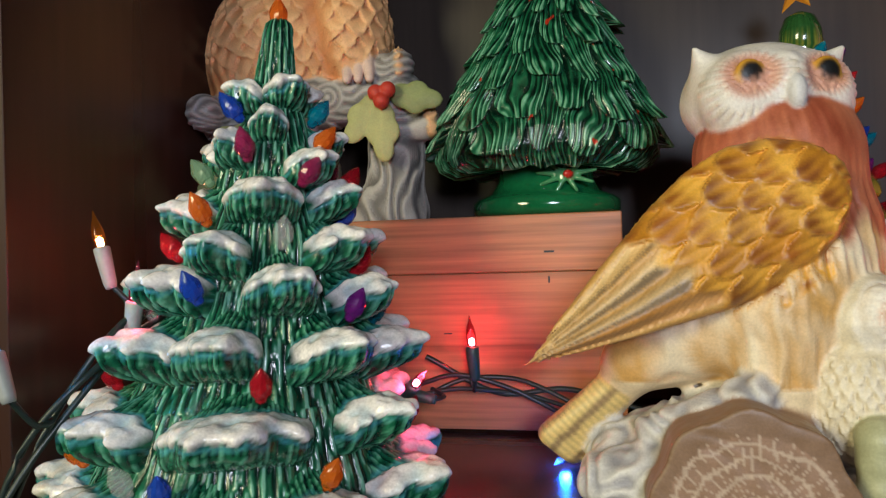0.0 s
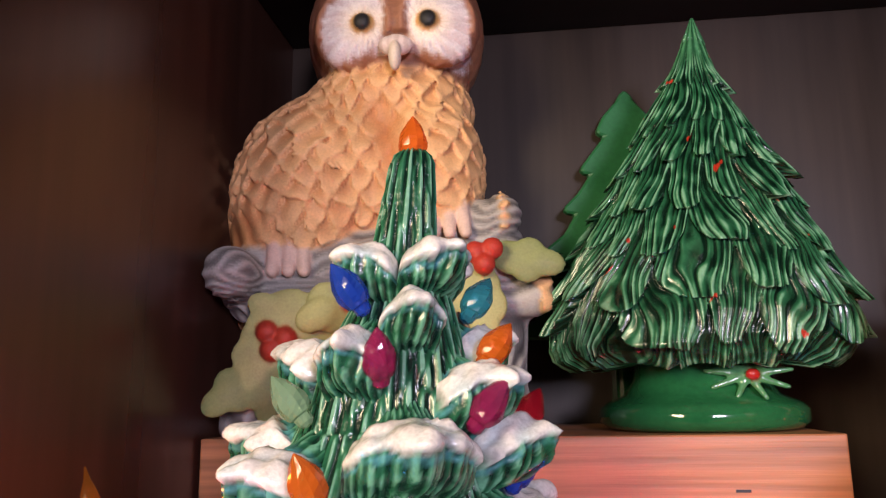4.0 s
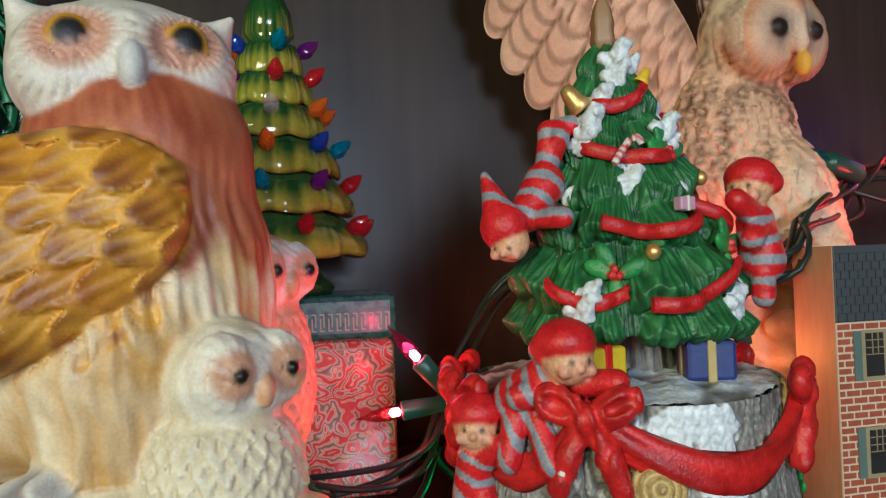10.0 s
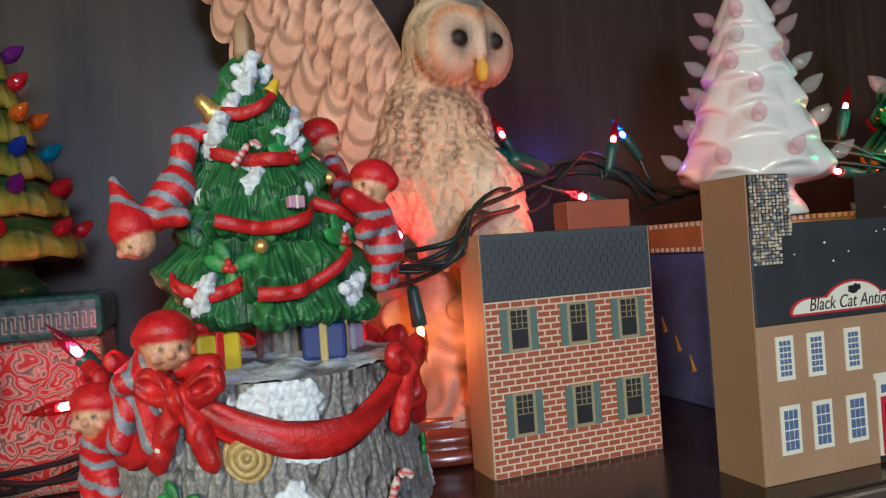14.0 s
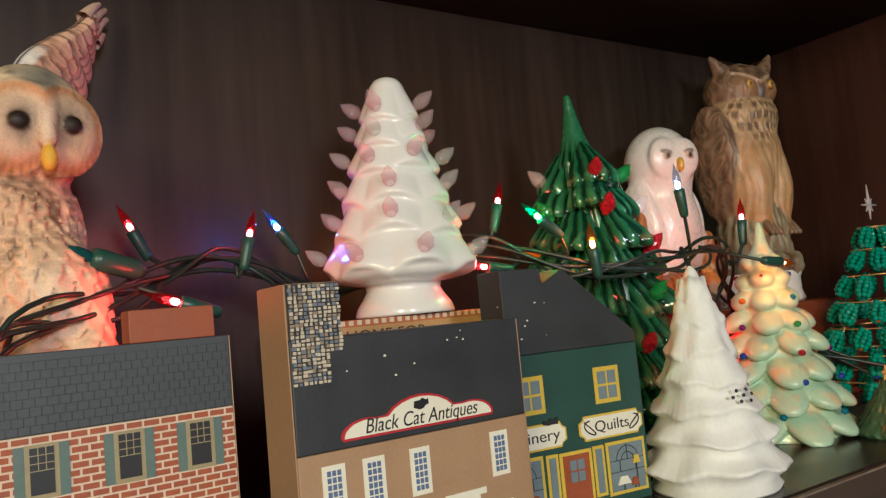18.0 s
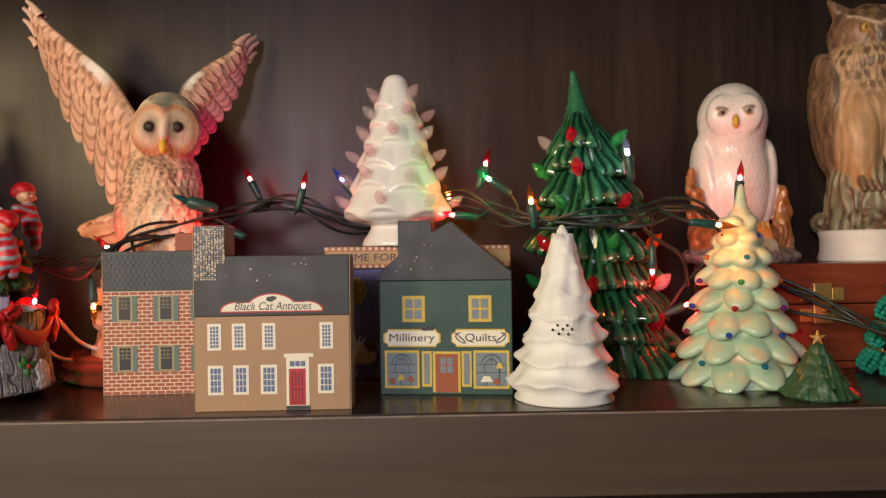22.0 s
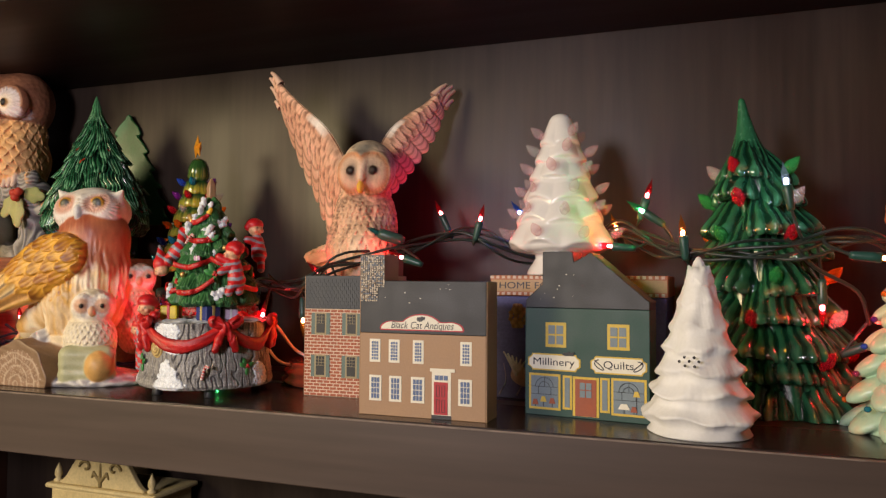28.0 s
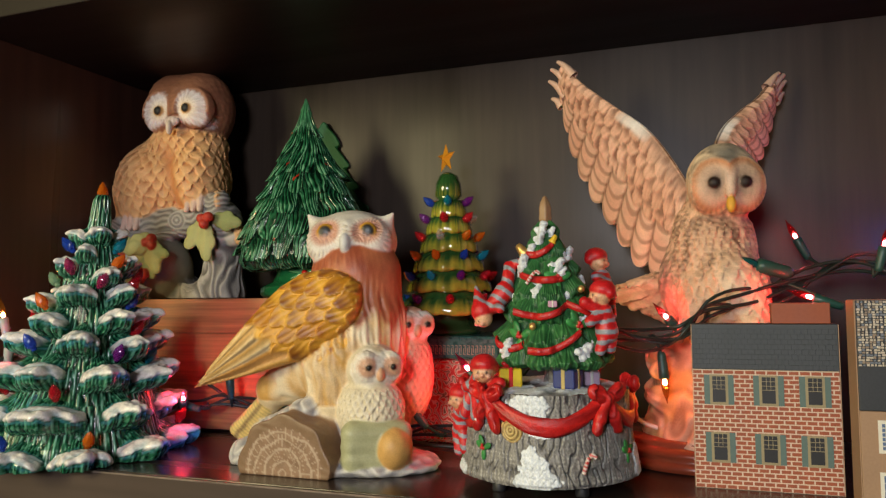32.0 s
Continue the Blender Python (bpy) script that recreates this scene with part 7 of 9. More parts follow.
def horned_owl():
    t = thing("owl_figurine", pose(1.060, 0.517, 0.0918) @ Matrix.Diagonal((0.87, 0.94, 1.01, 1)), "brown great horned owl on stump with white pedestal", "figurine", "owl figurines")
    c = Clay((-0.075, -0.06, 0.020), (0.07, 0.06, 0.262), 0.0012, (0.3, 0.2, 0.12))
    buff, brown, stump = (0.56, 0.40, 0.24), (0.17, 0.105, 0.065), (0.24, 0.23, 0.16)
    c.rod((-0.012, 0, 0.026), (-0.010, 0, 0.070), 0.041, 0.036, stump, 0.006)
    r = random.Random(17)
    for i in range(26):
        c.ball(on_egg((-0.012, 0, 0.036), (0.042, 0.042, 0.012), r.uniform(-140, 140), r.uniform(-30, 20)), (0.009, 0.007, 0.007), stump, 0.003)

    def bark(p, col):
        n = np.sin(23 * np.arctan2(p[:, 1], p[:, 0] + 0.01) + 7 * wave(p, 0.02)) * 0.6 + 0.6 * wave(p, 0.006, 2.0)
        return 0.0019 * n, mix((0.09, 0.085, 0.055), (0.36, 0.34, 0.24), 0.5 + 0.6 * n)

    c.carve(bark, 0.006)
    c.ball((-0.006, 0.002, 0.142), (0.047, 0.038, 0.062), buff, 0.006)
    for s in (-1, 1):
        c.ball((-0.007 + s * 0.019, -0.012, 0.116), (0.022, 0.026, 0.046), buff, 0.004)
        c.rod((-0.008 + s * 0.018, -0.016, 0.092), (-0.008 + s * 0.018, -0.022, 0.074), 0.016, 0.012, buff, 0.006)
        for k in (-1, 0, 1):
            c.rod((-0.008 + s * 0.018 + k * 0.006, -0.030, 0.075), (-0.008 + s * 0.018 + k * 0.008, -0.038, 0.066), 0.0042, 0.0028, (0.24, 0.16, 0.10), 0.001)
        c.ball((-0.006 + s * 0.038, 0.012, 0.140), (0.013, 0.030, 0.060), brown, 0.004, (0, s * 6, 0))
    c.ball((-0.004, 0.0, 0.186), (0.043, 0.036, 0.024), buff, 0.008)
    h = np.array([-0.002, 0.002, 0.2140])
    f, sd = np.array([-0.22, -0.97, 0]), np.array([0.97, -0.22, 0])
    c.ball(h, (0.0425, 0.0350, 0.0290), brown, 0.008)
    for s in (-1, 1):
        c.ball(h + sd * s * 0.0165 + f * 0.0215 + (0, 0, -0.002), (0.0160, 0.010, 0.0165), brown, 0.002, (0, 0, -13))
        c.rod(h + sd * s * 0.026 + f * 0.010 + (0, 0, 0.014), h + sd * s * 0.0420 + f * 0.010 + (0, 0, 0.0360 if s > 0 else 0.032), 0.0110, 0.0030, brown, 0.003)

    def coat(p, col):
        pale = np.abs(col - np.array(buff, np.float32)).sum(1) < 0.15
        dark = np.abs(col - np.array(brown, np.float32)).sum(1) < 0.15
        q = p - h
        x, z = q @ sd, q[:, 2]
        az = np.arctan2(p[:, 0] + 0.006, -p[:, 1])
        dv, du, own = shingles(az * 0.045 + 0.002 * wave(p, 0.01), p[:, 2] + 0.003 * wave(p, 0.015), 0.0100, 0.0105)
        high = np.clip((p[:, 2] - 0.150 - 0.006 * np.sin(4 * az)) / 0.020, 0, 1)
        spot = (np.abs(du) < 0.7) & (dv < 0.7) & (own > 0.15)
        strands = np.sin(26 * az + 5 * wave(p, 0.02))
        one = mix((0.62, 0.45, 0.28), (0.46, 0.27, 0.12), 0.45 + 0.35 * wave(p, 0.014) + 0.2 * strands)
        one = mix(one, mix((0.50, 0.36, 0.22), (0.13, 0.085, 0.055), 0.85 * spot), high)
        one = mix(one, (0.48, 0.24, 0.075), 0.7 * np.clip((0.100 - p[:, 2]) / 0.02, 0, 1))
        streak = np.sin(900 * p[:, 0] + 8 * wave(p, 0.008)) * 0.5 + wave(p * np.array([1, 1, 0.35]), 0.005, 3.0)
        two = mix((0.11, 0.068, 0.042), (0.32, 0.215, 0.14), 0.42 + 0.5 * streak)
        front = (q @ f > 0.008) & (p[:, 2] > 0.19)
        side = np.abs(x)
        disc = np.hypot((side - 0.0170) / 0.0165, (z + 0.002) / 0.0160)
        two = np.where(front[:, None], mix(two, mix((0.40, 0.23, 0.115), (0.20, 0.12, 0.075), disc), np.clip((1.02 - disc) / 0.1, 0, 1)), two)
        brow = np.clip(1 - np.abs(z - (0.003 + 0.42 * side)) / 0.0028, 0, 1) * front * (side < 0.029)
        two = mix(two, (0.66, 0.52, 0.40), 0.9 * brow)
        rel = np.where(pale, 0.0009 * (0.9 - dv) * (0.3 + high) + 0.0003 * strands, 0.0007 * streak + 0.0014 * brow)
        return np.where(pale | dark, rel, 0), np.where(pale[:, None], one, np.where(dark[:, None], two, col))

    c.carve(coat, 0.005)
    for s in (-1, 1):
        e = h + sd * s * 0.0152 + f * 0.0312 + np.array([0, 0, 0.0005])
        c.ball(e, (0.0056, 0.0040, 0.0052), (0.10, 0.07, 0.05), 0.0008)
        c.ball(e + f * 0.0016, (0.0043, 0.0032, 0.0043), (0.62, 0.38, 0.06), 0.0004)
        c.ball(e + f * 0.0030, (0.0024, 0.0022, 0.0026), (0.008, 0.007, 0.007), 0.0003)
    c.ball(h + f * 0.0320 + (0, 0, -0.006), (0.0044, 0.0048, 0.0088), (0.14, 0.13, 0.13), 0.001)
    paint = lambda p, col: col * np.array([0.92, 0.86, 0.80]) * (1 + 0.16 * wave(p, 0.008)[:, None])
    part("figure", c.mesh("figure", satin, paint), None, t)
    prof = [(0.001, 0), (0.045, 0), (0.046, 0.002), (0.0445, 0.006), (0.0430, 0.010), (0.0430, 0.022), (0.0445, 0.026), (0.0430, 0.029), (0.001, 0.0295)]
    part("pedestal", mesh_of("pedestal", *lathe(prof, 64), white_matt), None, t, "plain white round pedestal", Matrix.Translation((-0.012, 0, 0)))


horned_owl()


# ---- musical stump with elves and a decorated tree ----
RED, GREY, SKIN = (0.56, 0.012, 0.014), (0.27, 0.28, 0.32), (0.72, 0.40, 0.22)


def snow_lumps(name, seats, material, parent, seed=3):
    """Granular snow: flattened lumps melted together; rows of place, outward direction and half width."""
    pts = np.array([p for p, o, w in seats])
    c = Clay(pts.min(0) - 0.012, pts.max(0) + 0.012, 0.0009, (0.74, 0.78, 0.82))
    r = random.Random(seed)
    for p, o, w in seats:
        p, o = np.array(p, float), np.array(o, float) / np.linalg.norm(o)
        side = np.cross(o, (0, 0, 1.0))
        side /= np.linalg.norm(side)
        for k in range(6):
            q = p + side * r.uniform(-0.65, 0.65) * w + np.array([0, 0, r.uniform(-0.75, 0.75) * w])
            c.ball(q, (w * 0.48, w * 0.48, w * 0.40), (0.74, 0.78, 0.82), 0.001)
    c.rough(lambda p: 0.0007 * wave(p, 0.0016, 4.0) + 0.0005 * wave(p, 0.0009, 9.0), 0.003)
    return part(name, c.mesh(name, resin, lambda p, col: col * (0.93 + 0.12 * wave(p, 0.0015, 2.0))[:, None]), None, parent, "crusty white snow")


def music_stump():
    t = thing("music_box", pose(0.2835, 0.374, 0) @ Matrix.Diagonal((0.95, 0.95, 1, 1)), "resin tree stump music box with elves and ribbon", "music box")
    # stump: upright bark ridges, a crust of snow in patches
    A, Z = np.meshgrid(np.linspace(0, 2 * np.pi, 900, endpoint=False), np.linspace(0.0085, 0.0665, 150))
    skin = lambda z: 0.0650 - 0.16 * (z - 0.009) + 0.9 * np.clip(z - 0.045, 0, 1) ** 1.5
    R = skin(Z) + 0.0012 * np.sin(5 * A + 2)
    R = R * np.where(Z < 0.011, 0.97 + 0.03 * (Z - 0.0085) / 0.0025, 1)
    pts = np.stack([R * np.cos(A), R * np.sin(A), Z], -1)
    tall = pts * np.array([1, 1, 0.22])
    ridge = np.abs(wave(tall, 0.0034, 2.0) + 0.35 * wave(pts, 0.0045, 7.0))
    crack = np.clip(1 - ridge / 0.20, 0, 1)
    fine = wave(tall, 0.0010, 5.0) * 0.7 + wave(pts, 0.0008, 8.0) * 0.5
    patch = np.full_like(A, 9.0)
    for a, z, wa, wz in ((-91, 0.061, 0.016, 0.0075), (-85, 0.052, 0.0080, 0.011), (-82, 0.043, 0.0105, 0.0040), (-85, 0.0135, 0.016, 0.0065), (-87, 0.0215, 0.010, 0.0085), (-90, 0.029, 0.006, 0.006), (-4, 0.020, 0.009, 0.012), (-150, 0.013, 0.010, 0.006), (-160, 0.030, 0.005, 0.008), (100, 0.02, 0.014, 0.012), (150, 0.05, 0.012, 0.010)):
        da = np.angle(np.exp(1j * (A - radians(a)))) * 0.062
        patch = np.minimum(patch, np.hypot(da / wa, (Z - z) / wz))
    snow = np.clip((1.0 + 0.22 * wave(pts, 0.0035, 3.0) + 0.12 * wave(pts, 0.0015, 6.0) - patch) / 0.07, 0, 1)
    grain = wave(pts, 0.0014, 11.0) + 0.7 * wave(pts, 0.0008, 13.0)
    R = R - (1 - snow) * (0.0014 * crack - 0.0004 * fine) + snow * (0.0010 + 0.0004 * grain)
    bark = mix(mix((0.165, 0.155, 0.145), (0.34, 0.325, 0.30), 0.4 + 0.55 * fine), (0.035, 0.033, 0.032), 0.9 * crack)
    bark = mix(bark, (0.46, 0.44, 0.40), 0.7 * np.clip((fine - 0.42) * 5, 0, 1) * (1 - crack))
    col = mix(bark, mix((0.78, 0.81, 0.84), (0.60, 0.66, 0.72), 0.3 + 0.5 * grain), snow)
    part("stump", wrap("stump", A, R, Z, col, resin), None, t, "grey bark stump with snow patches")
    A2, Q = np.meshgrid(np.linspace(0, 2 * np.pi, 180, endpoint=False), np.linspace(1, 0.01, 40))
    top = np.stack([0.0565 * Q * np.cos(A2), 0.0565 * Q * np.sin(A2), 0 * Q], -1)
    white = np.clip((0.35 + wave(top, 0.016, 5.0) + 0.4 * wave(top, 0.005, 2.0)) * 3, 0, 1)
    Z3 = 0.0655 + 0.0030 * (1 - Q**4) + 0.0012 * white * (1 + 0.5 * wave(top, 0.002)) + 0.0008 * wave(top, 0.006)
    part("stump_top", wrap("stump_top", A2, 0.0565 * Q, Z3, mix(mix((0.10, 0.10, 0.10), (0.24, 0.23, 0.22), 0.5 + 0.5 * wave(top, 0.004)), (0.72, 0.77, 0.82), white), resin), None, t, "snowy top of the stump")
    part("stump_base", mesh_of("stump_base", *lathe([(0.001, 0.0080), (0.060, 0.0080), (0.0615, 0.0086), (0.001, 0.0092)], 64), dark_paint), None, t)
    side = lambda a, z, push=0.0: ((float(skin(z)) + push) * math.cos(radians(a)), (float(skin(z)) + push) * math.sin(radians(a)), z)
    knob = Clay((-0.013, -0.010, -0.013), (0.013, 0.006, 0.013), 0.0007, (0.5, 0.36, 0.12))
    knob.ball((0, 0, 0), (0.0085, 0.0042, 0.0092), (0.52, 0.38, 0.14), 0.001)
    knob.rough(lambda p: 0.0006 * np.sin(np.hypot(p[:, 0], p[:, 2]) * 2600 + 3 * wave(p, 0.006)), 0.003)
    grainy = knob.mesh("knot", resin, lambda p, c: mix((0.58, 0.44, 0.17), (0.34, 0.21, 0.07), 0.45 + 0.5 * np.sin(np.hypot(p[:, 0], p[:, 2]) * 2600 + 3 * wave(p, 0.006))))
    for a, z, s in ((-102, 0.0445, 1.0), (-36, 0.060, 0.85)):
        part("knot", grainy, None, t, "pale yellow cut knot", pose(*side(a, z, -0.001), 0, 0, a + 90) @ Matrix.Scale(s, 4))
    sprig = Clay((-0.012, -0.006, -0.012), (0.012, 0.006, 0.010), 0.0007, (0.04, 0.2, 0.05))
    for k, (ax, az, turn) in enumerate(((-0.0055, 0.001, 25), (0.0055, 0.001, -25), (0.0, -0.0065, 90), (-0.003, 0.005, 60))):
        sprig.ball((ax, 0, az), (0.0052, 0.0016, 0.0028), (0.035, 0.20, 0.05) if k % 2 else (0.05, 0.27, 0.06), 0.0006, (0, turn, 0))
    for x, z in ((-0.0012, -0.001), (0.0014, -0.0012), (0, 0.0012)):
        sprig.ball((x, -0.0018, z), 0.0013, (0.55, 0.02, 0.02), 0.0003)
    holly = sprig.mesh("holly_sprig", resin)
    for a, z in ((-124, 0.031), (-18, 0.028), (-158, 0.022)):
        part("holly_sprig", holly, None, t, "green holly sprig with red berries", pose(*side(a, z, 0.001), 0, 0, a + 90) @ Matrix.Scale(0.78, 4))
    for a in (-50, -125, 45, 130):
        foot = mesh_of("foot", *lathe([(0.0001, 0), (0.0045, 0), (0.005, 0.001), (0.0045, 0.0095), (0.0001, 0.0095)], 16), dark_paint)
        part("foot", foot, None, t, "small black rubber foot", Matrix.Translation((0.048 * math.cos(radians(a)), 0.048 * math.sin(radians(a)), 0)))
    # broad ribbon draped between bows
    bows = (-121, -38, 24, 85, 145, 192)
    for i, a in enumerate(bows):
        gap = (bows[(i + 1) % 6] - a) % 360
        f = np.linspace(0, 1, 44)
        sag = 0.0640 - 0.0175 * np.sin(f * math.pi) ** 0.9
        q = np.linspace(0, 2 * np.pi, 14, endpoint=False)
        F, Qa = np.meshgrid(f, q, indexing="ij")
        S = np.repeat(sag[:, None], 14, 1)
        fold = 1 + 0.22 * np.sin(3 * Qa + 9 * F)
        zz = S + 0.0056 * np.sin(Qa) * fold
        rr = skin(S) + 0.0022 + 0.0023 * np.cos(Qa) * fold + 0.0006 * np.sin(4 * Qa + 14 * F)
        an = np.radians(a + gap * F)
        v = np.stack([rr * np.cos(an), rr * np.sin(an), zz], -1).reshape(-1, 3)
        gi, gj = np.meshgrid(np.arange(43), np.arange(14), indexing="ij")
        fq = np.stack([gi * 14 + gj, (gi + 1) * 14 + gj, (gi + 1) * 14 + (gj + 1) % 14, gi * 14 + (gj + 1) % 14], -1).reshape(-1, 4)
        tone = mix((0.60, 0.016, 0.012), (0.34, 0.008, 0.008), 0.5 + 0.5 * np.sin(3 * Qa + 9 * F)).reshape(-1, 3)
        part("ribbon", mesh_of("ribbon", v, fq, resin, True, tone), None, t, "glossy red ribbon swag")
    b = Clay((-0.022, -0.012, -0.026), (0.022, 0.012, 0.018), 0.0008, RED)
    b.ball((0, -0.001, 0), (0.0040, 0.0040, 0.0044), RED, 0.001)
    for s in (-1, 1):
        b.ball((s * 0.0085, 0, 0.0035), (0.0085, 0.0042, 0.0056), RED, 0.0012, (0, s * -24, 0))
        b.ball((s * 0.0095, -0.0034, 0.0040), (0.0052, 0.0024, 0.0024), RED, 0.001, (0, s * -24, 0), cut=True)
        b.rod((s * 0.002, 0, -0.002), (s * 0.0065, 0.0005, -0.012), 0.0030, 0.0042, RED, 0.0015)
        b.rod((s * 0.0065, 0.0005, -0.012), (s * 0.0095, 0.001, -0.020), 0.0040, 0.0034, RED, 0.0015)
    b.rough(lambda p: 0.0005 * np.sin(900 * p[:, 0] + 5 * wave(p, 0.006)), 0.003)
    bow = b.mesh("bow", resin, lambda p, c: mix((0.62, 0.018, 0.014), (0.36, 0.008, 0.008), 0.4 + 0.5 * np.sin(900 * p[:, 0] + 5 * wave(p, 0.006))))
    for a in bows:
        x, y, z = side(a, 0.064, 0.0045)
        part("bow", bow, None, t, "red ribbon bow", pose(x, y, z, 0, 0, a + 90))
    # presents
    for x, y, z, w, col, rib, turn in ((-0.021, -0.030, 0.0685, 0.0165, (0.68, 0.50, 0.015), RED, 20), (0.021, -0.028, 0.0685, 0.0165, (0.02, 0.035, 0.17), (0.45, 0.34, 0.12), -15), (0.032, -0.006, 0.0685, 0.013, (0.40, 0.30, 0.42), (0.5, 0.5, 0.5), 30)):
        g = part("present", block(-w / 2, w / 2, -w / 2, w / 2, 0, w * 0.78, 0.0014), material("gift_wrap", col, 0.4), t, "small wrapped present", pose(x, y, z, 0, 0, turn))
        part("band", block(-w * 0.09, w * 0.09, -w * 0.53, w * 0.53, -0.0003, w * 0.83, 0.0005), material("gift_band", rib, 0.35), g)
        part("band", block(-w * 0.53, w * 0.53, -w * 0.09, w * 0.09, -0.0003, w * 0.82, 0.0005), material("gift_band", rib, 0.35), g)
        tie = Clay((-0.008, -0.005, -0.004), (0.008, 0.005, 0.006), 0.0007, rib)
        for s in (-1, 1):
            tie.ball((s * 0.0032, 0, 0.0012), (0.0032, 0.0020, 0.0018), rib, 0.0008, (0, s * -25, 0))
        part("tie", tie.mesh("tie", resin), None, g, "", pose(0, 0, w * 0.84))
    # tree of carved boughs
    tx = 0.006
    A, Z = np.meshgrid(np.linspace(0, 2 * np.pi, 560, endpoint=False), np.linspace(0.0825, 0.1860, 240))
    wide = lambda z: np.interp(z, (0.083, 0.090, 0.100, 0.115, 0.135, 0.150, 0.166, 0.180), (0.043, 0.0465, 0.0455, 0.0405, 0.0320, 0.0250, 0.0170, 0.0105))
    trunk = np.interp(Z, (0.0825, 0.084, 0.100, 0.130, 0.160, 0.180, 0.186), (0.010, 0.036, 0.034, 0.0235, 0.0125, 0.0060, 0.0005))
    pts = np.stack([trunk * np.cos(A), trunk * np.sin(A), Z], -1)
    R, edge, cross = boughs(A, Z + 0.0016 * wave(pts, 0.009, 3.0), trunk, [(0.089, 11), (0.104, 9), (0.121, 9), (0.137, 7), (0.152, 6), (0.166, 5), (0.178, 4)], wide, 23, 3, 0.0045, 0.0125, 0.0060, 1.02, 0.10)
    comb = np.sin(96 * A + 5 * np.sin(9 * A) + 700 * np.clip(edge, -0.02, 0.02) * np.sin(23 * A)) * 0.6 + 0.6 * wave(pts, 0.0021, 4.0)
    R = R + np.clip((R - 0.004) / 0.02, 0, 1) * 0.0007 * comb
    # shade in recesses under the boughs and lit needle crests are painted in
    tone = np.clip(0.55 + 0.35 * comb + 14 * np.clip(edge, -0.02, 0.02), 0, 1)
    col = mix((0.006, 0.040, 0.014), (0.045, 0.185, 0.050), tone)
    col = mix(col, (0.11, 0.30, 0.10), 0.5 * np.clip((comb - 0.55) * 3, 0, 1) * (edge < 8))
    R[0], R[-1] = 0.010, 0.0004
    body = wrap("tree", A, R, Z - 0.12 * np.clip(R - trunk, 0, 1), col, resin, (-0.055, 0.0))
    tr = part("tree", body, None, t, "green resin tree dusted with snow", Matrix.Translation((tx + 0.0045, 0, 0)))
    stem = [(0.0145, 0.066), (0.0125, 0.070), (0.0115, 0.078), (0.0125, 0.086)]
    v, f = lathe(stem, 60, lambda A, R, Z: (R * (1 + 0.08 * np.sin(17 * A) + 0.05 * np.sin(29 * A)), Z))
    part("trunk", mesh_of("trunk", v, f, bark_resin, True, np.repeat(np.array([[0.19, 0.18, 0.165]]), len(v), 0) * (1 + 0.4 * np.sin(17 * np.arctan2(v[:, 1], v[:, 0])))[:, None]), None, tr, "grey bark trunk")

    def on_tree(a, z, push=0.0):
        i, j = int(np.clip((z - 0.0825) / 0.1035 * 239, 0, 239)), int((radians(a) % (2 * math.pi)) / (2 * math.pi) * 560) % 560
        r = float(R[max(0, i - 5) : i + 6, j].max()) + push
        return r * math.cos(radians(a)) - 0.055 * z, r * math.sin(radians(a)), z

    seats = []
    for a, z, w in ((-95, 0.178, 0.0062), (-100, 0.171, 0.0055), (-60, 0.176, 0.004), (-128, 0.162, 0.0065), (-135, 0.154, 0.0070), (-142, 0.148, 0.0050), (-62, 0.152, 0.0058), (-56, 0.147, 0.004), (-103, 0.134, 0.0056), (-101, 0.140, 0.0040), (-150, 0.130, 0.0038), (-134, 0.093, 0.0062), (-131, 0.098, 0.0050), (-46, 0.093, 0.0066), (-40, 0.096, 0.0050), (-50, 0.131, 0.0035), (-40, 0.115, 0.0038), (-15, 0.160, 0.006), (10, 0.140, 0.006), (70, 0.12, 0.007), (140, 0.14, 0.007)):
        p = on_tree(a, z, -0.0006)
        seats.append((p, (p[0], p[1], 0.3), w))
    for seat in seats:
        snow_lumps("snow", [seat], resin, tr)
    for lo, hi, z0, z1, sag in ((-130, -62, 0.160, 0.167, 0.0035), (-140, -50, 0.146, 0.143, 0.003), (-122, -56, 0.120, 0.124, 0.0055), (-56, 10, 0.125, 0.118, 0.005), (-150, -112, 0.101, 0.098, 0.005), (-103, -52, 0.094, 0.106, 0.005), (-20, 80, 0.10, 0.105, 0.006), (20, 110, 0.135, 0.13, 0.005)):
        steps = np.linspace(0, 1, 15)
        raw = [on_tree(lo + (hi - lo) * k, z0 + (z1 - z0) * k - sag * math.sin(k * math.pi), 0.0012) for k in steps]
        rad = np.array([math.hypot(x + 0.055 * z, y) for x, y, z in raw])
        rad = np.maximum(rad, np.convolve(np.r_[rad[:1], rad, rad[-1:]], (0.25, 0.5, 0.25), "valid"))
        line = [(rr * math.cos(radians(lo + (hi - lo) * k)) - 0.055 * p[2], rr * math.sin(radians(lo + (hi - lo) * k)), p[2]) for rr, k, p in zip(rad, steps, raw)]
        v, f = tube(line, 0.0021, 10, 0.0015)
        mid = smooth_line(line, 0.0015).repeat(10, axis=0)
        v[:, :2] = mid[:, :2] + 0.6 * (v[:, :2] - mid[:, :2])
        v[:, 2] = mid[:, 2] + 1.25 * (v[:, 2] - mid[:, 2])
        part("garland", mesh_of("garland", v, f, resin, True, mix((0.58, 0.014, 0.012), (0.36, 0.008, 0.008), 0.5 + 0.5 * np.sin(v[:, 2] * 2200 + 600 * v[:, 0]))), None, tr, "red ribbon garland")
    gold_ball = mesh_of("ornament", *lathe([(0.0026 * math.sin(x), -0.0026 * math.cos(x)) for x in np.linspace(0.02, math.pi - 0.02, 10)], 16), brass)
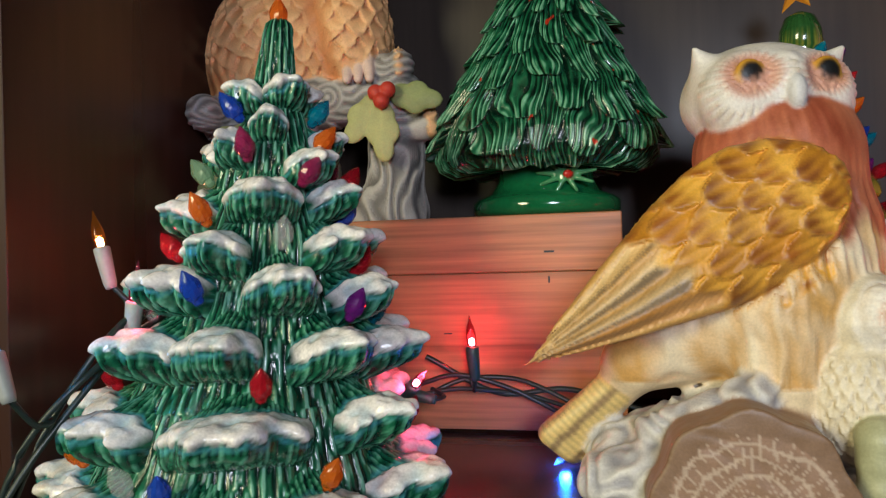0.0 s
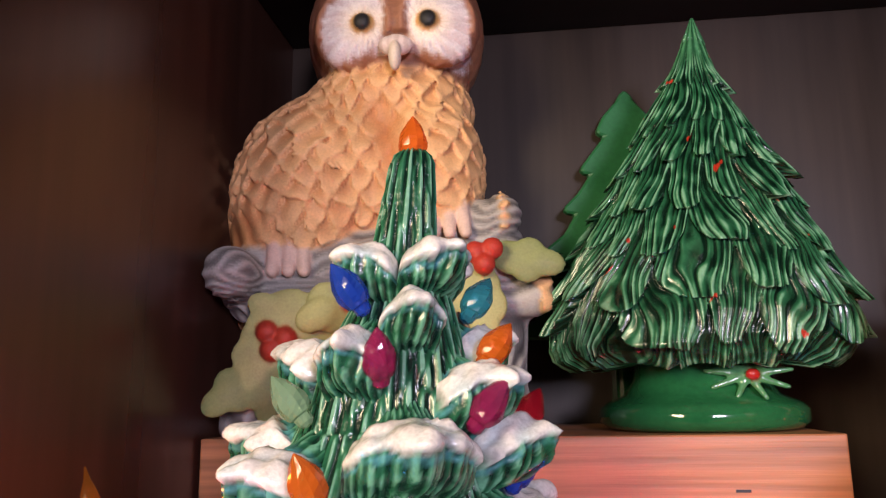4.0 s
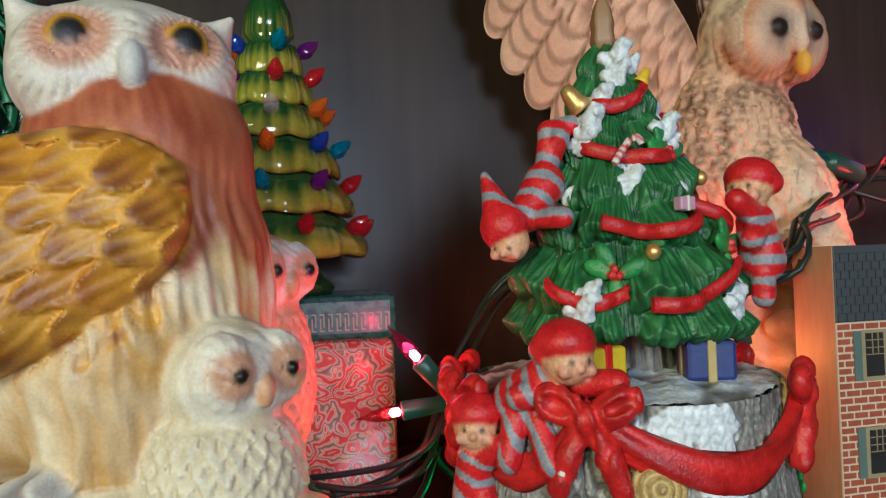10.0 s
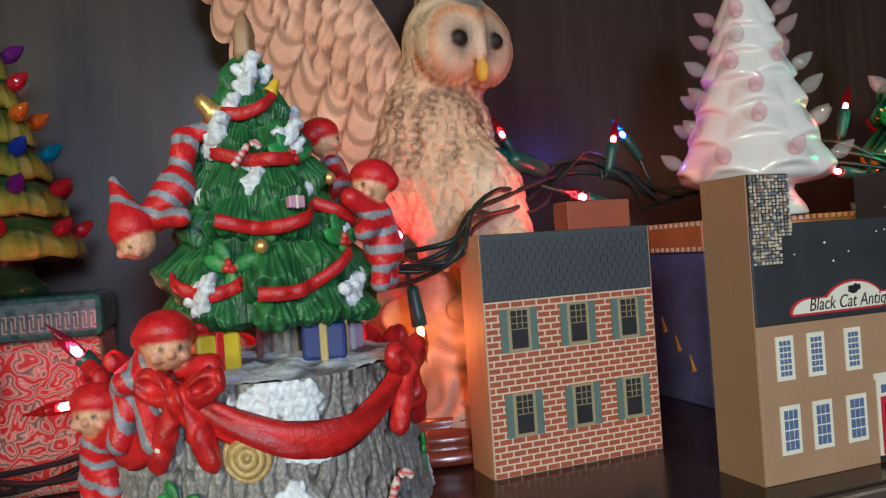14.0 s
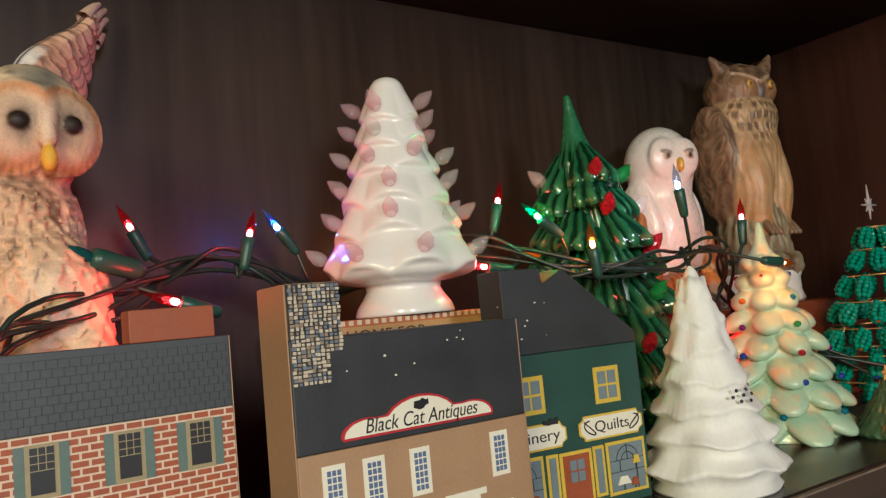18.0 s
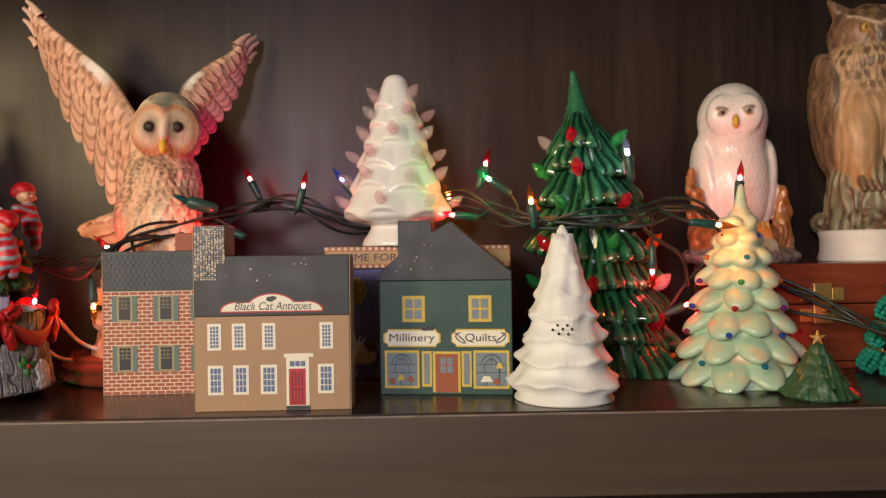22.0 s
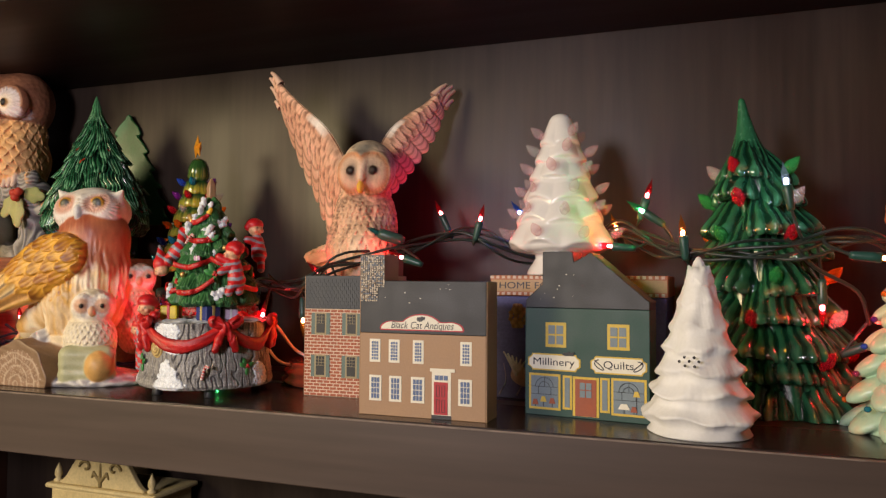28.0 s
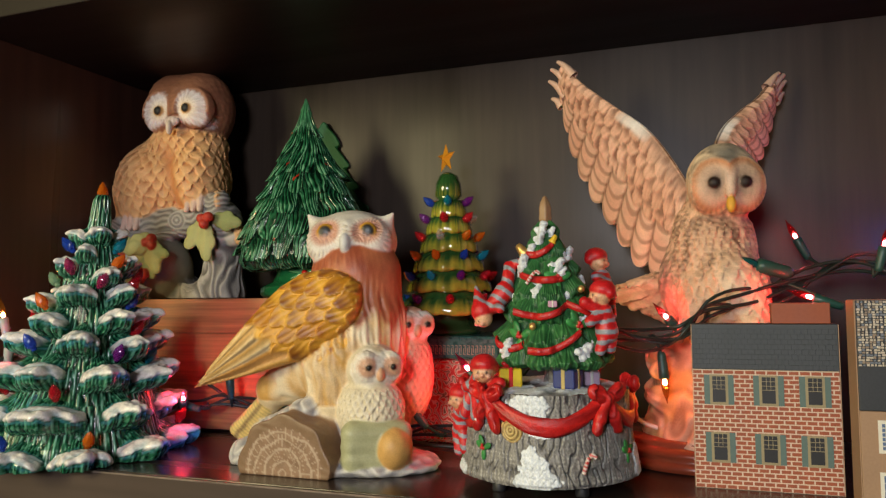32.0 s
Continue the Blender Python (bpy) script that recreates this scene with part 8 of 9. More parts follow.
    for a, z in ((-99, 0.110), (-30, 0.135), (20, 0.12)):
        part("ornament", gold_ball, None, tr, "tiny gold ball", Matrix.Translation(on_tree(a, z, 0.0005)))
    for a, z in ((-62, 0.143), (-118, 0.104), (-50, 0.111), (30, 0.11)):
        p = on_tree(a, z, 0.0012)
        part("holly_sprig", holly, None, tr, "green holly sprig with red berries", pose(*p, 0, 0, a + 90))
    bell = [(0.0001, 0.010), (0.0022, 0.0095), (0.0032, 0.006), (0.0036, 0.003), (0.0052, 0.0), (0.0046, -0.0004), (0.0001, 0.002)]
    part("bell", mesh_of("bell", *lathe(bell, 20), brass), None, tr, "small gold bell", pose(*on_tree(-148, 0.160, 0.001), 0, -40, 0))
    part("bell", mesh_of("bell", *lathe(bell, 20), material("yellow_enamel", (0.75, 0.48, 0.02), 0.35)), None, tr, "small yellow bell", pose(*on_tree(-62, 0.168, 0.000), 0, 30, 0) @ Matrix.Scale(0.6, 4))
    gx, gy, gz = on_tree(-76, 0.125, 0.001)
    toy = part("present", block(-0.0032, 0.0032, -0.002, 0.002, -0.0022, 0.0022, 0.0006), material("pink_wrap", (0.55, 0.30, 0.42), 0.4), tr, "tiny pink present", pose(gx, gy, gz, 0, 0, 14))
    part("band", block(-0.0005, 0.0005, -0.0023, 0.0023, -0.0024, 0.0024, 0.0002), cream_paint, toy)
    for x, y, z, lean, s in ((*on_tree(-92, 0.139, 0.001), 30, 1.0), (*side(-57, 0.018, 0.001), 12, 1.15), (*side(-128, 0.048, 0.0065), 15, 1.1)):
        v, f = tube([(0, 0, 0), (0.001, 0, 0.008), (0.003, -0.0005, 0.0115), (0.0055, -0.0005, 0.0105)], 0.0013, 8, 0.001)
        stripe = np.where(np.sin(v[:, 2:3] * 2600) > 0, 1.0, 0.0)
        col = stripe * np.array([[0.7, 0.66, 0.62]]) + (1 - stripe) * np.array([RED])
        part("candy_cane", mesh_of("candy_cane", v, f, resin, True, col), None, t, "red and white candy cane", pose(x, y, z, 0, lean, 0) @ Matrix.Scale(s, 4))
    fin = [(0.0001, 0), (0.0034, 0.0005), (0.0046, 0.004), (0.0040, 0.008), (0.0044, 0.011), (0.0033, 0.016), (0.0014, 0.020), (0.0001, 0.021)]
    part("finial", mesh_of("finial", *lathe(fin, 20, lambda A, R, Z: (R * (1 + 0.12 * np.cos(5 * A)), Z)), material("aged_bronze", (0.34, 0.20, 0.10), 0.45)), None, tr, "tan bronze finial", pose(-0.055 * 0.182, 0, 0.182))

    def elf(head, seat, face, limbs, hat, size=1.0):
        """A small figure: round head, knitted cap, striped suit; hat: where a pointed cap ends, or None for a round one."""
        head, seat, face = np.array(head), np.array(seat), np.array(face) / np.linalg.norm(face)
        ends = [head, seat, *[q for l in limbs for q in l]] + ([np.array(hat)] if hat is not None else [])
        allp = np.array(ends)
        e = Clay(allp.min(0) - 0.015, allp.max(0) + 0.015, 0.0008, RED)
        way = seat - head
        e.rod(head + way * 0.45, seat, 0.0062 * size, 0.0078 * size, RED, 0.0012)
        for l in limbs:
            for p, q in zip(l, l[1:]):
                e.rod(np.array(p), np.array(q), 0.0041 * size, 0.0037 * size, RED, 0.0010)
        e.ball(head, (0.0072 * size, 0.0072 * size, 0.0070 * size), SKIN, 0.0008)
        across = np.cross(face, (0, 0, 1))
        across /= np.linalg.norm(across)
        up = np.cross(across, face)
        if hat is None:
            e.ball(head + up * 0.0042 * size - face * 0.0018 * size, (0.0088 * size, 0.0088 * size, 0.0066 * size), RED, 0.0006)
            e.rod(head + up * 0.0020 * size - face * 0.004 * size - across * 0.006 * size, head + up * 0.0020 * size - face * 0.004 * size + across * 0.006 * size, 0.0040 * size, 0.0040 * size, RED, 0.0012)
        else:
            tip = np.array(hat)
            e.ball(head + (tip - head) * 0.22, 0.0086 * size, RED, 0.0006)
            e.rod(head + (tip - head) * 0.30, tip, 0.0072 * size, 0.0016 * size, RED, 0.0016)
        e.ball(head + face * 0.0072 * size - up * 0.0010, 0.0014 * size, (0.66, 0.32, 0.19), 0.0008)
        for sg in (-1, 1):
            e.ball(head + face * 0.0066 * size + across * sg * 0.0026 * size + up * 0.0008, 0.0008 * size, (0.03, 0.02, 0.02), 0.0003)
            e.ball(head + face * 0.0056 * size + across * sg * 0.0040 * size - up * 0.0020, 0.0019 * size, (0.68, 0.33, 0.21), 0.0012)
        line = way / np.linalg.norm(way)

        def stripes(p, col):
            d = (p - head) @ line + 0.25 * (p - head) @ across + 0.0006 * wave(p, 0.004)
            on = (d > 0.0075 * size) & (np.sin(d * 2 * math.pi / 0.0068) > 0.30) & (col[:, 0] > 0.4) & (col[:, 1] < 0.08)
            out = col.copy()
            out[on] = GREY
            return out * (1 + 0.12 * wave(p, 0.003)[:, None])

        part("elf", e.mesh("elf", resin, stripes), None, t, "little elf in red and grey stripes")

    elf((-0.0355, -0.0475, 0.0800), (-0.047, -0.032, 0.066), (0.15, -0.95, -0.12), [((-0.048, -0.036, 0.068), (-0.053, -0.039, 0.050)), ((-0.044, -0.038, 0.066), (-0.042, -0.047, 0.050)), ((-0.030, -0.044, 0.072), (-0.022, -0.052, 0.073)), ((-0.040, -0.044, 0.071), (-0.050, -0.042, 0.069))], None, 1.08)
    elf((-0.0605, -0.0285, 0.0585), (-0.0600, -0.022, 0.036), (-0.35, -0.92, -0.05), [((-0.060, -0.027, 0.046), (-0.054, -0.036, 0.054)), ((-0.064, -0.024, 0.036), (-0.062, -0.026, 0.022)), ((-0.058, -0.028, 0.036), (-0.056, -0.030, 0.024))], None)
    elf((-0.0440, -0.018, 0.1150), (-0.029, -0.012, 0.134), (-0.60, -0.70, -0.45), [((-0.029, -0.012, 0.134), (-0.026, -0.010, 0.152), (-0.018, -0.012, 0.154)), ((-0.035, -0.016, 0.123), (-0.028, -0.028, 0.122)), ((-0.027, -0.008, 0.138), (-0.023, -0.014, 0.150))], (-0.0510, -0.014, 0.1370), 0.95)
    elf((0.0440, -0.022, 0.1300), (0.0480, -0.022, 0.106), (-0.80, -0.55, 0.0), [((0.045, -0.024, 0.120), (0.034, -0.030, 0.126)), ((0.047, -0.024, 0.105), (0.044, -0.028, 0.094)), ((0.051, -0.018, 0.106), (0.050, -0.020, 0.095)), ((0.047, -0.024, 0.120), (0.038, -0.032, 0.113))], None, 1.05)
    elf((0.036, 0.026, 0.1550), (0.042, 0.024, 0.130), (0.8, -0.3, 0), [((0.040, 0.022, 0.142), (0.036, 0.012, 0.144)), ((0.044, 0.024, 0.130), (0.046, 0.022, 0.116))], None)


music_stump()


# ---- boxes under the figures ----
def oak_chest():
    t = thing("wooden_box", pose(-0.0845, 0.520, 0), "reddish oak box with open grain and one long crack", "box")
    w, d, h = 0.1375, 0.055, 0.131
    part("front_board", block(-w, w, -d, -d + 0.012, 0.0025, h - 0.0345, 0.0004), oak, t)
    part("front_board", block(-w, w, -d, -d + 0.012, h - 0.0342, h, 0.0008), oak, t)
    part("top_board", block(-w, w, -d + 0.0122, d, h - 0.012, h - 0.0003, 0.0008), oak, t)
    for kx, kz, kw, kh in ((0.092, 0.108, 0.006, 0.0012), (0.094, 0.090, 0.0010, 0.004), (0.030, 0.060, 0.005, 0.0008)):
        part("knot", block(kx, kx + kw, -d - 0.0003, -d + 0.0004, kz, kz + kh, 0), dark_paint, t, "small dark knot in the oak")
    for s in (-1, 1):
        part("side_board", block(s * w - 0.006 * (1 + s), s * w + 0.006 * (1 - s), -d + 0.0125, d - 0.0125, 0.0025, h - 0.0125, 0.0012), oak, t)
    part("back_board", block(-w, w, d - 0.012, d, 0.0025, h - 0.0125, 0.0012), oak, t)
    part("bottom_board", block(-w + 0.012, w - 0.012, -d + 0.012, d - 0.012, 0.0, 0.008, 0.001), oak, t)


oak_chest()


def paisley():
    m = material("paisley_print", (0.4, 0.04, 0.03), 0.3, coat=0.3)
    N, L = m.node_tree.nodes, m.node_tree.links
    co = N.new("ShaderNodeTexCoord")
    vo, no, wv = N.new("ShaderNodeTexVoronoi"), N.new("ShaderNodeTexNoise"), N.new("ShaderNodeMath")
    mixv = N.new("ShaderNodeMixRGB")
    no.inputs["Scale"].default_value = 55
    mixv.inputs[0].default_value = 0.03
    L.new(co.outputs["Object"], no.inputs["Vector"])
    L.new(co.outputs["Object"], mixv.inputs[1])
    L.new(no.outputs["Color"], mixv.inputs[2])
    L.new(mixv.outputs[0], vo.inputs["Vector"])
    vo.inputs["Scale"].default_value = 80
    wv.operation = "SINE"
    mul = N.new("ShaderNodeMath")
    mul.operation = "MULTIPLY"
    mul.inputs[1].default_value = 19
    L.new(vo.outputs["Distance"], mul.inputs[0])
    L.new(mul.outputs[0], wv.inputs[0])
    ramp = N.new("ShaderNodeValToRGB")
    el = ramp.color_ramp.elements
    el[0].position, el[0].color = 0.0, (0.55, 0.030, 0.022, 1)
    el[1].position, el[1].color = 1.0, (0.20, 0.10, 0.05, 1)
    for pos, col in ((0.30, (0.62, 0.06, 0.035, 1)), (0.46, (0.74, 0.62, 0.46, 1)), (0.60, (0.62, 0.08, 0.04, 1)), (0.80, (0.70, 0.60, 0.46, 1))):
        e = el.new(pos)
        e.color = col
    half = N.new("ShaderNodeMapRange")
    half.inputs["From Min"].default_value = -1
    L.new(wv.outputs[0], half.inputs[0])
    L.new(half.outputs[0], ramp.inputs[0])
    L.new(ramp.outputs[0], N["Principled BSDF"].inputs["Base Color"])
    return m


def tin_box():
    t = thing("tin", pose(0.174, 0.517, 0), "red and gold paisley printed tin with dark green lid", "tin")
    band = material("green_tin_band", (0.04, 0.13, 0.11), 0.3, vary=0.5, scale=220, coat=0.3)
    part("body", block(-0.043, 0.043, -0.041, 0.041, 0.0, 0.0745, 0.004), paisley(), t)
    lid = part("lid", block(-0.0442, 0.0442, -0.0422, 0.0422, 0.0748, 0.0955, 0.003), band, t, "dark green lid with grey patterned rim")
    scroll_paint = material("pale_gold_print", (0.38, 0.33, 0.22), 0.35)
    rows = []
    for k in range(22):
        x = -0.041 + k * 0.0038
        rows += [(x, x + 0.0022, 0.0790, 0.0796), (x, x + 0.0006, 0.0796, 0.0850), (x + 0.0016, x + 0.0022, 0.0810, 0.0866), (x, x + 0.0022, 0.0866, 0.0872)]
    part("printed_border", mesh_of("printed_border", *plates(rows, 1, 0.0003), scroll_paint, False), None, lid, "pale gold printed border", pose(0, -0.0423, 0))
    for z, high in ((0.003, 0.0008), (0.007, 0.0006), (0.070, 0.0008)):
        part("printed_line", mesh_of("printed_line", *plates([(-0.0415, 0.0415, z, z + high)], 1, 0.0003), scroll_paint, False), None, t, "", pose(0, -0.0411, 0))


tin_box()


def winter_box():
    t = thing("gift_box", pose(0.623, 0.486, 0, 0, 0, 0), "blue winter scene box with orange gingham lid", "box")
    blue = material("periwinkle_print", (0.10, 0.105, 0.30), 0.45, vary=0.35, scale=60)
    part("body", block(-0.077, 0.077, -0.045, 0.045, 0, 0.0925, 0.0012), blue, t)
    lid = part("lid", block(-0.0785, 0.0785, -0.0465, 0.0465, 0.0928, 0.1115, 0.0012), material("terracotta_print", (0.42, 0.13, 0.045), 0.5, vary=0.2), t, "orange gingham edged lid with a lettered band")
    checks = [(-0.078 + i * 0.0052, -0.0752 + i * 0.0052, z, z + 0.0026) for i in range(30) for z in (0.0935, 0.1085)]
    part("check", mesh_of("check", *plates(checks, 1, 0.0003), mortar_paint, False), None, lid, "cream gingham checks", pose(0, -0.0466, 0))
    part("check", mesh_of("check", *plates([(-0.046 + i * 0.0052, -0.0432 + i * 0.0052, z, z + 0.0026) for i in range(18) for z in (0.0935, 0.1085)], 1, 0.0003), mortar_paint, False), None, lid, "cream gingham checks", pose(-0.0786, 0, 0, 0, 0, -90))
    bandp = part("band", block(-0.0775, 0.0775, -0.0470, -0.0466, 0.0968, 0.1075, 0), material("sand_band", (0.46, 0.27, 0.11), 0.5), lid, "sand coloured band with lettering")
    text_plate("HOME FOR", 0.0085, (-0.044, -0.0473, 0.1021), dark_paint, bandp, width=0.052)
    cone = Clay((-0.010, -0.004, -0.013), (0.010, 0.004, 0.013), 0.0006, (0.35, 0.2, 0.06))
    for row in range(7):
        for k in range(4):
            wv = 0.0075 * math.sin(math.pi * (row + 1) / 8.5)
            cone.ball(((k - 1.5) * wv * 0.62 + (row % 2) * 0.001, -0.0006, 0.010 - row * 0.0031), (0.0022, 0.0010, 0.0020), (0.40, 0.235, 0.07) if (k + row) % 2 else (0.26, 0.14, 0.04), 0.0005)
    part("painted_cone", cone.mesh("painted_cone", resin), None, t, "golden pine cone", pose(-0.053, -0.0452, 0.074))
    bird = Clay((-0.02, -0.004, -0.02), (0.02, 0.004, 0.022), 0.0008, (0.5, 0.4, 0.36))
    bird.ball((0.004, 0, -0.006), (0.012, 0.0012, 0.0085), (0.50, 0.36, 0.30), 0.001, (0, 20, 0))
    bird.ball((0.011, 0, 0.001), (0.0055, 0.0014, 0.0048), (0.06, 0.05, 0.05), 0.001)
    for k in range(6):
        bird.rod((-0.002, 0, -0.004), (-0.014 + k * 0.004, 0, 0.016 - 0.0016 * k), 0.0016, 0.0008, (0.55, 0.52, 0.56), 0.001)
    part("painted_bird", bird.mesh("painted_bird", resin), None, t, "small pale painted bird", pose(-0.052, -0.0452, 0.026))
    for k in range(9):
        a = srng.uniform(0, 1)
        part("painted_twig", mesh_of("painted_twig", *tube([(-0.07 + 0.016 * k, 0, 0.003), (-0.064 + 0.016 * k, 0, 0.012 + 0.006 * a), (-0.066 + 0.016 * k, 0, 0.026 + 0.01 * a)], (0.0009, 0.0003), 5), material("lilac_print", (0.30, 0.27, 0.42), 0.5)), None, t, "", pose(0, -0.0451, 0))
    for k in range(5):
        part("painted_fleck", mesh_of("painted_fleck", *tube([(0, -0.03 + 0.013 * k, 0.02 + 0.011 * (k % 3)), (0, -0.026 + 0.013 * k, 0.03 + 0.011 * (k % 3))], (0.0022, 0.0004), 6), brass), None, t, "", pose(-0.0771, 0, 0))


winter_box()


def latch_chest():
    t = thing("wooden_chest", pose(1.020, 0.510, 0), "low red mahogany chest with brass clasp", "chest")
    w, d, h = 0.118, 0.055, 0.0915
    part("body", block(-w, w, -d, d, 0.006, 0.0555, 0.0015), mahogany, t)
    part("lid", block(-w, w, -d, d, 0.0562, h, 0.0025), mahogany, t, "mahogany lid with a dark top edge")
    part("plinth", block(-w - 0.003, w + 0.003, -d - 0.003, d, 0, 0.0058, 0.0012), mahogany, t)
    cl = thing_part = part("clasp", block(-0.006, 0.006, -0.0022, 0.0, -0.012, 0.014, 0.0006), brass, t, "brass clasp with four leaves", pose(-0.045, -d, 0.0555) @ Matrix.Scale(1.35, 4))
    for x in (-0.0145, 0.0065):
        for z in (-0.011, 0.0025):
            part("clasp_leaf", block(x, x + 0.008, -0.0014, 0.0, z, z + 0.0085, 0.0005), brass, cl)
    part("knob", mesh_of("knob", *lathe([(0.0001, 0.004), (0.002, 0.0036), (0.0026, 0.002), (0.002, 0.0)], 16), brass), None, cl, "", pose(0, -0.0022, -0.003, 90, 0, 0))


latch_chest()


# ---- the shelf below ----
def cream_cabinet():
    t = thing("ornate_cabinet", pose(0.033, 0.535, -0.40, 0, 0, 0), "cream carved miniature cabinet with scrolled crest", "cabinet")
    w, d = 0.080, 0.034
    part("body", block(-w, w, -d, d, 0.0, 0.243, 0.002), cream, t)
    part("cornice", block(-w - 0.006, w + 0.006, -d - 0.006, d + 0.006, 0.2435, 0.2500, 0.003), cream, t)
    crest = [(-0.066, 0.0), (0.066, 0.0)] + [(u, 0.003 + 0.033 * max(0.0, min(1.0, (0.066 - abs(u)) / 0.034)) ** 2 * (3 - 2 * max(0.0, min(1.0, (0.066 - abs(u)) / 0.034)))) for u in np.linspace(0.066, -0.066, 33)]
    part("crest", prism(crest, -0.004, 0.004, 0.0012), cream, t, "", pose(0, -d + 0.002, 0.2502))
    dark_gold = material("antiqued_gold", (0.26, 0.19, 0.07), 0.5)
    for s in (-1, 1):
        curl = [(s * (0.022 + 0.010 * (1 - u) * math.cos(6 * u)), -0.0055, 0.024 + 0.009 * (1 - u) * math.sin(6 * u)) for u in np.linspace(0, 0.9, 16)]
        part("scroll", mesh_of("scroll", *tube(curl, 0.0018, 6, 0.002), dark_gold), None, t, "", pose(0, -d + 0.002, 0.2502))
        fin = [(0.0001, 0), (0.0055, 0), (0.0055, 0.003), (0.003, 0.005), (0.0048, 0.009), (0.0042, 0.015), (0.0001, 0.024)]
        part("finial", mesh_of("finial", *lathe(fin, 20), cream), None, t, "", pose(s * 0.073, -d + 0.004, 0.2502))
    lily = Clay((-0.016, -0.005, -0.016), (0.016, 0.005, 0.018), 0.0009, (0.26, 0.19, 0.07))
    lily.rod((0, 0, -0.012), (0, 0, 0.014), 0.0026, 0.0012, (0.26, 0.19, 0.07), 0.001)
    for s in (-1, 1):
        lily.rod((0, 0, -0.008), (s * 0.010, 0, 0.003), 0.0018, 0.0020, (0.26, 0.19, 0.07), 0.001)
        lily.rod((s * 0.010, 0, 0.003), (s * 0.013, 0, -0.003), 0.0020, 0.0014, (0.26, 0.19, 0.07), 0.001)
    part("carved_lily", lily.mesh("carved_lily", resin), None, t, "carved fleur-de-lis", pose(0, -d - 0.0025, 0.2655))


cream_cabinet()


# ---- string of miniature lights ----
GLOW = {"red": (1.0, 0.03, 0.03), "pink": (1.0, 0.05, 0.16), "amber": (1.0, 0.36, 0.03), "blue": (0.08, 0.28, 1.0), "green": (0.03, 0.9, 0.25), "white": (0.75, 0.85, 1.0), "cyan": (0.06, 0.55, 1.0)}
lit_glass = {k: glass_bulb(k + "_lit_glass", tuple(0.7 * c for c in v), 0.35, 0.72, 0.01) for k, v in GLOW.items()}
filament = {k: emitter(k + "_filament", tuple(0.45 + 0.55 * c for c in v), 120.0) for k, v in GLOW.items()}
mini_prof = [(0.0016, -0.002), (0.0024, 0.0), (0.0028, 0.004), (0.0027, 0.008), (0.0020, 0.0115), (0.0009, 0.0145), (0.0003, 0.0175), (0.0001, 0.018)]
mini = {k: mesh_of("bulb", *lathe(mini_prof, 16), m) for k, m in lit_glass.items()}
core = {k: mesh_of("filament", *lathe([(0.0001, 0.0003), (0.0016, 0.0012), (0.0016, 0.0040), (0.0001, 0.0052)], 10), m) for k, m in filament.items()}
sock_prof = [(0.0001, -0.0195), (0.0024, -0.0195), (0.0030, -0.017), (0.0036, -0.006), (0.0038, -0.0005), (0.0034, 0.0), (0.0024, 0.0004)]
pale_socket = material("pale_grey_socket", (0.34, 0.36, 0.34), 0.45)
socks = {"green": mesh_of("socket", *lathe(sock_prof, 16), socket_green), "pale": mesh_of("socket", *lathe(sock_prof, 16), pale_socket)}

string = thing("string_lights", pose(0, 0, 0), "dark green string of lit multicoloured miniature lights", "string lights")
RUN = [(-0.205, 0.262, -0.10), (-0.196, 0.262, -0.02), (-0.182, 0.272, 0.03), (-0.160, 0.292, 0.070), (-0.156, 0.325, 0.088), (-0.175, 0.385, 0.080), (-0.135, 0.43, 0.05), (-0.075, 0.432, 0.030), (-0.040, 0.440, 0.036), (-0.005, 0.448, 0.030), (0.025, 0.445, 0.018), (0.06, 0.445, 0.010), (0.12, 0.452, 0.008), (0.160, 0.442, 0.018), (0.195, 0.432, 0.020), (0.222, 0.428, 0.030), (0.240, 0.448, 0.060), (0.270, 0.462, 0.098), (0.310, 0.438, 0.102), (0.345, 0.418, 0.100), (0.374, 0.402, 0.104), (0.392, 0.418, 0.118), (0.420, 0.436, 0.126), (0.448, 0.456, 0.138), (0.472, 0.480, 0.147), (0.500, 0.490, 0.152), (0.530, 0.495, 0.145), (0.558, 0.512, 0.136), (0.60, 0.528, 0.134), (0.640, 0.500, 0.150), (0.668, 0.458, 0.150), (0.696, 0.428, 0.138), (0.720, 0.414, 0.130), (0.752, 0.402, 0.128), (0.790, 0.400, 0.132), (0.822, 0.404, 0.142), (0.850, 0.410, 0.140), (0.874, 0.424, 0.124), (0.898, 0.446, 0.104), (0.925, 0.444, 0.080), (0.960, 0.430, 0.062), (0.990, 0.404, 0.040), (1.012, 0.342, 0.016), (1.050, 0.326, 0.012), (1.090, 0.318, 0.012), (1.118, 0.303, 0.008), (1.128, 0.290, -0.02), (1.132, 0.290, -0.12)]
for n in range(3):
    pts = []
    for i, p in enumerate(smooth_line(RUN, 0.012)):
        a = i * 0.42 + n * 2.094
        pts.append((p[0] + 0.0012 * math.sin(a * 0.7), p[1] + 0.0046 * math.cos(a), max(p[2] + 0.0046 * math.sin(a), 0.0021 if p[1] > 0.30 else -1)))
    part("wire", mesh_of("wire", *tube(pts, 0.00140, 7, 0.006), wire_green), None, string)
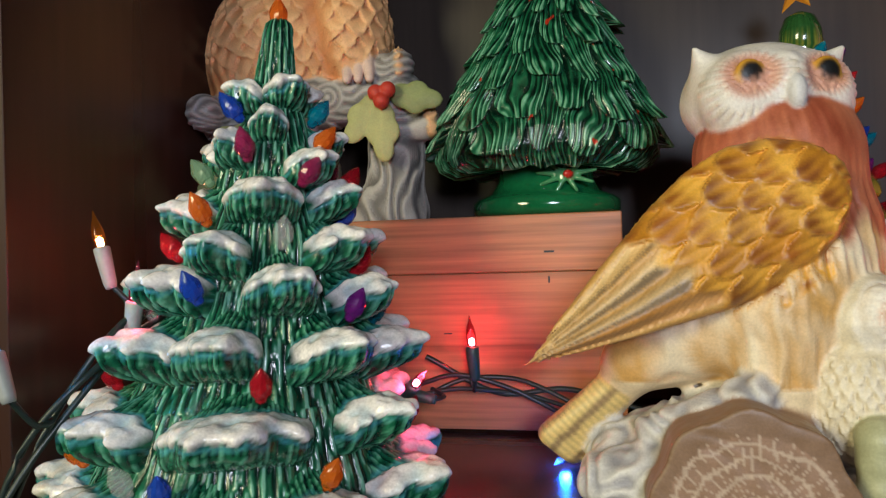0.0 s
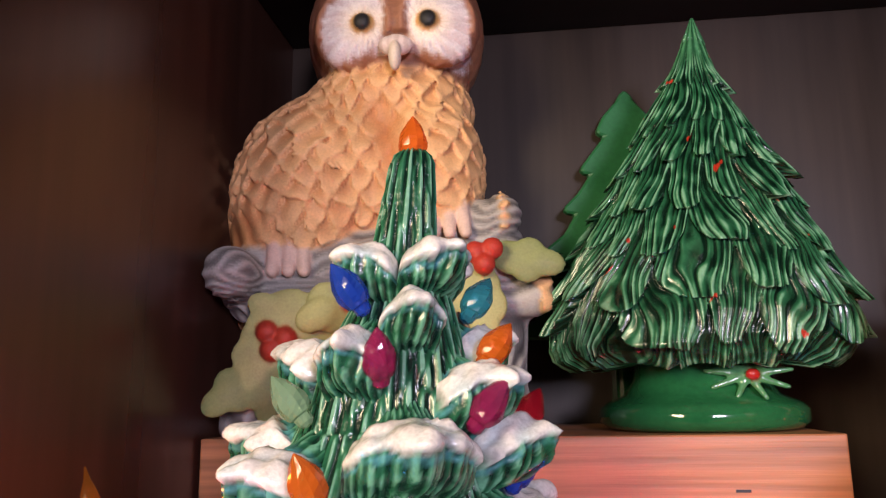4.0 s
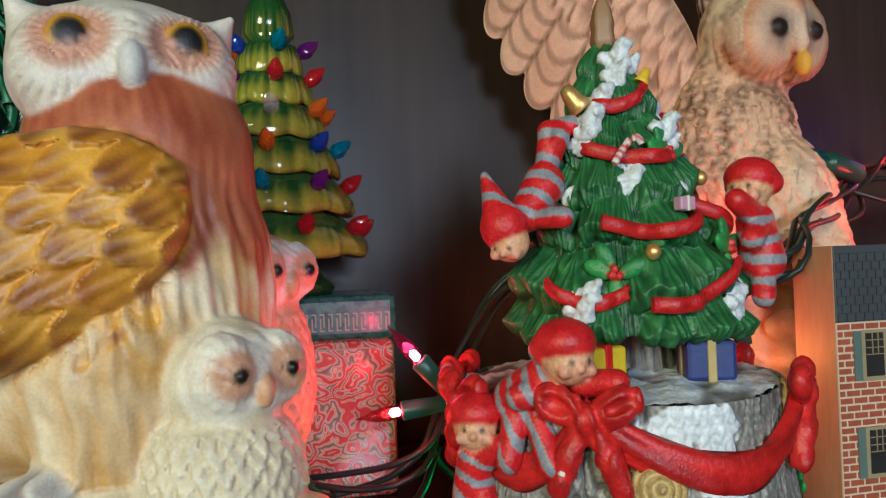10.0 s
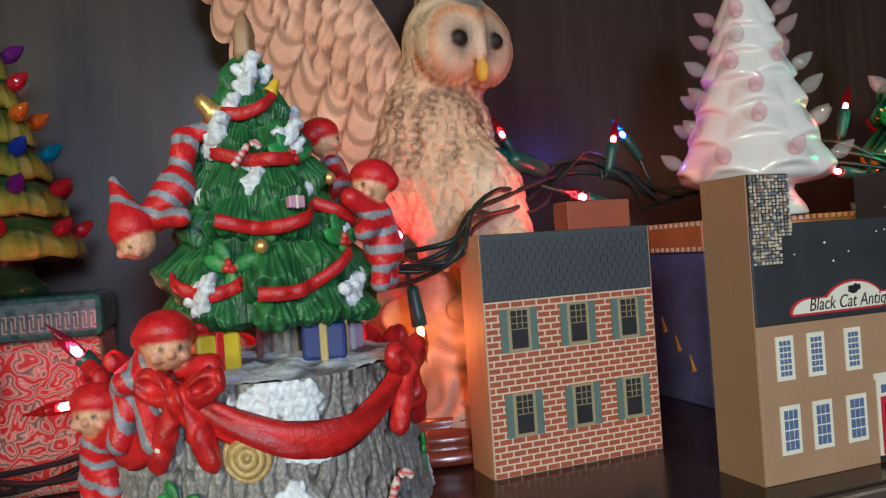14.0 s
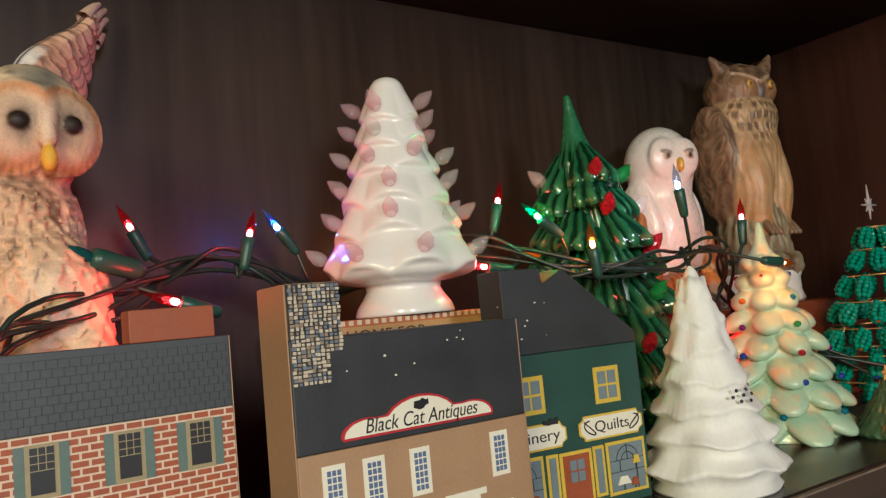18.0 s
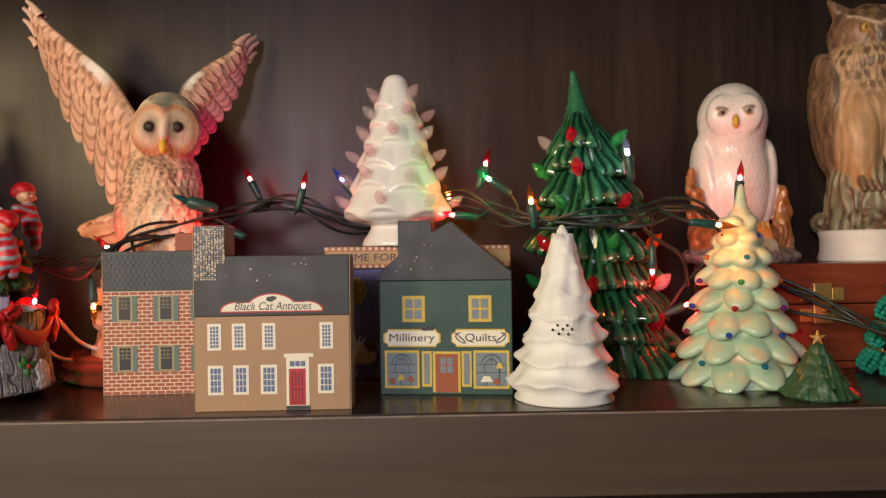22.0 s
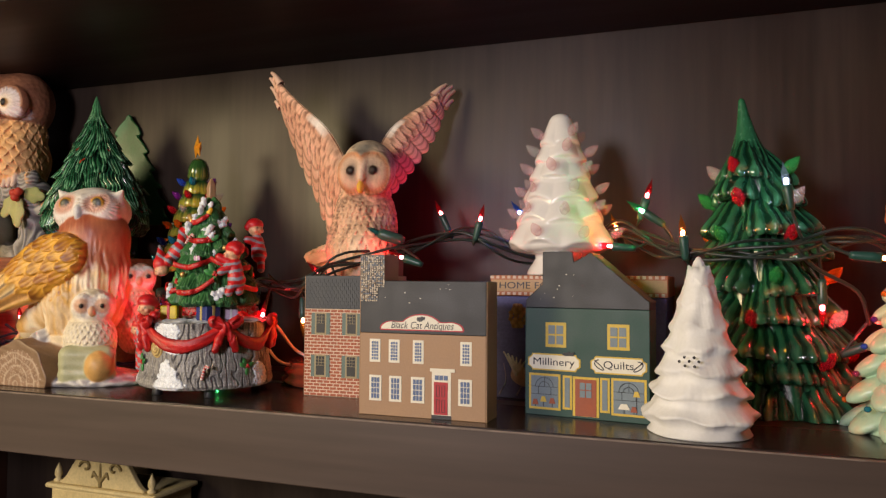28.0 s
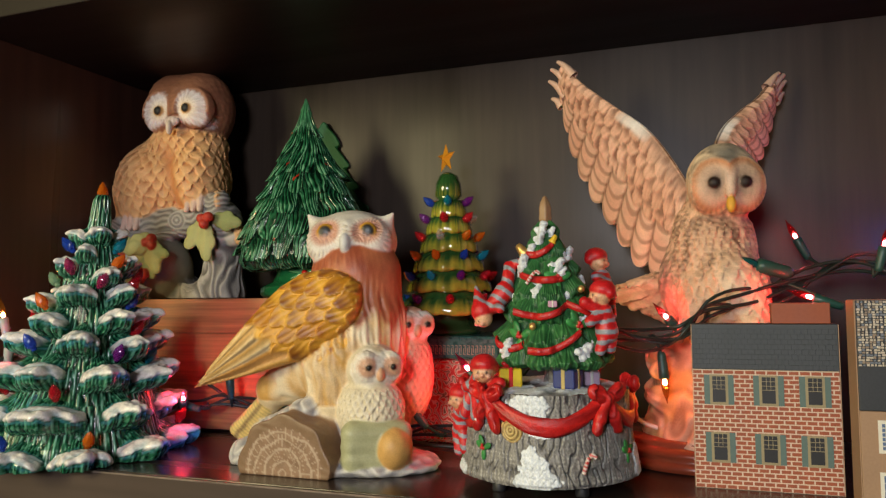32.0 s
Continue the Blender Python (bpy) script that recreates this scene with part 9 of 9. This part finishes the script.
for pts in ([(0.905, 0.446, 0.060), (0.935, 0.418, 0.052), (0.965, 0.396, 0.046), (1.000, 0.350, 0.030), (1.04, 0.335, 0.020), (1.085, 0.325, 0.020), (1.13, 0.31, 0.010)], [(0.10, 0.440, 0.004), (0.14, 0.428, 0.012), (0.18, 0.418, 0.010), (0.215, 0.424, 0.012), (0.23, 0.440, 0.03)], [(-0.06, 0.44, 0.05), (-0.02, 0.448, 0.028), (0.02, 0.450, 0.030), (0.06, 0.446, 0.020)], [(0.79, 0.398, 0.140), (0.81, 0.405, 0.118), (0.84, 0.42, 0.10), (0.85, 0.432, 0.075)]):
    part("wire", mesh_of("wire", *tube(pts, 0.0016, 7, 0.005), wire_green), None, string)
for n in range(2):
    pts = []
    for i, p in enumerate(smooth_line(RUN[16 + 2 * n : 38 + 2 * n], 0.030)):
        pts.append((p[0], p[1] + 0.008 * math.cos(i * 1.1 + 2 * n), p[2] + 0.006 * n - 0.004 + 0.008 * math.sin(i * 0.8 + 2.1 * n)))
    part("wire", mesh_of("wire", *tube(pts, 0.0013, 7, 0.006), wire_green), None, string)
run_line = smooth_line(RUN, 0.006)


def light(place, out, tint, sock="green", watts=0.15):
    out = Vector(out).normalized()
    m = Matrix.Translation(place) @ out.to_track_quat("Z", "Y").to_matrix().to_4x4()
    s = part("socket", socks[sock], None, string, sock + " plastic socket", m)
    b = part("bulb", mini[tint], None, s, tint + " lit glass bulb")
    part("filament", core[tint], None, b)
    tail = np.array(place) - 0.0195 * np.array(out)
    near = run_line[np.argmin(np.linalg.norm(run_line - tail, axis=1))]
    mid = (tail + near) / 2 - 0.006 * np.array(out)
    part("lead", mesh_of("lead", *tube([tail + 0.002 * np.array(out), mid, near], 0.0013, 6, 0.004), wire_green), None, string)
    lamp("bulb_light", "POINT", Vector(place) + out * 0.005, Vector(place) + out, watts, GLOW[tint], 0.0025)


for place, out, tint, sock in (
    ((-0.183, 0.322, 0.116), (-0.25, 0, 1), "amber", "pale"), ((-0.180, 0.256, 0.076), (-0.35, 0, 1), "cyan", "pale"), ((-0.153, 0.303, 0.092), (0.2, -0.1, 1), "pink", "pale"),
    ((-0.032, 0.436, 0.056), (-0.05, -0.1, 1), "red", "green"), ((-0.057, 0.402, 0.040), (0.4, -0.5, 0.4), "pink", "green"), ((-0.068, 0.415, 0.034), (-0.9, 0, 0.2), "red", "green"), ((-0.085, 0.405, 0.042), (-0.6, -0.4, 0.3), "green", "green"),
    ((0.022, 0.405, 0.006), (-0.3, -0.8, -0.1), "blue", "green"), ((0.217, 0.398, 0.073), (-0.6, 0, 0.7), "pink", "green"), ((0.211, 0.408, 0.053), (-0.9, 0, -0.1), "red", "green"), ((0.163, 0.410, 0.040), (-0.6, -0.1, 0.7), "pink", "green"), ((0.250, 0.436, 0.010), (0.3, -0.9, 0.1), "green", "green"),
    ((0.310, 0.424, 0.068), (0.3, -0.2, 1), "red", "green"), ((0.361, 0.417, 0.069), (0.1, -0.1, -1), "amber", "green"), ((0.363, 0.445, 0.112), (-0.5, -0.4, 0.6), "red", "green"), ((0.463, 0.428, 0.127), (-0.9, 0, 0.3), "red", "green"),
    ((0.463, 0.529, 0.176), (-0.5, 0, 1), "red", "green"), ((0.519, 0.487, 0.165), (0.25, 0, 1), "red", "green"), ((0.552, 0.523, 0.174), (-0.6, 0, 0.8), "blue", "green"),
    ((0.655, 0.440, 0.137), (-0.9, 0, 0.1), "red", "green"), ((0.652, 0.492, 0.154), (-0.3, 0, 0.9), "amber", "green"), ((0.682, 0.458, 0.180), (0.3, 0, 1), "red", "green"), ((0.684, 0.418, 0.164), (-0.8, 0, 0.55), "green", "green"),
    ((0.715, 0.406, 0.143), (-0.1, 0, 1), "amber", "green"), ((0.790, 0.394, 0.180), (-0.15, 0, 1), "white", "green"), ((0.816, 0.420, 0.090), (0, 0, -1), "red", "green"), ((0.846, 0.432, 0.058), (0.6, -0.2, 0.3), "red", "green"),
    ((0.846, 0.362, 0.124), (0.95, 0, -0.1), "amber", "green"), ((0.888, 0.416, 0.161), (0.1, 0, 1), "red", "green"), ((1.002, 0.352, 0.010), (-0.2, -0.6, -0.12), "red", "green"), ((1.118, 0.285, -0.03), (0.2, -0.3, -1), "amber", "green"),
):
    light(place, out, tint, sock, 0.20 if -0.09 < place[0] < 0.22 else 0.13 if place[0] < 0.4 else 0.36 if 0.83 < place[0] < 1.05 and place[2] < 0.13 else 0.20)

# the unlit green plug on the string
pl = part("plug", mesh_of("plug", *lathe([(0.0001, -0.026), (0.0030, -0.026), (0.0052, -0.022), (0.0056, -0.004), (0.0050, 0.0), (0.0001, 0.0005)], 20), socket_green), None, string, "green plug with a dark unlit bulb", Matrix.Translation((0.428, 0.447, 0.152)) @ Vector((-0.93, -0.2, 0.28)).to_track_quat("Z", "Y").to_matrix().to_4x4())
part("bulb", bulb_mesh(glass_bulb("dark_teal_glass", (0.01, 0.10, 0.10), 0, 0.3), 0.019, 0.0036), None, pl)

cable = thing("white_cable", pose(0, 0, 0), "thin grey-white cable looped behind the houses", "cable")
pale = material("grey_white_cable", (0.62, 0.60, 0.57), 0.45)
for pts in ([(0.300, 0.432, 0.070), (0.318, 0.436, 0.060), (0.338, 0.440, 0.036), (0.356, 0.440, 0.028)], [(0.300, 0.432, 0.068), (0.306, 0.438, 0.040), (0.322, 0.440, 0.022), (0.348, 0.442, 0.020)]):
    part("strand", mesh_of("strand", *tube(pts, 0.0016, 8), pale), None, cable)
